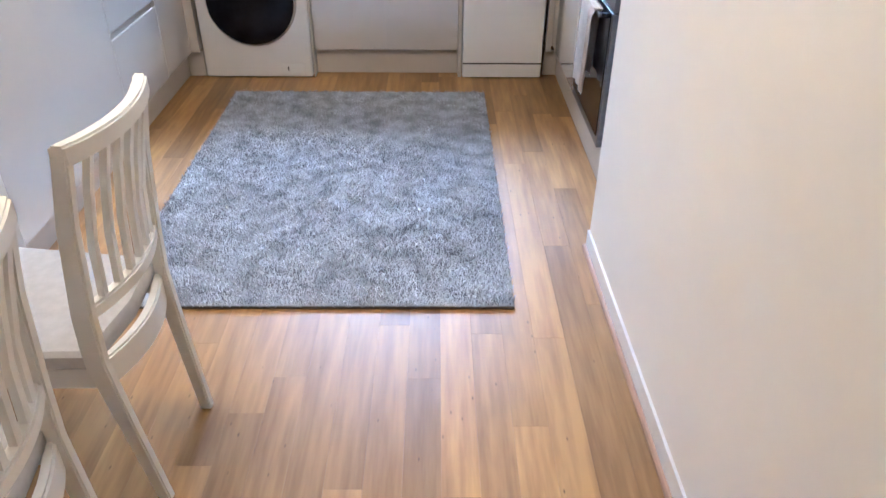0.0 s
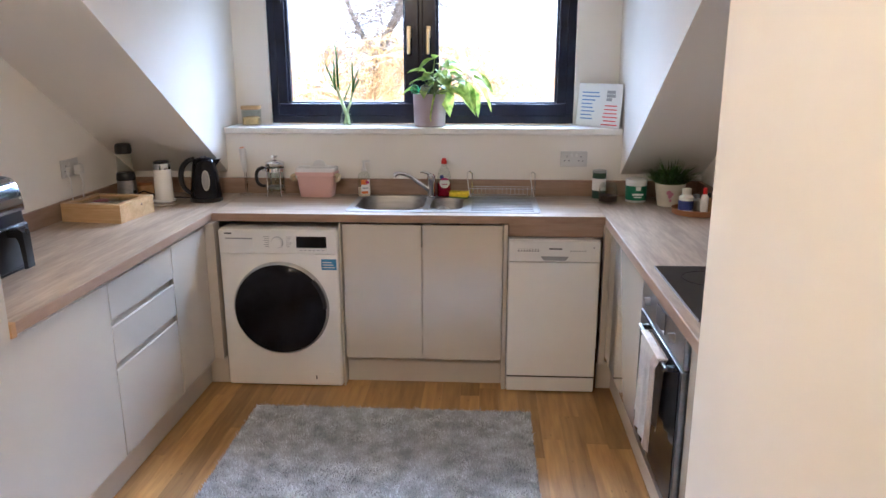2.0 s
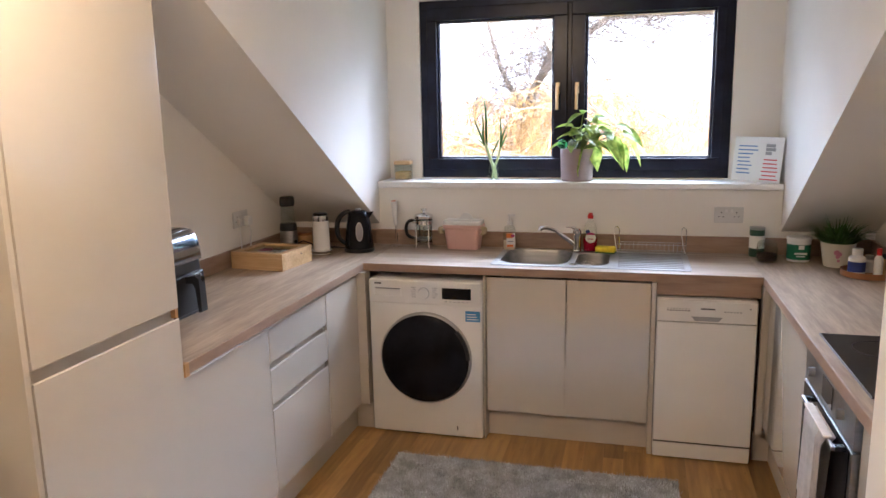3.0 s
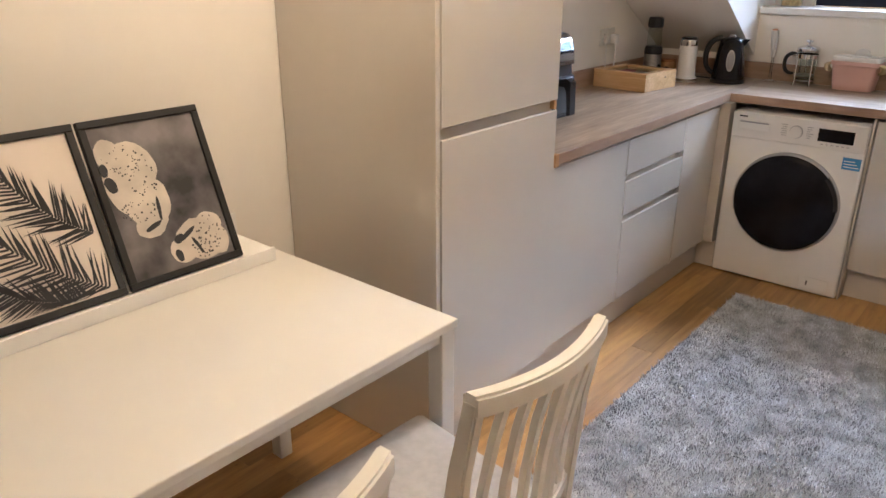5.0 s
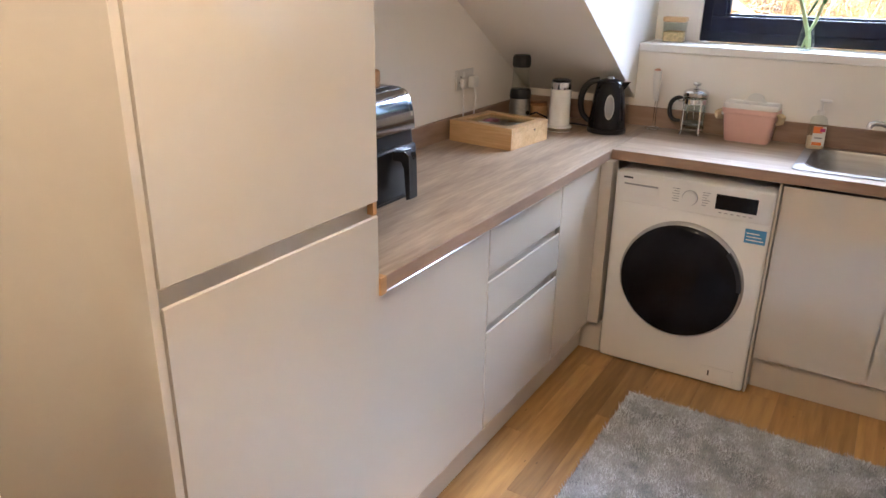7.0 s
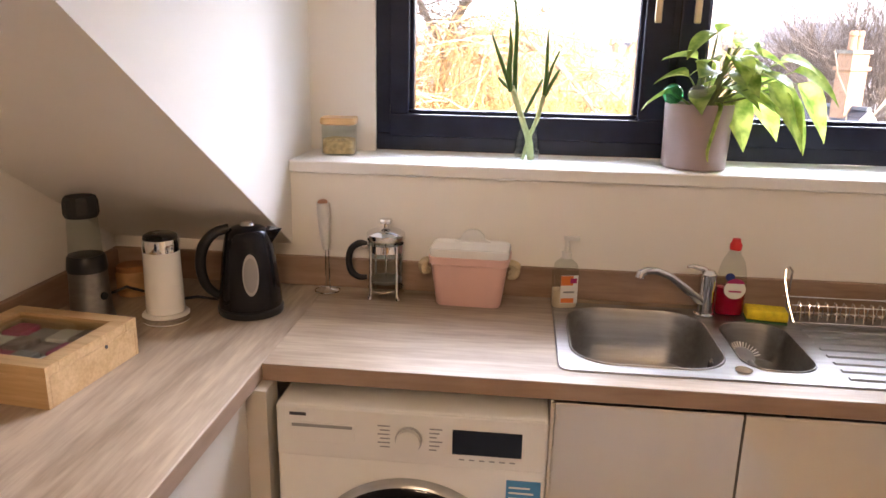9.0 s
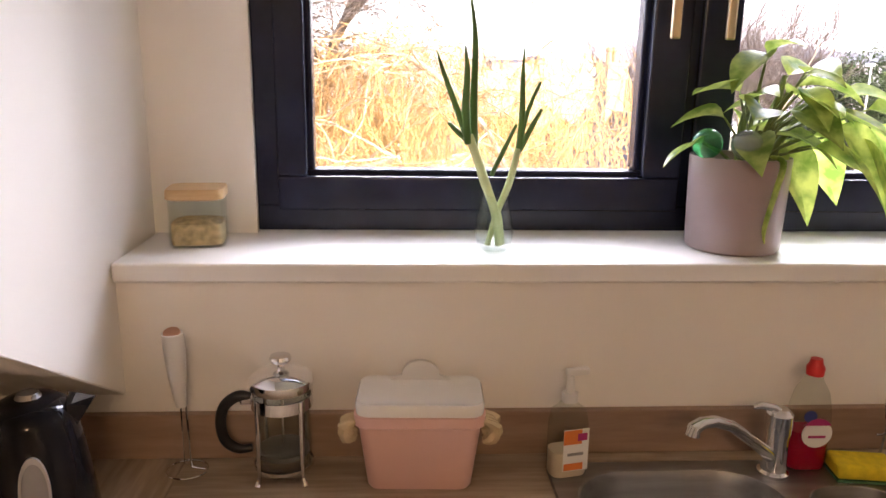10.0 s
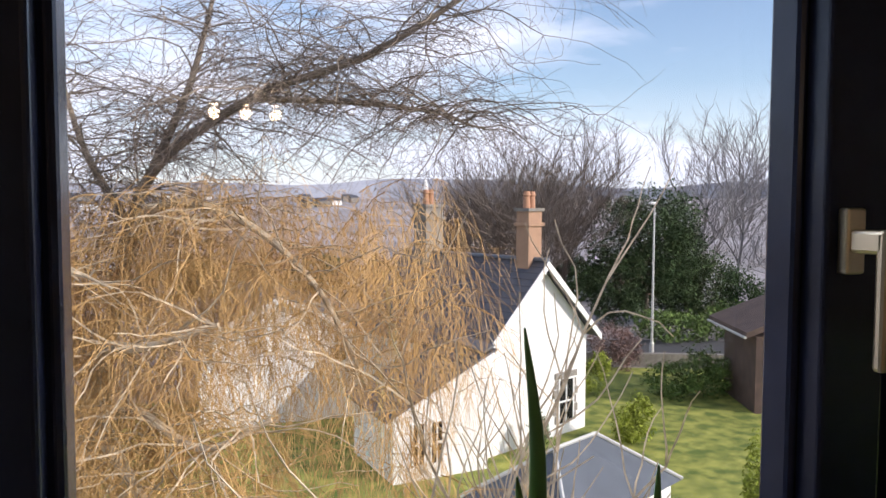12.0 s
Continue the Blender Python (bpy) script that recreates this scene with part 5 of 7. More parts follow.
part("base", turned([(0.056, 0.0), (0.056, 0.008), (0.050, 0.030), (0.046, 0.130), (0.0, 0.130)], 32), STEEL, blend, "brushed steel base", True)
part("button", turned([(0.0, 0), (0.010, 0), (0.009, 0.004), (0.0, 0.004)], 16), BLACK_P, blend, m=pose(0.048, -0.018, 0.070, 0, 80, -20))
part("collar", turned([(0.0, 0.1305), (0.047, 0.1305), (0.049, 0.138), (0.046, 0.166), (0.042, 0.172), (0.0, 0.172)], 32), BLACK_P, blend, smooth=True)
part("cup", turned([(0.041, 0.1725), (0.038, 0.235), (0.036, 0.268), (0.034, 0.268), (0.036, 0.235), (0.039, 0.1735)], 32, close=False), CLEAR, blend, smooth=True)
part("lid", turned([(0.0, 0.268), (0.038, 0.268), (0.042, 0.278), (0.041, 0.308), (0.036, 0.320), (0.0, 0.321)], 10), BLACK_M, blend, "black lid")
pot_b = thing("brown_jar", "small brown lidded jar behind the milk frother", "jar", pose(-1.360, 2.120, TOP))
part("body", turned([(0.0, 0.0005), (0.040, 0.0005), (0.044, 0.006), (0.045, 0.062), (0.040, 0.070), (0.0, 0.070)], 32), CORK, pot_b, "brown glazed body", True)
part("lid", turned([(0.0, 0.0705), (0.042, 0.0705), (0.042, 0.082), (0.038, 0.086), (0.0, 0.087)], 32), TERRA, pot_b, "brown lid", True)
lead = thing("power_lead", "black power lead curled on the worktop", "cable", pose(0, 0, TOP))
part("cable", swept([(-1.45, 2.02, 0.004), (-1.38, 2.00, 0.03), (-1.33, 2.03, 0.05), (-1.29, 2.06, 0.028), (-1.26, 2.03, 0.006), (-1.24, 2.06, 0.004), (-1.17, 2.11, 0.004), (-1.07, 2.09, 0.004)], 0.004, 8), BLACK_P, lead, smooth=True)

tea = thing("tea_box", "bamboo tea box with a clear window lid, filled with packets", "box", pose(-1.470, 1.473, TOP, 0, 0, -6))
bw, bd, bh = 0.305, 0.285, 0.088
for a in ((0, bw, 0, 0.010), (0, bw, bd - 0.010, bd), (0, 0.010, 0.0102, bd - 0.0102), (bw - 0.010, bw, 0.0102, bd - 0.0102)):
    part("side", boxed(a[0], a[1], a[2], a[3], 0.0005, 0.066, 0.001), BAMBOO, tea)
part("bottom", boxed(0.0102, bw - 0.0102, 0.0102, bd - 0.0102, 0.0005, 0.006), BAMBOO, tea)
for a in ((0, bw, 0, 0.038), (0, bw, bd - 0.038, bd), (0, 0.038, 0.0382, bd - 0.0382), (bw - 0.038, bw, 0.0382, bd - 0.0382)):
    part("lid_frame", boxed(a[0], a[1], a[2], a[3], 0.0665, bh, 0.001), BAMBOO, tea)
part("lid_window", boxed(0.0385, bw - 0.0385, 0.0385, bd - 0.0385, 0.078, 0.081), CLEAR_P, tea, "clear lid window")
for i in range(4):
    for j in range(3):
        part("tea_packet", boxed(0.045 + 0.055 * i, 0.094 + 0.055 * i, 0.045 + 0.066 * j, 0.106 + 0.066 * j, 0.007, 0.060 + 0.004 * ((i + j) % 3), 0.003), (TEA, PAPER, MAGENTA, TEA, GREY_P)[(i * 2 + j) % 5], tea)
part("knob", turned([(0.0, 0), (0.004, 0), (0.004, 0.002), (0.0, 0.002)], 10), INK, tea, m=pose(bw, bd * 0.62, 0.060, 0, 90, 0))

fryer = thing("air_fryer", "black air fryer with glossy sloping control panel", "air fryer", pose(-1.150, 0.612, TOP, 0, 0, 90))
fo = lambda w, d, y: shifted(rounded(w, d, 0.035, 6), 0, y)
part("body", loft(bmesh.new(), [(fo(0.235, 0.26, 0.140), 0.0005), (fo(0.25, 0.275, 0.140), 0.010), (fo(0.255, 0.280, 0.140), 0.17), (fo(0.250, 0.272, 0.143), 0.235), (fo(0.247, 0.246, 0.156), 0.322), (fo(0.240, 0.238, 0.158), 0.334)]), BLACK_P, fryer, "black plastic shell", True)
curve = [(0.050 - 0.048 * math.cos(a), 0.215 + 0.118 * math.sin(a)) for a in np.linspace(0, radians(84), 14)]
part("control_panel", prism(bmesh.new(), [(y - 0.004, z) for y, z in curve] + [(y + 0.012, z - 0.006) for y, z in curve[::-1]], "x", -0.110, 0.110), MIRROR_D, fryer, "glossy black curved control panel", True)
# chrome strip added to stand in for the bright reflection along the panel's edge
part("panel_glint_strip", prism(bmesh.new(), [(curve[k][0] - 0.0052, curve[k][1]) for k in range(3, 12)] + [(curve[k][0] + 0.002, curve[k][1]) for k in range(11, 2, -1)], "x", 0.092, 0.104), CHROME, fryer, "chrome strip standing in for a reflected streak", True)
part("top_plate", boxed(-0.098, 0.098, 0.075, 0.255, 0.3345, 0.337, 0.001), BLACK_G, fryer)
bk = part("basket_front", boxed(-0.112, 0.112, -0.010, 0.020, 0.014, 0.172, 0.010, 3), BLACK_P, fryer, "drawer front", True)
part("handle", prism(bmesh.new(), [(-0.010, 0.165), (-0.050, 0.172), (-0.068, 0.160), (-0.072, 0.030), (-0.058, 0.026), (-0.050, 0.120), (-0.040, 0.140), (-0.010, 0.140)], "x", -0.020, 0.020), BLACK_P, bk, "downward curved handle")
part("handle_cap", boxed(-0.019, 0.019, -0.055, -0.015, 0.1725, 0.176, 0.001), CHROME, bk)
jar = thing("candle", "orange candle in a clear glass on the air fryer", "candle", pose(-1.262, 0.560, TOP + 0.337))
part("glass", turned([(0.038, 0.0), (0.040, 0.004), (0.041, 0.095), (0.039, 0.095), (0.037, 0.008), (0.0, 0.007)], 32, close=False), CLEAR, jar, smooth=True)
part("wax", turned([(0.0, 0.009), (0.0365, 0.009), (0.037, 0.060), (0.0, 0.060)], 32), AMBER, jar, "orange wax", True)
cup = thing("wooden_lid", "round wooden candle lid on the air fryer", "lid", pose(-1.275, 0.668, TOP + 0.337))
part("disc", turned([(0.0, 0.0), (0.030, 0.0), (0.031, 0.004), (0.031, 0.044), (0.028, 0.047), (0.0, 0.047)], 32), CORK, cup, smooth=True)


def socket(label, m, w, holes):
    t = thing("wall_socket", label, "socket", m)
    part("plate", boxed(-w / 2, w / 2, -0.010, -0.0005, -0.043, 0.043, 0.004), PLATE, t)
    for x in holes:
        for dx, dz, ww, hh in ((0, 0.012, 0.004, 0.008), (-0.011, -0.010, 0.007, 0.004), (0.011, -0.010, 0.007, 0.004)):
            part("pin_hole", boxed(x + dx - ww / 2, x + dx + ww / 2, -0.0112, -0.0098, dz - hh / 2, dz + hh / 2), INK, t)
        part("rocker", boxed(x * 0.35 - 0.006, x * 0.35 + 0.006, -0.0145, -0.0098, 0.012, 0.030, 0.002), WHITE_P, t)
    return t


socket("brushed steel double wall socket above the worktop", pose(1.006, BACK, 1.116), 0.147, (-0.038, 0.038))
socket("brushed steel wall socket with a white plug in it", pose(LEFT, 1.640, 1.142, 0, 0, 90), 0.147, (-0.038,))
plug = thing("plug", "white plug with a cord hanging to the worktop", "plug", pose(LEFT, 1.677, 1.130))
part("body", boxed(0.0146, 0.046, -0.022, 0.022, -0.024, 0.024, 0.006), WHITE_P, plug, smooth=True)
part("cord", swept([(0.035, 0.0, -0.022), (0.040, 0.006, -0.06), (0.032, 0.010, -0.12), (0.026, 0.016, -0.17), (0.030, 0.03, -0.217)], 0.0035, 8), WHITE_P, plug, smooth=True)
plug = thing("plug", "white plug with a cord hanging to the worktop", "plug", pose(LEFT, 1.604, 1.130))
part("cord", swept([(0.012, 0.0, -0.010), (0.030, -0.010, -0.04), (0.034, -0.018, -0.10), (0.026, -0.004, -0.16), (0.026, 0.015, -0.217)], 0.003, 8), WHITE_P, plug, smooth=True)
part("body", boxed(0.0112, 0.030, -0.012, 0.012, -0.018, 0.018, 0.004), WHITE_P, plug, smooth=True)

# ---- window sill ----
SILL = 1.283
oats = thing("storage_jar", "square glass jar of oats with bamboo lid", "jar", pose(-0.835, 2.425, SILL, 0, 0, 6))
oo = lambda k: rounded(0.100 * k, 0.088 * k, 0.016 * k, 5)
part("glass", loft(bmesh.new(), [(oo(1.0), 0.0005), (oo(1.0), 0.088), (oo(0.95), 0.088), (oo(0.95), 0.004)], bottom=True, top=False), CLEAR, oats, smooth=True)
part("grain", loft(bmesh.new(), [(oo(0.93), 0.0045), (oo(0.93), 0.044), (oo(0.6), 0.049)]), OATS, oats, "pale rolled oats", True)
part("lid", loft(bmesh.new(), [(oo(0.9), 0.0885), (oo(1.06), 0.092), (oo(1.06), 0.106), (oo(1.02), 0.110)]), BAMBOO, oats, "bamboo lid", True)
glass = thing("glass_of_onions", "spring onions regrowing in a small glass of water", "plant", pose(-0.273, 2.378, SILL))
part("glass", turned([(0.0, 0.001), (0.026, 0.001), (0.034, 0.014), (0.0375, 0.034), (0.035, 0.058), (0.029, 0.085), (0.028, 0.106), (0.0265, 0.106), (0.0275, 0.084), (0.0335, 0.057), (0.036, 0.034), (0.0325, 0.016), (0.0, 0.006)], 36, close=False), CLEAR, glass, smooth=True)
part("water", turned([(0.0, 0.0065), (0.0322, 0.0165), (0.0356, 0.034), (0.0345, 0.046), (0.0, 0.046)], 32), WATER, glass, smooth=True)
STALKS = [[(0.010, 0.0, 0.008), (0.000, -0.004, 0.070), (-0.021, 0.0, 0.132), (-0.052, 0.0, 0.215)], [(-0.012, 0.002, 0.008), (0.004, 0.0, 0.070), (0.026, 0.0, 0.130), (0.040, 0.0, 0.192)], [(0.016, 0.010, 0.008), (0.006, 0.008, 0.070), (-0.020, 0.010, 0.125), (-0.046, 0.008, 0.205)]]
for p, r in zip(STALKS, (0.0088, 0.0068, 0.0075)):
    part("stalk", bent(p, [r * 0.85, r * 0.9, r, r * 0.92], 12), ONION_W, glass, "pale onion stalk", True)
for p, r in (([(-0.052, 0, 0.200), (-0.075, -0.004, 0.262), (-0.100, -0.008, 0.325), (-0.113, -0.010, 0.364)], 0.0062), ([(-0.054, -0.004, 0.200), (-0.060, -0.006, 0.260), (-0.058, -0.006, 0.328), (-0.063, -0.006, 0.376)], 0.0078),
             ([(-0.040, 0.008, 0.180), (-0.044, 0.006, 0.270), (-0.044, 0.004, 0.385), (-0.056, 0.0, 0.471)], 0.0076), ([(-0.056, 0.002, 0.206), (-0.072, 0.002, 0.220), (-0.090, 0.002, 0.238)], 0.0052),
             ([(0.040, 0, 0.185), (0.044, -0.002, 0.250), (0.043, -0.003, 0.320), (0.044, -0.003, 0.372)], 0.0062), ([(0.042, 0, 0.190), (0.054, 0.003, 0.255), (0.077, 0.006, 0.312)], 0.0045),
             ([(0.043, 0, 0.188), (0.060, -0.002, 0.226), (0.080, -0.004, 0.264)], 0.0055), ([(-0.010, -0.008, 0.142), (0.010, -0.008, 0.185), (0.034, -0.008, 0.237)], 0.0048)):
    part("leaf", bent(p, [r * 0.9, r] + [r * 0.72] * (len(p) - 3) + [r * 0.62 if r < 0.006 and len(p) < 4 else 0.0007], 10), ONION, glass, "dark green onion leaf", True)

plant = thing("potted_plant", "leafy green house plant in a mauve glazed pot", "potted plant", pose(0.200, 2.402, SILL))
part("pot", turned([(0.0, 0.001), (0.084, 0.001), (0.088, 0.006), (0.093, 0.175), (0.0925, 0.180), (0.089, 0.180), (0.087, 0.160), (0.0, 0.158)], 48), POT, plant, "mauve glazed pot", True)
part("soil", turned([(0.0, 0.159), (0.086, 0.159), (0.07, 0.164), (0.0, 0.166)], 24), SOIL, plant)


def leaf_mesh(bm, base, direction, length, width, droop, roll):
    """A pointed leaf with a folded midrib, bent downwards along its length."""
    d = Vector(direction).normalized()
    side = d.cross(Vector((0, 0, 1)))
    side = (side if side.length > 0.1 else Vector((1, 0, 0))).normalized()
    side = Matrix.Rotation(roll, 3, d) @ side
    up = side.cross(d)
    rows, n = [], 8
    for i in range(n + 1):
        f = i / n
        c = Vector(base) + d * (length * f) - Vector((0, 0, 1)) * droop * length * f * f
        w = width * (math.sin(math.pi * f ** 0.8) ** 0.9 if 0 < f < 1 else 0.02) * 0.5
        wav = 0.02 * length * math.sin(9 * f + roll)
        rows.append([bm.verts.new(c + s * w * side + up * (abs(s) * w * 0.35 + (wav if s else 0))) for s in (-1, -0.5, 0, 0.5, 1)])
    for p, q in zip(rows, rows[1:]):
        for i in range(4):
            bm.faces.new((p[i], p[i + 1], q[i + 1], q[i]))


rl = random.Random(21)
LEAVES = [(-0.02, -0.01, 0.30, -1.0, -0.3, 0.25, 0.13), (0.03, 0.0, 0.37, 0.25, -0.4, 0.35, 0.11), (0.03, 0.0, 0.37, -0.7, -0.5, -0.1, 0.13), (0.06, -0.03, 0.30, 0.3, -0.9, 0.0, 0.14), (0.10, 0.01, 0.31, 0.9, -0.3, 0.25, 0.15),
          (0.20, 0.02, 0.29, 0.8, -0.4, 0.35, 0.15), (0.24, 0.0, 0.27, 1.0, -0.3, -0.15, 0.15), (0.17, -0.02, 0.24, 0.7, -0.5, -0.6, 0.16), (0.22, -0.02, 0.22, 0.5, -0.4, -1.0, 0.15), (0.02, -0.03, 0.27, -0.5, -0.7, 0.1, 0.11),
          (0.07, -0.04, 0.27, 0.4, -0.8, -0.1, 0.13), (0.12, -0.04, 0.26, 0.6, -0.8, 0.1, 0.16), (0.09, 0.03, 0.33, 0.6, 0.4, 0.4, 0.14), (-0.03, 0.02, 0.25, -0.7, 0.3, 0.2, 0.12),
          (0.14, 0.03, 0.22, 0.7, 0.2, -0.5, 0.15), (0.08, 0.0, 0.21, 0.4, -0.6, -0.9, 0.13), (-0.08, -0.02, 0.205, -1.0, -0.2, 0.0, 0.10), (0.0, 0.0, 0.28, 0.2, -0.8, 0.5, 0.12), (0.26, 0.01, 0.24, 0.9, -0.1, -0.8, 0.14),
          (0.05, -0.02, 0.22, 0.8, -0.6, 0.2, 0.14), (0.0, -0.04, 0.21, -0.2, -0.9, 0.2, 0.12), (0.11, -0.05, 0.20, 0.9, -0.5, -0.2, 0.13), (0.03, 0.03, 0.24, 0.1, 0.6, 0.5, 0.12)]
for i in range(12):
    a = rl.uniform(0, 6.28)
    LEAVES.append((0.07 + 0.10 * math.cos(a) * rl.random(), -0.01 + 0.05 * math.sin(a), rl.uniform(0.22, 0.34), math.cos(a), 0.7 * math.sin(a) - 0.2, rl.uniform(-0.3, 0.5), rl.uniform(0.085, 0.125)))
for x, y, z, dx, dy, dz, ln in LEAVES:
    bm = bmesh.new()
    ln *= 0.84
    leaf_mesh(bm, (x, y, z), (dx, dy, dz), ln, ln * rl.uniform(0.66, 0.84), rl.uniform(0.25, 0.75), rl.uniform(-0.5, 0.5))
    part("leaf", bm, LEAF, plant, smooth=True)
    part("leaf_stem", swept([(x * 0.15, y * 0.3, 0.160), (x * 0.5 + rl.uniform(-0.01, 0.01), y * 0.6, 0.16 + (z - 0.16) * 0.6), (x, y, z)], [0.0040, 0.003, 0.0018], 7), STEM, plant, smooth=True)
for pts in ([(0.030, -0.015, 0.160), (0.045, -0.018, 0.240), (0.062, -0.012, 0.330)], [(0.050, 0.0, 0.160), (0.085, -0.004, 0.225), (0.150, -0.006, 0.262)], [(0.010, 0.010, 0.160), (0.004, 0.012, 0.230), (0.020, 0.010, 0.300)]):
    part("main_stem", bent(pts, [0.0075, 0.0065, 0.005], 10), STEM, plant, "thick brown-green stem", True)
part("trailing_shoot", bent([(0.030, -0.060, 0.185), (0.034, -0.098, 0.178), (0.024, -0.104, 0.130), (0.012, -0.101, 0.060), (0.016, -0.100, 0.030)], [0.003, 0.006, 0.0055, 0.0045, 0.001], 8), LEAF, plant, "pale trailing shoot over the rim", True)
ball = thing("glass_ball", "green glass watering ball in the plant pot", "glass ball", pose(0.120, 2.372, SILL + 0.205), "watering balls")
part("ball", turned([(0.0, -0.028)] + [(0.028 * math.cos(a), 0.028 * math.sin(a)) for a in np.linspace(-1.4, 1.4, 14)] + [(0.0, 0.028)], 28), GREEN_GL, ball, smooth=True)
part("stem", swept([(0, 0, -0.026), (0.008, 0.004, -0.060)], 0.005, 10), GREEN_GL, ball)
ball = thing("glass_ball", "clear grey glass watering ball in the plant pot", "glass ball", pose(0.180, 2.338, SILL + 0.206), "watering balls")
part("ball", turned([(0.0, -0.028)] + [(0.028 * math.cos(a), 0.028 * math.sin(a)) for a in np.linspace(-1.4, 1.4, 14)] + [(0.0, 0.028)], 28), GREY_GL, ball, smooth=True)
part("stem", swept([(0, 0, -0.026), (0.004, 0.008, -0.060)], 0.005, 10), GREY_GL, ball)

board = thing("whiteboard", "small whiteboard with handwritten notes leaning in the corner", "whiteboard", pose(1.030, 2.482, SILL + 0.0005, -6, 0, -45))
part("panel", boxed(0, 0.296, 0.0, 0.006, 0, 0.236, 0.002), WHITE, board)
rb = random.Random(4)
for i in range(8):
    part("note_line", boxed(0.028, 0.028 + rb.uniform(0.07, 0.125), -0.0008, -0.0001, 0.040 + 0.0205 * i, 0.0465 + 0.0205 * i), INK_BLUE, board)
for i in range(6):
    w_ = rb.uniform(0.075, 0.115)
    part("note_line", boxed(0.228 - w_ / 2, 0.228 + w_ / 2, -0.0008, -0.0001, 0.012 + 0.0205 * i, 0.0185 + 0.0205 * i), INK_RED, board)
for i in range(3):
    part("note_line", boxed(0.195, 0.195 + rb.uniform(0.03, 0.06), -0.0008, -0.0001, 0.160 + 0.020 * i, 0.143 + 0.020 * i), GREY_P, board)

# ---- along the oven run ----
tin = thing("food_tin", "dark green food canister with a white label", "canister", pose(1.142, 2.225, TOP))
part("body", turned([(0.0, 0.0005), (0.036, 0.0005), (0.037, 0.004), (0.037, 0.140), (0.0, 0.140)], 32), TIN_GREEN, tin, smooth=True)
part("lid", turned([(0.0, 0.1405), (0.038, 0.1405), (0.038, 0.152), (0.035, 0.154), (0.0, 0.154)], 32), GREY_P, tin, smooth=True)
part("label", lathe(bmesh.new(), [(0.0374, 0.045), (0.0374, 0.110)], 32, close=False), PAPER, tin, "white label")
dj = thing("clip_jar", "glass clip-top jar with dark contents", "jar", pose(1.172, 2.090, TOP))
part("glass", turned([(0.0, 0.001), (0.046, 0.001), (0.050, 0.008), (0.050, 0.070), (0.042, 0.082), (0.042, 0.088), (0.040, 0.088), (0.040, 0.081), (0.047, 0.068), (0.047, 0.010), (0.0, 0.006)], 32, close=False), CLEAR, dj, smooth=True)
part("filling", turned([(0.0, 0.0065), (0.0465, 0.011), (0.0465, 0.040), (0.0, 0.042)], 28), DARK_FILL, dj)
part("lid", turned([(0.0, 0.0885), (0.044, 0.0885), (0.044, 0.098), (0.036, 0.104), (0.0, 0.105)], 28), CLEAR_P, dj, smooth=True)
part("clip", swept([(-0.046, -0.012, 0.080), (-0.052, -0.016, 0.060), (-0.048, -0.018, 0.096), (-0.030, -0.034, 0.100)], 0.0018, 6), CHROME, dj)
gt = thing("powder_tub", "white plastic tub with a dark green label", "tub", pose(1.326, 2.137, TOP))
part("body", turned([(0.0, 0.0005), (0.052, 0.0005), (0.054, 0.004), (0.056, 0.105), (0.0, 0.105)], 36), WHITE_P, gt, smooth=True)
lb = part("label", lathe(bmesh.new(), [(0.0548, 0.012), (0.0563, 0.088)], 36, close=False), GREEN_PRINT, gt, "dark green label")
part("label_text", boxed(-0.030, 0.028, -0.0585, -0.0575, 0.040, 0.050), PAPER, lb)
part("label_text", boxed(-0.022, 0.020, -0.0585, -0.0575, 0.028, 0.034), PAPER, lb)
part("label_patch", boxed(-0.012, 0.014, -0.0590, -0.0580, 0.066, 0.086), PAPER, lb)
part("lid", turned([(0.0, 0.1055), (0.058, 0.1055), (0.058, 0.120), (0.055, 0.123), (0.0, 0.123)], 36), WHITE_P, gt, smooth=True)
gp = thing("potted_grass", "bushy green grass plant in a cream pot with pink flower", "potted plant", pose(1.478, 2.030, TOP))
part("pot", turned([(0.0, 0.0005), (0.058, 0.0005), (0.060, 0.004), (0.078, 0.118), (0.075, 0.118), (0.070, 0.100), (0.0, 0.098)], 36), CREAM_POT, gp, "cream pot", True)
for a, b, r_ in ((-0.022, 0.078, 0.013), (-0.008, 0.070, 0.010), (-0.016, 0.058, 0.010), (-0.012, 0.038, 0.007)):
    part("flower_print", turned([(0.0, 0), (r_, 0), (0.0, 0.001)], 12), PINK_PRINT, gp, m=pose(a, -0.0645 - b * 0.10, b, 100, 0, 0) @ Matrix.Translation((0, 0, 0.002)))
rg = np.random.default_rng(3)
vs, fs = [], []
for i in range(620):
    a, k = rg.uniform(0, 2 * math.pi), rg.uniform(0, 1) ** 0.5
    b0 = Vector((0.05 * k * math.cos(a), 0.05 * k * math.sin(a), 0.095))
    ln, out_ = rg.uniform(0.09, 0.18), 0.35 + 0.9 * k
    d = Vector((math.cos(a) * out_, math.sin(a) * out_, 1.0)).normalized()
    s = Vector((-math.sin(a), math.cos(a), 0)) * 0.0028
    c1, c2 = b0 + d * ln * 0.6, b0 + d * ln - Vector((0, 0, 0.25 * ln * k)) + Vector((math.cos(a), math.sin(a), 0)) * 0.02 * k
    n0 = len(vs)
    vs += [b0 - s, b0 + s, c1 + s, c1 - s, c2]
    fs += [(n0, n0 + 1, n0 + 2, n0 + 3), (n0 + 3, n0 + 2, n0 + 4)]
tagged(raw("grass_blades", vs, fs, GRASS_P, gp), "dense thin green blades", kind="stuff")
tray = thing("round_tray", "round brown wooden tray on the worktop", "tray", pose(1.555, 1.818, TOP))
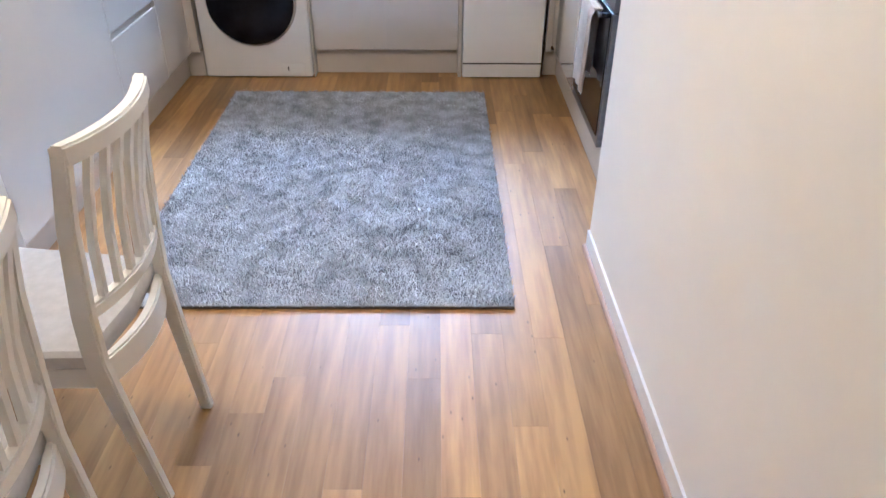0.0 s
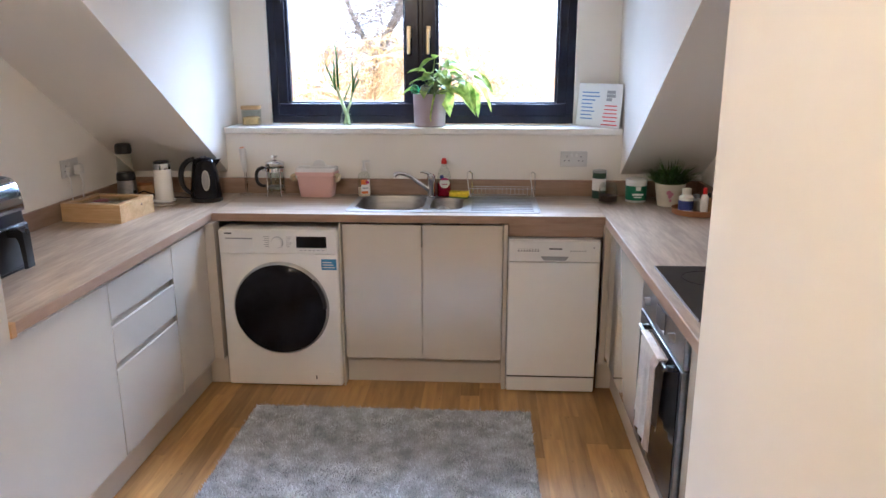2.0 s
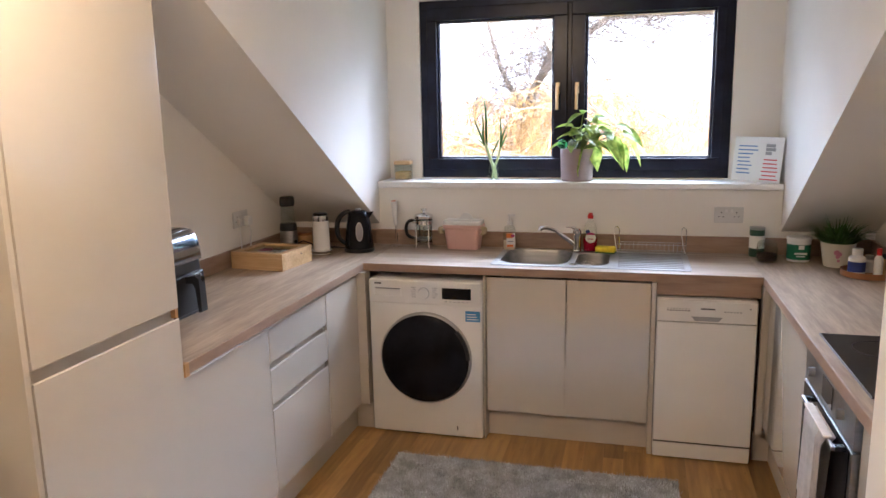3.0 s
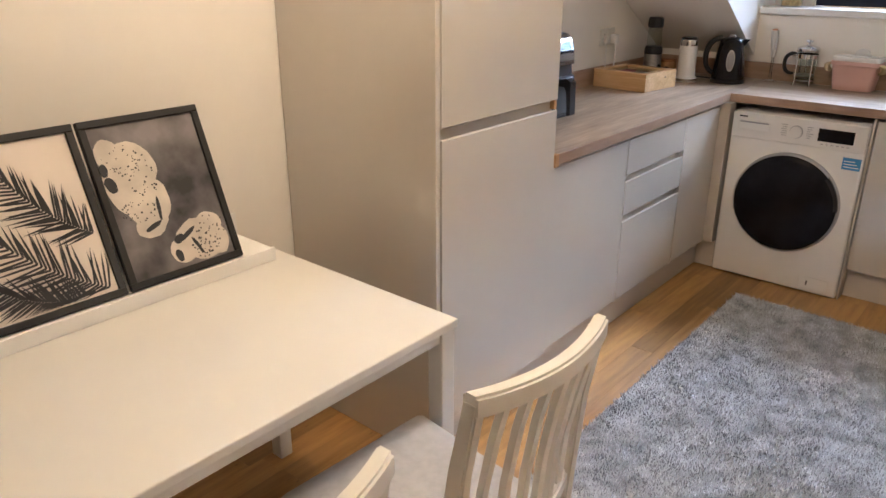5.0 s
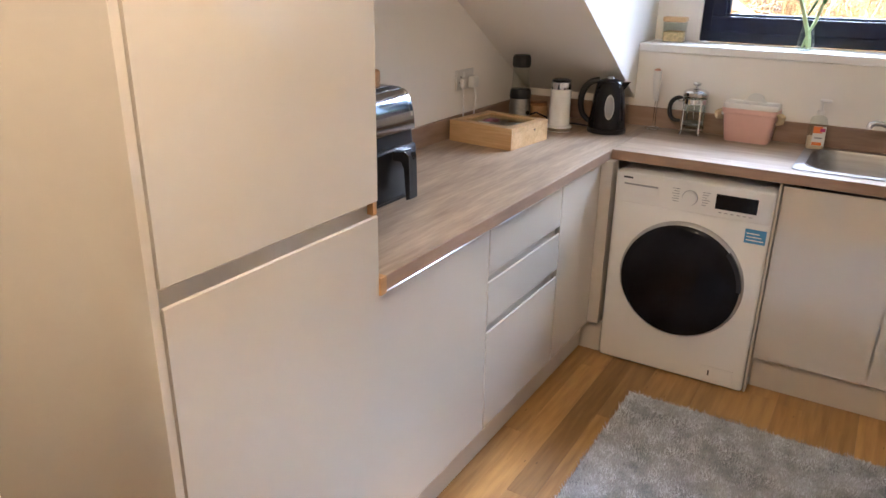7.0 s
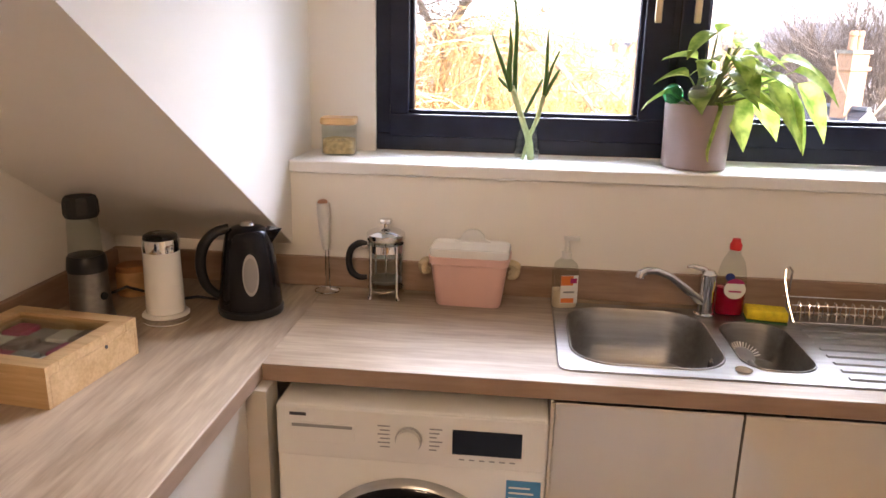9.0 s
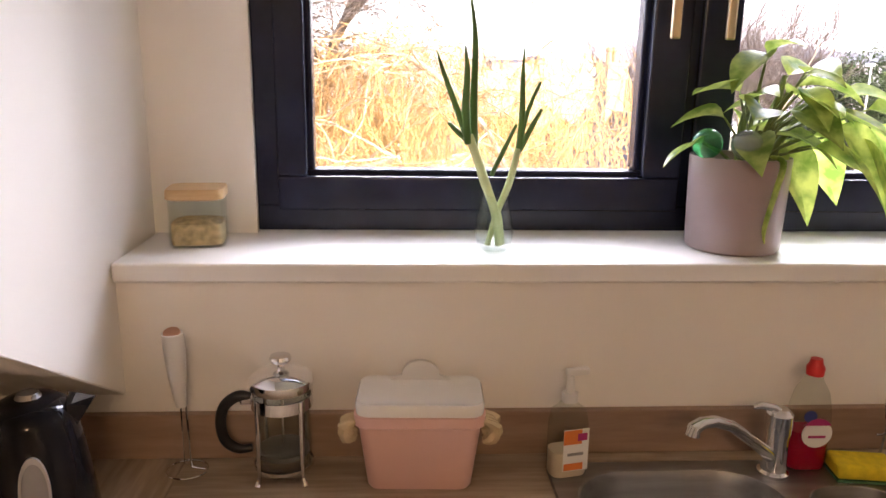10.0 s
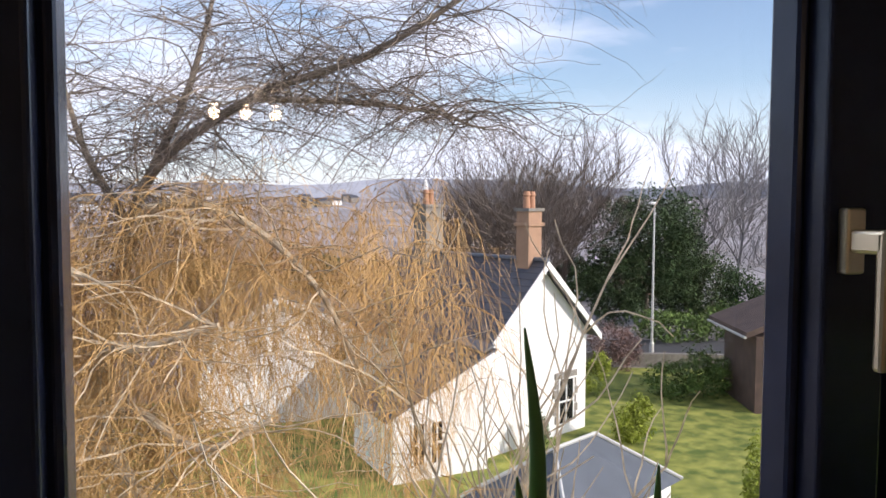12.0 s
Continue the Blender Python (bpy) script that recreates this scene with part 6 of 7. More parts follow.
part("tray", turned([(0.0, 0.001), (0.105, 0.001), (0.110, 0.004), (0.113, 0.030), (0.108, 0.030), (0.105, 0.010), (0.0, 0.009)], 40), TERRA, tray, smooth=True)
for lbl, x, y, r_, h_, bm_, cm_ in (("white pill bottle with blue label on the tray", 1.535, 1.835, 0.036, 0.105, WHITE_P, WHITE_P), ("small white bottle with red cap on the tray", 1.610, 1.790, 0.018, 0.115, PAPER, RED_P), ("small brown bottle on the tray", 1.645, 1.845, 0.020, 0.085, CORK, BLACK_P), ("small white pot on the tray", 1.600, 1.890, 0.028, 0.070, WHITE_P, GREY_P)):
    b = thing("bottle", lbl, "bottle", pose(x - 0.030, y - 0.027, TOP + 0.010), "bottles on the tray")
    part("body", turned([(0.0, 0.0005), (r_ * 0.95, 0.0005), (r_, 0.004), (r_, h_ * 0.72), (r_ * 0.55, h_ * 0.84), (0.0, h_ * 0.85)], 28), bm_, b, smooth=True)
    part("cap", turned([(0.0, h_ * 0.852), (r_ * 0.62, h_ * 0.852), (r_ * 0.6, h_ * 1.12), (0.0, h_ * 1.13)], 24), cm_, b, smooth=True)
    if r_ > 0.03:
        part("label", lathe(bmesh.new(), [(r_ + 0.0005, 0.014), (r_ + 0.0005, 0.060)], 28, close=False), NAVY, b, "blue printed label")

# towel over the oven handle: handle bar at x 1.086, 0.72 high
towel = thing("tea_towel", "cream striped tea towel folded over the oven handle", "towel", pose(1.0800, 0.0, 0.0))


def hang(y0, y1, x, drop, seed, nm, material, top=0.7305):
    bm, nu, nv = bmesh.new(), 18, 16
    g = []
    for j in range(nv + 1):
        z = top - drop * j / nv
        g.append([bm.verts.new((x - 0.004 * math.sin(9 * i / nu * 2 + seed) * (j / nv) - 0.006 * (j / nv) ** 2 + (0.010 if j == 0 else 0), y0 + (y1 - y0) * i / nu + 0.012 * (j / nv) * math.sin(seed + i / nu * 2), z + 0.006 * math.sin(seed * 2 + 5 * i / nu) * (j / nv))) for i in range(nu + 1)])
    for p, q in zip(g, g[1:]):
        for i in range(nu):
            bm.faces.new((p[i], p[i + 1], q[i + 1], q[i]))
    bmesh.ops.solidify(bm, geom=bm.faces[:], thickness=0.004)
    return part(nm, bm, material, towel, smooth=True)


part("top_fold", boxed(-0.0105, 0.0165, 0.388, 0.645, 0.7282, 0.7360, 0.003), TOWEL, towel, smooth=True)
hang(0.392, 0.645, -0.0075, 0.300, 0.6, "front_fold", TOWEL)
hang(0.385, 0.605, -0.0135, 0.335, 2.1, "middle_fold", TOWEL)
hang(0.372, 0.440, -0.0195, 0.320, 3.3, "edge_fold", TOWEL_S)
hang(0.395, 0.640, 0.0160, 0.26, 1.5, "back_fold", TOWEL)

# ---- outdoors: the garden axes run ahead of the window, turned 17.5 degrees to the right ----
GROUND = -7.0
AX, AY, TURN_OUT = -0.50, 1.94, radians(17.5)


def garden(right, ahead, z=GROUND):
    return Vector((AX + ahead * math.sin(TURN_OUT) + right * math.cos(TURN_OUT), AY + ahead * math.cos(TURN_OUT) - right * math.sin(TURN_OUT), z))


def sheet(name, pts, z, material, label, category):
    bm = bmesh.new()
    bm.faces.new([bm.verts.new(garden(a, b, z)) for a, b in pts])
    return structure(name, bm, material, label, category)


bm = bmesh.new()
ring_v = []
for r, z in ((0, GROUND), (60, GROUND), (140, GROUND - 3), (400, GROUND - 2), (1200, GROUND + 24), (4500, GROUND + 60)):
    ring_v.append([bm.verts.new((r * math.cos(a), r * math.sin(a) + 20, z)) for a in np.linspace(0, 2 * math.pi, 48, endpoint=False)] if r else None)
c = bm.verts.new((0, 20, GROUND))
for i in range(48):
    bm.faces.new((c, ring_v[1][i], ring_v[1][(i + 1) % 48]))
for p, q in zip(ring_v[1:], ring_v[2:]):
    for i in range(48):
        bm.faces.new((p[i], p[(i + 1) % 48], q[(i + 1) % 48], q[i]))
structure("ground", bm, HAZED_FIELD, "fields and rough ground falling away to the plain", "ground")
sheet("lawn", [(-14, 4), (14, 4), (20, 22), (19, 39.6), (6, 40.4), (-2, 34), (-16, 32)], GROUND + 0.03, GRASS, "mown green lawn with mossy patches", "lawn")
sheet("road", [(5, 42.0), (34, 41.0), (60, 39), (62, 46), (34, 48.0), (5, 49.0)], GROUND + 0.03, ASPHALT, "grey asphalt road beyond the garden", "road")
for i in range(7):
    sheet("road_marking", [(9 + 6 * i, 42.5 - 0.2 * i), (13 + 6 * i, 42.37 - 0.2 * i), (13 + 6 * i, 42.52 - 0.2 * i), (9 + 6 * i, 42.65 - 0.2 * i)], GROUND + 0.036, WHITE_P, "white dashed road marking", "road marking")


def hills(name, dist, base, heights, a0, a1, material, label):
    bm, prev = bmesh.new(), None
    for i, h_ in enumerate(heights):
        a = a0 + (a1 - a0) * i / (len(heights) - 1)
        x, y = dist * math.sin(a), dist * math.cos(a)
        cur = (bm.verts.new((x, y, base)), bm.verts.new((x, y, base + h_)), bm.verts.new((x * 1.2, y * 1.2, base)))
        if prev:
            bm.faces.new((prev[0], cur[0], cur[1], prev[1]))
            bm.faces.new((prev[1], cur[1], cur[2], prev[2]))
        prev = cur
    structure(name, bm, material, label, "hills")


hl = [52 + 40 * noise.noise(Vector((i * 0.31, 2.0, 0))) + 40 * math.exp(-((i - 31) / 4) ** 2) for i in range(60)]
hills("hill_far", 3600, 50, hl, radians(-60), radians(85), HAZED_HILL, "hills on the horizon, coloured blue-grey for haze")
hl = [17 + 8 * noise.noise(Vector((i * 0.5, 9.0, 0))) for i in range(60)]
hills("hill_near", 1500, 12, hl, radians(-60), radians(85), HAZED_HILL, "low wooded rise in the distance, haze put into its colour")
town = np.random.default_rng(12)
for i in range(30):
    a, d_ = radians(town.uniform(-12, 34)), town.uniform(620, 1050)
    w_, h_ = town.uniform(8, 16), town.uniform(4, 7)
    b = thing("distant_house", "tiny pale house of the distant town", "house", pose(d_ * math.sin(a), d_ * math.cos(a), GROUND - 2.5 + (d_ - 400) * 0.0325, 0, 0, town.uniform(0, 90)), "houses of the distant town")
    part("wall", boxed(-w_ / 2, w_ / 2, -4, 4, 0, h_), STONE if i % 3 else RENDER_W, b)
    part("roof", prism(bmesh.new(), [(-4.4, h_ + 0.02), (4.4, h_ + 0.02), (0, h_ + 3.2)], "x", -w_ / 2 - 0.4, w_ / 2 + 0.4), SLATE, b)
mast = thing("church_tower", "pale slender tower in the distant town", "tower", pose(228, 800, GROUND + 11))
part("tower", turned([(3.2, 0), (3.0, 24), (2.0, 27), (0.2, 33)], 8), RENDER_W, mast)


def window_out(t, w, h, m, bars=1, stone=False):
    """A sash window on a house wall, facing -y."""
    wd = part("window", boxed(-w / 2, w / 2, -0.03, 0.05, 0, h), BLACK_G, t, "dark sash window", m=m)
    b = 0.06
    for a in ((-w / 2, w / 2, -b, 0), (-w / 2, w / 2, h, h + b), (-w / 2, -w / 2 + b, 0.0, h), (w / 2 - b, w / 2, 0.0, h), (-w / 2, w / 2, h / 2 - 0.03, h / 2 + 0.03)):
        part("frame", boxed(a[0], a[1], -0.07, -0.031, a[2], a[3]), RENDER_W, wd)
    for k in range(bars):
        x = -w / 2 + w * (k + 1) / (bars + 1)
        part("glazing_bar", boxed(x - 0.025, x + 0.025, -0.065, -0.031, 0, h), RENDER_W, wd)
    if stone:
        for k in range(5):
            for s in (-1, 1):
                e = 0.16 + 0.10 * (k % 2)
                part("quoin", boxed(min(s * w / 2, s * (w / 2 + e)), max(s * w / 2, s * (w / 2 + e)), -0.045, 0.0, h * k / 5 + 0.02, h * (k + 1) / 5 - 0.02), STONE, wd)
        part("lintel", boxed(-w / 2 - 0.2, w / 2 + 0.2, -0.05, 0.0, h + 0.07, h + 0.30), STONE, wd)
    return wd


def cottage(label, m, width, length, eave, ridge, over=0.3):
    """Gable front at y = 0 facing -y, the ridge running back along +y."""
    t = thing("house", label, "house", m)
    hw = width / 2
    part("wall", prism(bmesh.new(), [(-hw, 0), (hw, 0), (hw, eave), (0, ridge), (-hw, eave)], "y", 0, length), RENDER_W, t, "white rendered walls")
    sl = (ridge - eave) / hw
    for s in (-1, 1):
        e = hw + over
        pts = [(0, ridge + 0.03), (s * e, ridge + 0.03 - sl * e), (s * e, ridge + 0.15 - sl * e), (0, ridge + 0.17)]
        rf = part("roof", prism(bmesh.new(), pts, "y", -over, length + over), SLATE, t, "dark slate roof slope")
        for k in range(14):
            f0, f1 = k / 14, (k + 1.15) / 14
            q = [(s * e * f0, ridge + 0.175 - sl * e * f0), (s * e * f1, ridge + 0.195 - sl * e * f1), (s * e * f1, ridge + 0.165 - sl * e * f1), (s * e * f0, ridge + 0.165 - sl * e * f0)]
            part("slate_course", prism(bmesh.new(), q, "y", -over, length + over), SLATE, rf)
        part("bargeboard", prism(bmesh.new(), [(0, ridge + 0.16), (s * (e + 0.03), ridge + 0.16 - sl * e), (s * (e + 0.03), ridge - 0.10 - sl * e), (0, ridge - 0.12)], "y", -over - 0.05, -over - 0.005), RENDER_W, t, "white bargeboard")
    part("ridge_tile", prism(bmesh.new(), arc(0, ridge + 0.15, 0.13, 0, 180, 8), "y", -over, length + over), LEAD, t)
    return t


def chimney(t, x, y, z0, z1, material, w=0.75, d=0.55):
    c = part("chimney", boxed(x - w / 2, x + w / 2, y - d / 2, y + d / 2, z0, z1), material, t, "brick chimney stack")
    part("chimney_cap", boxed(x - w / 2 - 0.08, x + w / 2 + 0.08, y - d / 2 - 0.08, y + d / 2 + 0.08, z1 - 0.55, z1 - 0.42), material, c)
    part("chimney_cap", boxed(x - w / 2 - 0.07, x + w / 2 + 0.07, y - d / 2 - 0.07, y + d / 2 + 0.07, z1 + 0.002, z1 + 0.12), STONE, c)
    for k in (-0.15, 0.13):
        part("chimney_pot", turned([(0.14, z1 + 0.12), (0.12, z1 + 0.55), (0.15, z1 + 0.60), (0.11, z1 + 0.75)], 14, cx=x + k, cy=y), CLAYPOT, c)


# main cottage: gable turned to the right of the window's outlook
g = garden(3.52, 27.16)
house = cottage("white rendered cottage with slate roof and brick chimneys", pose(g.x, g.y, GROUND, 0, 0, 24.9), 5.77, 7.4, 4.05, 6.72, 0.40)
window_out(house, 0.95, 1.70, pose(1.60, -0.001, 0.48), 1, True)
chimney(house, 0.0, 0.55, 6.3, 8.70, BRICK, 0.74, 0.6)
chimney(house, 0.0, 6.3, 6.3, 8.85, STONE, 0.98, 0.8)
# lower wing with the gable towards the window
g = garden(-0.09, 23.55)
wing = thing("house_wing", "low white lean-to wing with a slate roof", "house", pose(g.x, g.y, GROUND, 0, 0, 9.5))
part("wall", prism(bmesh.new(), [(-1.73, 0), (1.73, 0), (1.73, 3.92), (-1.73, 2.20)], "y", 0, 3.6), RENDER_W, wing, "white rendered walls")
for k in range(12):
    f0, f1 = -2.05 + 0.33 * k, -2.05 + 0.33 * (k + 1.15)
    part("slate_course", prism(bmesh.new(), [(f0, 2.24 + 0.497 * (f0 + 1.73)), (f1, 2.24 + 0.497 * (f1 + 1.73) - 0.03), (f1, 2.32 + 0.497 * (f1 + 1.73) - 0.03), (f0, 2.34 + 0.497 * (f0 + 1.73))], "y", -0.2, 3.8), SLATE, wing)
part("bargeboard", prism(bmesh.new(), [(-2.05, 1.92), (1.8, 3.84), (1.8, 4.02), (-2.05, 2.10)], "y", -0.26, -0.21), RENDER_W, wing, "white bargeboard")
part("flashing", prism(bmesh.new(), [(1.45, 4.02), (1.85, 4.20), (1.85, 4.26), (1.45, 4.08)], "y", -0.18, 3.8), LEAD, wing, "pale lead flashing strip")
window_out(wing, 0.50, 1.35, pose(-0.86, -0.001, 0.55), 1)
window_out(wing, 0.50, 1.35, pose(-0.20, -0.001, 0.55), 1)
g = garden(-6.6, 29.5)
wing2 = cottage("white gabled house wing behind the willow", pose(g.x, g.y, GROUND, 0, 0, 2), 6.4, 8.0, 3.55, 5.15)
window_out(wing2, 0.6, 1.1, pose(2.35, -0.001, 2.45), 1)
# outbuilding with a hipped roof, below the window
g = garden(3.15, 17.4)
shed = thing("outbuilding", "low garden outbuilding with a grey hipped roof", "shed", pose(g.x, g.y, GROUND, 0, 0, 27.5))
part("wall", boxed(-2.2, 2.2, -1.35, 1.35, 0, 2.05), RENDER_W, shed)
bm = bmesh.new()
v = [bm.verts.new(q) for q in ((-2.4, -1.55, 2.06), (2.4, -1.55, 2.06), (2.4, 1.55, 2.06), (-2.4, 1.55, 2.06), (-0.85, 0, 3.20), (0.85, 0, 3.20))]
for f in ((0, 1, 5, 4), (1, 2, 5), (2, 3, 4, 5), (3, 0, 4), (3, 2, 1, 0)):
    bm.faces.new([v[i] for i in f])
part("roof", bm, LEAD, shed, "grey hipped roof")
for a, b in ((4, 5), (4, 0), (5, 1), (5, 2), (4, 3)):
    q = ((-2.4, -1.55, 2.06), (2.4, -1.55, 2.06), (2.4, 1.55, 2.06), (-2.4, 1.55, 2.06), (-0.85, 0, 3.20), (0.85, 0, 3.20))
    part("ridge_roll", swept([Vector(q[a]) + Vector((0, 0, 0.03)), Vector(q[b]) + Vector((0, 0, 0.03))], 0.05, 6), POLE, shed)
g = garden(15.4, 33.0)
hut = thing("garden_hut", "brown timber hut with a shallow dark roof", "shed", pose(g.x, g.y, GROUND, 0, 0, -20))
part("wall", boxed(-2.0, 2.4, -2.0, 2.0, 0, 3.35), HUT_W, hut)
part("roof", prism(bmesh.new(), [(-2.6, 3.37), (-2.6, 3.62), (0.2, 4.75), (3.0, 3.62), (3.0, 3.37), (0.2, 4.50)], "y", -2.5, 2.5), HUT_W, hut, "dark shallow roof")
part("gutter", swept([(-2.65, -2.5, 3.40), (-2.65, 2.5, 3.40)], 0.06, 8), POLE, hut)
g = garden(11.69, 41.05)
street = thing("street_lamp", "tall slim street lamp beside the road", "street lamp", pose(g.x, g.y, GROUND))
part("base", turned([(0.13, 0), (0.13, 1.2), (0.08, 1.3)], 16), POLE, street)
part("pole", turned([(0.075, 1.3), (0.06, 5.0), (0.045, 9.05)], 14), POLE, street, smooth=True)
part("head", boxed(-0.30, 0.14, -0.12, 0.12, 9.05, 9.19, 0.05), WHITE_P, street, smooth=True)
g0, g1 = garden(6.0, 41.0), garden(21, 39.9)
wallg = thing("garden_wall", "low dark stone garden wall along the road", "wall", kind="structure")
bm = bmesh.new()
dv = (g1 - g0).normalized()
nv_ = Vector((-dv.y, dv.x, 0)) * 0.18
a = [g0 - nv_, g1 - nv_, g1 + nv_, g0 + nv_]
lo_, hi_ = [bm.verts.new(p) for p in a], [bm.verts.new(p + Vector((0, 0, 0.75))) for p in a]
bm.faces.new(hi_)
for i in range(4):
    bm.faces.new((lo_[i], lo_[(i + 1) % 4], hi_[(i + 1) % 4], hi_[i]))
part("wall", bm, STONE, wallg)


# ---- trees ----
class Twigs:
    """Gathers tapering three-sided tubes into one mesh."""
    def __init__(self):
        self.v, self.f = [], []

    def add(self, pts, r0, r1):
        n = len(pts)
        for i, p in enumerate(pts):
            d = (pts[min(i + 1, n - 1)] - pts[max(i - 1, 0)]).normalized()
            s = d.orthogonal().normalized()
            u = d.cross(s)
            r = r0 + (r1 - r0) * i / (n - 1)
            b = len(self.v)
            self.v += [p + r * s, p + r * (-0.5 * s + 0.87 * u), p + r * (-0.5 * s - 0.87 * u)]
            if i:
                a = b - 3
                self.f += [(a, a + 1, b + 1, b), (a + 1, a + 2, b + 2, b + 1), (a + 2, a, b, b + 2)]

    def make(self, name, material, parent, label):
        return tagged(raw(name, self.v, self.f, material, parent, label), kind="stuff")


def limb(points, n=6):
    """A smooth line through points."""
    pts, out = [Vector(p) for p in points], []
    ext = [2 * pts[0] - pts[1]] + pts + [2 * pts[-1] - pts[-2]]
    for p0, p1, p2, p3 in zip(ext, ext[1:], ext[2:], ext[3:]):
        for k in range(n):
            t_ = k / n
            out.append(0.5 * ((2 * p1) + (p2 - p0) * t_ + (2 * p0 - 5 * p1 + 4 * p2 - p3) * t_ ** 2 + (3 * p1 - p0 - 3 * p2 + p3) * t_ ** 3))
    return out + [pts[-1]]


def wander(rg_, p, d, length, n, jitter, sag):
    pts = [Vector(p)]
    d = Vector(d).normalized()
    for i in range(n):
        d = (d + Vector((rg_.gauss(0, jitter), rg_.gauss(0, jitter), rg_.gauss(0, jitter) - sag))).normalized()
        pts.append(pts[-1] + d * (length / n))
    return pts


def W(right, up, ahead):
    return garden(right, ahead, up + 0.28)


# the willow: trunk, boughs, branches and hanging golden twigs
tw = random.Random(17)
willow = thing("willow_tree", "old weeping willow with bare golden hanging twigs", "tree", pose(0, 0, 0))
DW = 10.5
trunk = limb([W(-6.0, GROUND - 0.35, DW), W(-5.7, -4.6, DW), W(-5.35, -2.4, DW), W(-5.05, -1.3, DW)])
part("trunk", swept(trunk, [0.40 - 0.14 * i / len(trunk) for i in range(len(trunk))], 12), BARK_G, willow, "thick pale trunk", True)
boughs = [
    ([W(-5.05, -1.3, DW), W(-4.7, 0.4, DW), W(-4.1, 2.0, DW - 0.3), W(-2.6, 3.0, DW - 0.6), W(-0.9, 3.6, DW - 0.8), W(0.9, 4.7, DW - 1.0)], 0.11, 1),
    ([W(-4.1, 2.0, DW - 0.3), W(-3.6, 3.4, DW), W(-3.2, 5.2, DW + 0.2)], 0.07, 1),
    ([W(-4.5, 1.2, DW), W(-5.4, 2.5, DW + 0.4), W(-6.0, 4.4, DW + 0.6)], 0.07, 1),
    ([W(-2.6, 3.0, DW - 0.6), W(-1.2, 3.0, DW - 0.2), W(-0.2, 2.9, DW), W(0.4, 2.7, DW)], 0.05, 1),
    ([W(-4.7, 0.4, DW), W(-4.0, 1.5, DW - 0.6), W(-2.8, 1.45, DW - 1.0), W(-1.7, 0.6, DW - 1.2), W(-1.0, -0.7, DW - 1.3)], 0.085, 0),
    ([W(-5.05, -1.3, DW), W(-4.4, -0.3, DW - 1.2), W(-3.5, -0.1, DW - 2.0), W(-2.6, 0.2, DW - 2.2)], 0.11, 0),
    ([W(-5.2, -1.7, DW), W(-4.3, -1.45, DW - 1.4), W(-3.6, -1.9, DW - 2.0), W(-3.1, -2.7, DW - 2.2)], 0.12, 0),
    ([W(-5.2, -1.8, DW), W(-4.0, -1.0, DW - 1.4), W(-2.9, -1.3, DW - 2.0), W(-2.0, -0.9, DW - 2.2)], 0.09, 0),
    ([W(-5.3, -2.2, DW), W(-4.5, -2.4, DW - 0.5), W(-3.9, -2.9, DW - 0.8)], 0.07, 0),
    ([W(-4.9, -0.6, DW), W(-5.4, 0.4, DW - 0.8), W(-5.0, 0.9, DW - 1.5), W(-3.9, 0.6, DW - 2.0)], 0.06, 0),
]
thin_g, thin_d, mid, pale = Twigs(), Twigs(), Twigs(), Twigs()
for pts, r0, up in boughs:
    ln = limb(pts)
    part("bough", swept(ln, [max(0.02, r0 * (1 - 0.75 * i / len(ln))) for i in range(len(ln))], 9), BARK_G if not up else BARK, willow, smooth=True)
    for i in range(2, len(ln)):
        for k in range(4 if up else 3):
            p = ln[i].lerp(ln[i - 1], tw.random())
            a = tw.uniform(0, 2 * math.pi)
            d = Vector((math.cos(a), math.sin(a), tw.uniform(-0.1, 0.9) if up else tw.uniform(-0.5, 0.5)))
            br = wander(tw, p, d, tw.uniform(0.8, 2.4), 8, 0.22, 0.08 if up else 0.05)
            (mid if up else pale).add(br, 0.015, 0.005)
            for q in br[2:]:
                for _ in range(2):
                    a2 = tw.uniform(0, 2 * math.pi)
                    if up and q.z > 2.0:
                        thin_d.add(wander(tw, q, (math.cos(a2), math.sin(a2), tw.uniform(-0.5, 0.8)), tw.uniform(0.5, 1.6), 7, 0.22, 0.12), 0.0045, 0.0020)
                    else:
                        thin_g.add(wander(tw, q, (math.cos(a2), math.sin(a2), tw.uniform(-0.7, 0.5)), tw.uniform(0.5, 1.7), 7, 0.13, 0.28), 0.0042, 0.0020)
for i in range(520):
    # the curtain: sprays that arch over and hang in the lower crown, thinner towards the ground
    up_ = tw.uniform(-2.6, 2.0)
    p = W(tw.uniform(-6.2, 0.2), up_, DW + tw.uniform(-1.6, 1.8))
    if up_ < -0.6 and tw.random() < 0.62:
        continue
    a2 = tw.uniform(0, 2 * math.pi)
    st = wander(tw, p, (math.cos(a2), math.sin(a2), tw.uniform(-0.1, 0.7)), tw.uniform(0.6, 1.7), 7, 0.18, 0.14)
    (pale if i % 6 == 0 else thin_g).add(st, 0.0085, 0.0035)
    for q in st[1:]:
        for _ in range(2):
            a2 = tw.uniform(0, 2 * math.pi)
            thin_g.add(wander(tw, q, (0.5 * math.cos(a2), 0.5 * math.sin(a2), tw.uniform(-1.0, 0.0)), tw.uniform(0.5, 1.6), 6, 0.09, 0.32), 0.0040, 0.0020)
pale.make("pale_branches", BARK_G, willow, "pale bare side branches")
mid.make("branches", BARK, willow, "thin bare branches")
thin_g.make("hanging_twigs", TWIG_G, willow, "dense golden hanging twigs")
thin_d.make("upper_twigs", TWIG_D, willow, "fine dark upper twigs")


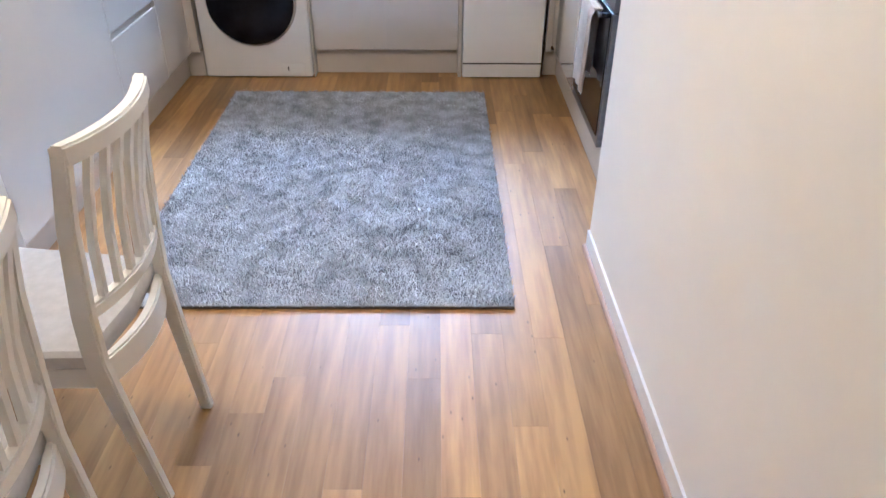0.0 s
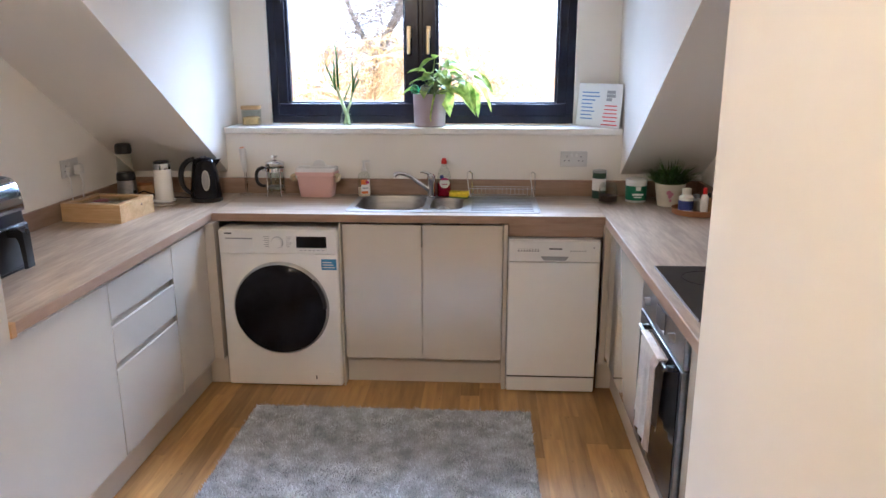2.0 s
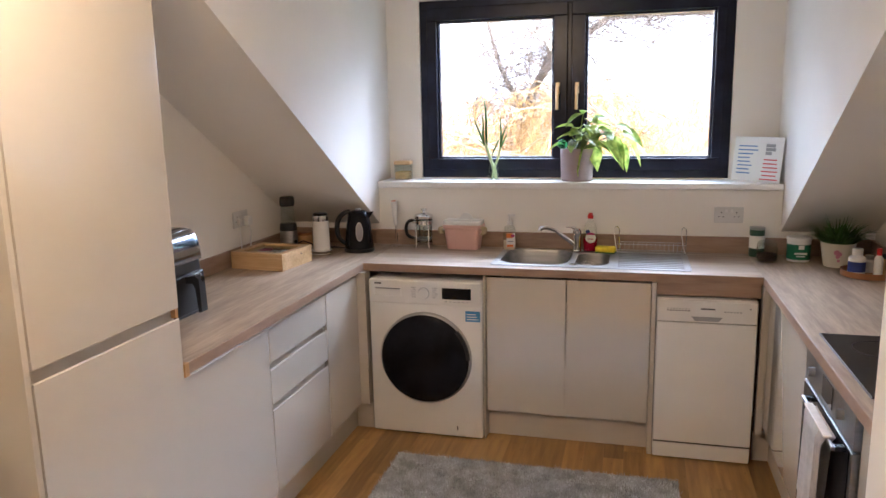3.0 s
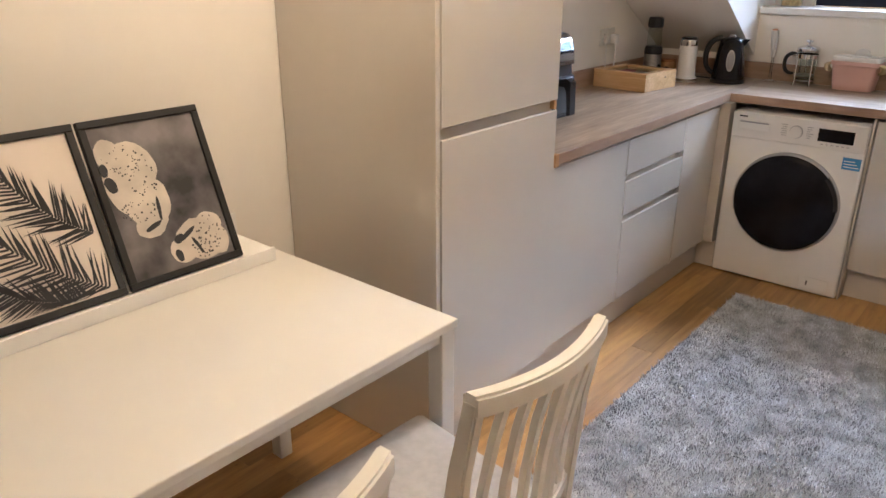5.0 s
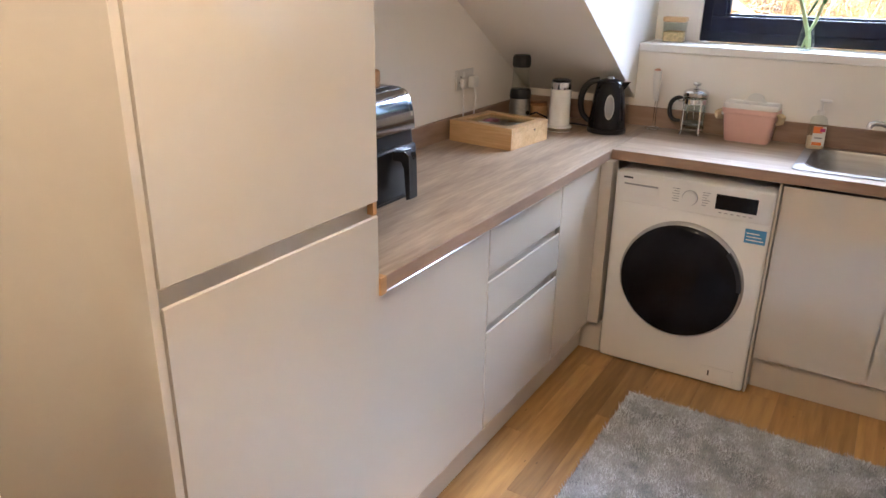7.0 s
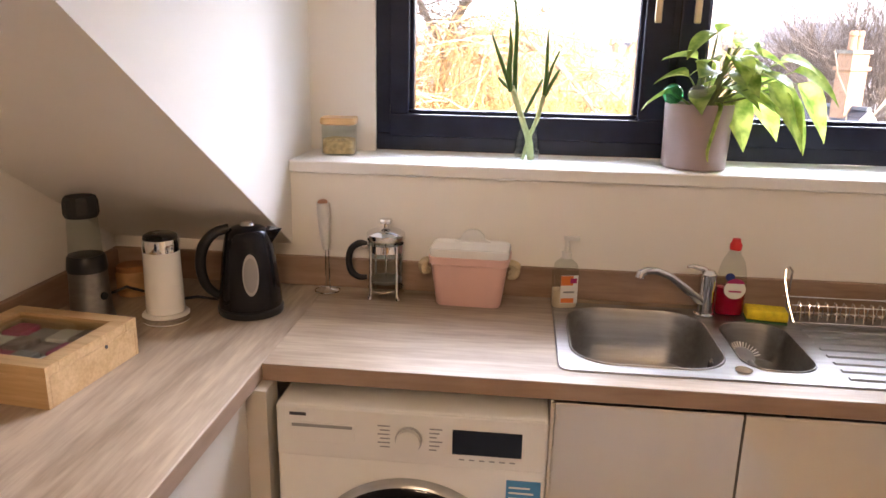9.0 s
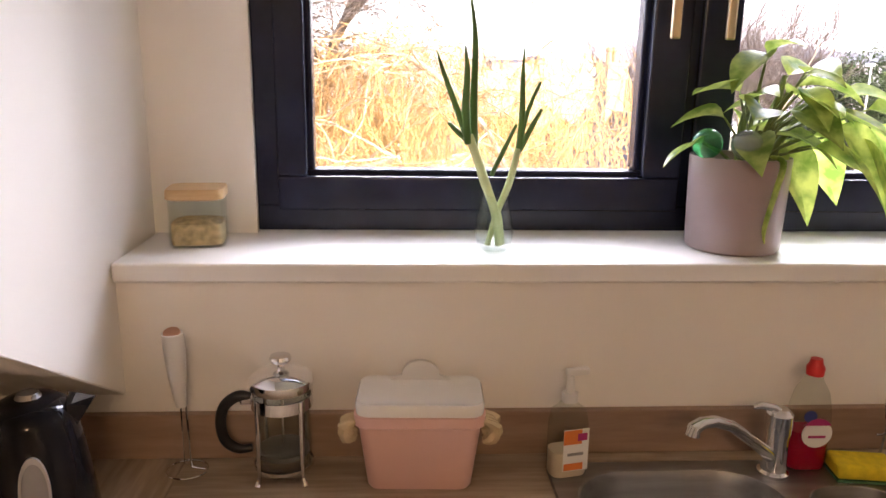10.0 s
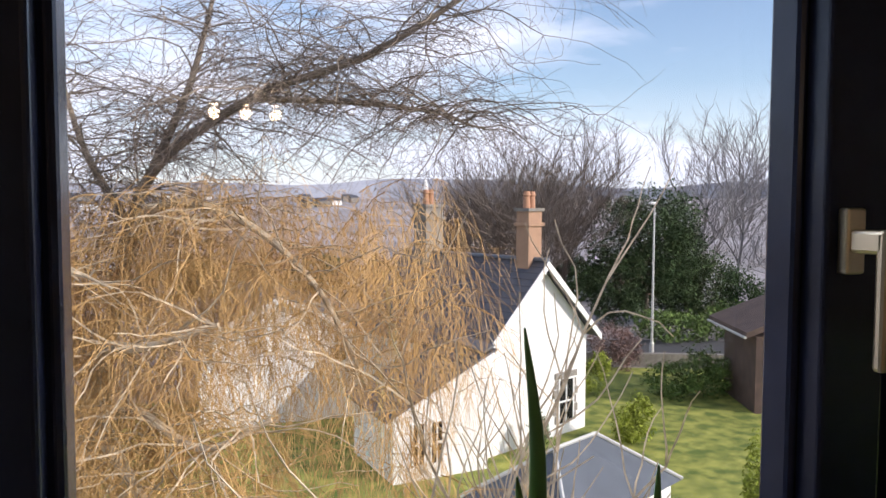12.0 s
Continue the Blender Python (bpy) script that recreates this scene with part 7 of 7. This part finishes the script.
def bare_tree(label, foot, height, spread, seed, r0, material, twigs, levels=3, n=16, lean=0.0):
    """A bare tree with ascending limbs that fork into twigs."""
    rg_ = random.Random(seed)
    t = thing("bare_tree", label, "tree", pose(foot.x, foot.y, foot.z))
    tr = wander(rg_, (0, 0, 0), (lean, 0, 1), height * 0.45, 6, 0.07, -0.05)
    part("trunk", swept(tr, [r0 * (1 - 0.5 * i / 6) for i in range(7)], 9), material, t, smooth=True)
    tws = Twigs()

    def grow(p, d, l, r, lv):
        b = wander(rg_, p, d, l, 6, 0.16, -0.05)
        tws.add(b, r, r * 0.45)
        if lv:
            for q in b[1:]:
                for _ in range(2):
                    a = rg_.uniform(0, 2 * math.pi)
                    dd = (b[-1] - b[0]).normalized() + Vector((math.cos(a), math.sin(a), rg_.uniform(-0.2, 0.7))) * 0.8
                    grow(q, dd, l * rg_.uniform(0.35, 0.6), r * 0.45, lv - 1)
    for i in range(n):
        q = tr[rg_.randint(2, 6)]
        a = 2 * math.pi * i / n + rg_.uniform(-0.3, 0.3)
        grow(q, (spread * math.cos(a), spread * math.sin(a), rg_.uniform(0.5, 1.3)), height * rg_.uniform(0.3, 0.5), r0 * 0.45, levels)
    tws.make("branches", twigs, t, "bare branches and twigs")
    return t


bare_tree("slender bare young tree close to the window", garden(1.25, 9.0), 9.6, 0.30, 5, 0.075, BARK_G, BARK_G, 1, 9)
for i, (a, b, h_, s) in enumerate(((6.4, 52, 14.6, 0.6), (3.4, 54, 13.8, 0.65), (8.9, 57, 15.4, 0.6), (0.8, 58, 12.0, 0.7))):
    bare_tree("leafless tree behind the cottage", garden(a, b), h_, s, 30 + i, 0.15, BARK, TWIG_B, 2, 24)
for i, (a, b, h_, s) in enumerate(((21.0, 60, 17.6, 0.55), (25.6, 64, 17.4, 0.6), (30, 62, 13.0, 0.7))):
    bare_tree("tall leafless tree beyond the road", garden(a, b), h_, s, 50 + i, 0.17, TWIG_HAZE, TWIG_HAZE, 2, 11)


def leafy(name, label, category, foot, blobs, count, size, material, seed, trunk_h=0.0):
    """A crown of many small leaves, gathered in uneven clumps, each blob (x, y, z, rx, rz)."""
    rg_ = np.random.default_rng(seed)
    t = thing(name, label, category, pose(foot.x, foot.y, foot.z))
    vs, fs = [], []
    for bx, by, bz, rx, rz in blobs:
        cl = rg_.normal(size=(70, 3))
        cl /= np.linalg.norm(cl, axis=1)[:, None]
        cl *= rg_.uniform(0.55, 1.0, (70, 1))
        for _ in range(count // len(blobs)):
            c_ = cl[rg_.integers(70)] + rg_.normal(0, 0.13, 3)
            p = np.array([bx + c_[0] * rx, by + c_[1] * rx, max(0.05, bz + c_[2] * rz)])
            u, v_ = rg_.normal(size=3), rg_.normal(size=3)
            u /= np.linalg.norm(u)
            v_ -= u * (u @ v_)
            v_ /= np.linalg.norm(v_)
            s = size * rg_.uniform(0.6, 1.3)
            n0 = len(vs)
            vs += [p - u * s, p + v_ * s * 0.45, p + u * s, p - v_ * s * 0.45]
            fs.append((n0, n0 + 1, n0 + 2, n0 + 3))
    if trunk_h:
        part("trunk", turned([(0.3, 0), (0.22, trunk_h), (0.1, trunk_h * 1.6)], 10), BARK, t)
    tagged(raw("crown" if trunk_h else "leaves", vs, fs, material, t), "many small leaves", kind="stuff")
    return t


leafy("evergreen_tree", "large dark evergreen tree beside the road", "tree", garden(14.9, 54), [(0, 0, 5.6, 4.0, 4.3), (-2.6, 0, 3.8, 2.4, 3.2), (2.9, 0.4, 4.4, 2.8, 3.4), (0.3, -0.5, 7.6, 3.4, 2.8)], 34000, 0.125, CONIFER, 1, 2.0)
leafy("evergreen_tree", "dark evergreen bush beyond the road", "tree", garden(20.5, 56), [(0, 0, 2.6, 2.6, 2.6), (2.6, 0, 2.2, 2.2, 2.2), (-2.2, 1, 2.0, 2.0, 2.0)], 13000, 0.11, CONIFER, 2, 1.2)
leafy("hedge", "rough green hedge beyond the road", "hedge", garden(22, 51.2), [(-7, 0, 0.9, 2.6, 1.1), (-3, 0, 1.0, 2.6, 1.2), (1, 0, 1.1, 2.6, 1.3), (5, 0, 1.2, 2.6, 1.4), (9, 0, 1.2, 2.6, 1.5), (13, 0, 1.3, 2.6, 1.5)], 9000, 0.16, SHRUB, 3)
leafy("shrub", "rounded green shrub at the edge of the lawn", "shrub", garden(12.1, 34.4), [(-1.5, 0, 0.8, 1.3, 0.9), (0, 0, 1.0, 1.4, 1.1), (1.6, 0, 0.85, 1.3, 0.95)], 6000, 0.085, SHRUB, 4)
leafy("shrub", "bright yellow-green shrub on the lawn", "shrub", garden(7.05, 27.1), [(-0.2, 0, 0.8, 0.6, 0.8), (0.3, 0, 1.2, 0.5, 0.7), (0.1, 0.1, 0.5, 0.7, 0.5)], 2600, 0.07, SHRUB_Y, 5)
leafy("shrub", "yellow-green shrub against the cottage", "shrub", garden(7.0, 34.0), [(0, 0, 0.9, 0.7, 0.9), (0.3, 0, 1.5, 0.5, 0.6)], 1800, 0.08, SHRUB_Y, 6)
leafy("shrub", "russet leafless shrub behind the cottage", "shrub", garden(8.9, 39.4), [(0, 0, 1.5, 1.2, 1.5), (0.9, 0, 1.2, 0.9, 1.2)], 3200, 0.08, SHRUB_R, 7)
leafy("shrub", "green shrub at the cottage wall", "shrub", garden(3.35, 25.6), [(0, 0, 0.7, 0.45, 0.75)], 1300, 0.06, SHRUB, 8)
leafy("conifer", "narrow bright green conifer at the edge of the lawn", "shrub", garden(7.6, 17.5), [(0, 0, 0.9, 0.42, 1.1), (0, 0, 2.2, 0.32, 1.2)], 2600, 0.06, SHRUB_Y, 9)
for i in range(9):
    leafy("woodland_edge", "bushy wooded edge beyond the cottages", "trees", garden(-26 + 6.2 * i, 70 + 3 * (i % 3)), [(0, 0, 1.6, 3.6, 2.2), (2, 1, 2.2, 2.5, 1.9)], 1800, 0.30, SHRUB_R if i % 2 else CONIFER, 60 + i)

# ---- floor planks ----
rp = random.Random(3)
PW = 0.0955
x = LEFT + 0.004
cache = {}
while x < RIGHT - 0.02:
    wd = min(PW, RIGHT - 0.004 - x)
    y = REAR + 0.004 - rp.uniform(0, 0.8)
    while y < BACK - 0.02:
        length = 0.6 + 0.1 * rp.randint(0, 6)
        a, b = max(y, REAR + 0.003), min(y + length, BACK - 0.003)
        if x > PART_X + 0.02:
            a = max(a, PART_Y - 0.15)
        if b - a > 0.03:
            key = (round(wd, 4), round(b - a, 3))
            if key not in cache:
                bm = boxed(0, wd - 0.0003, 0, b - a - 0.0003, -0.011, 0.0)
                bmesh.ops.bevel(bm, geom=[e for e in bm.edges if all(v.co.z > -0.001 for v in e.verts)], offset=0.00015, segments=1, affect="EDGES")
                me = bpy.data.meshes.new("plank")
                bm.to_mesh(me)
                bm.free()
                me.materials.append(PLANK)
                cache[key] = me
            ob = new("plank", cache[key])
            ob.parent = floor
            ob.location = (x, a, 0)
        y += length
    x += PW
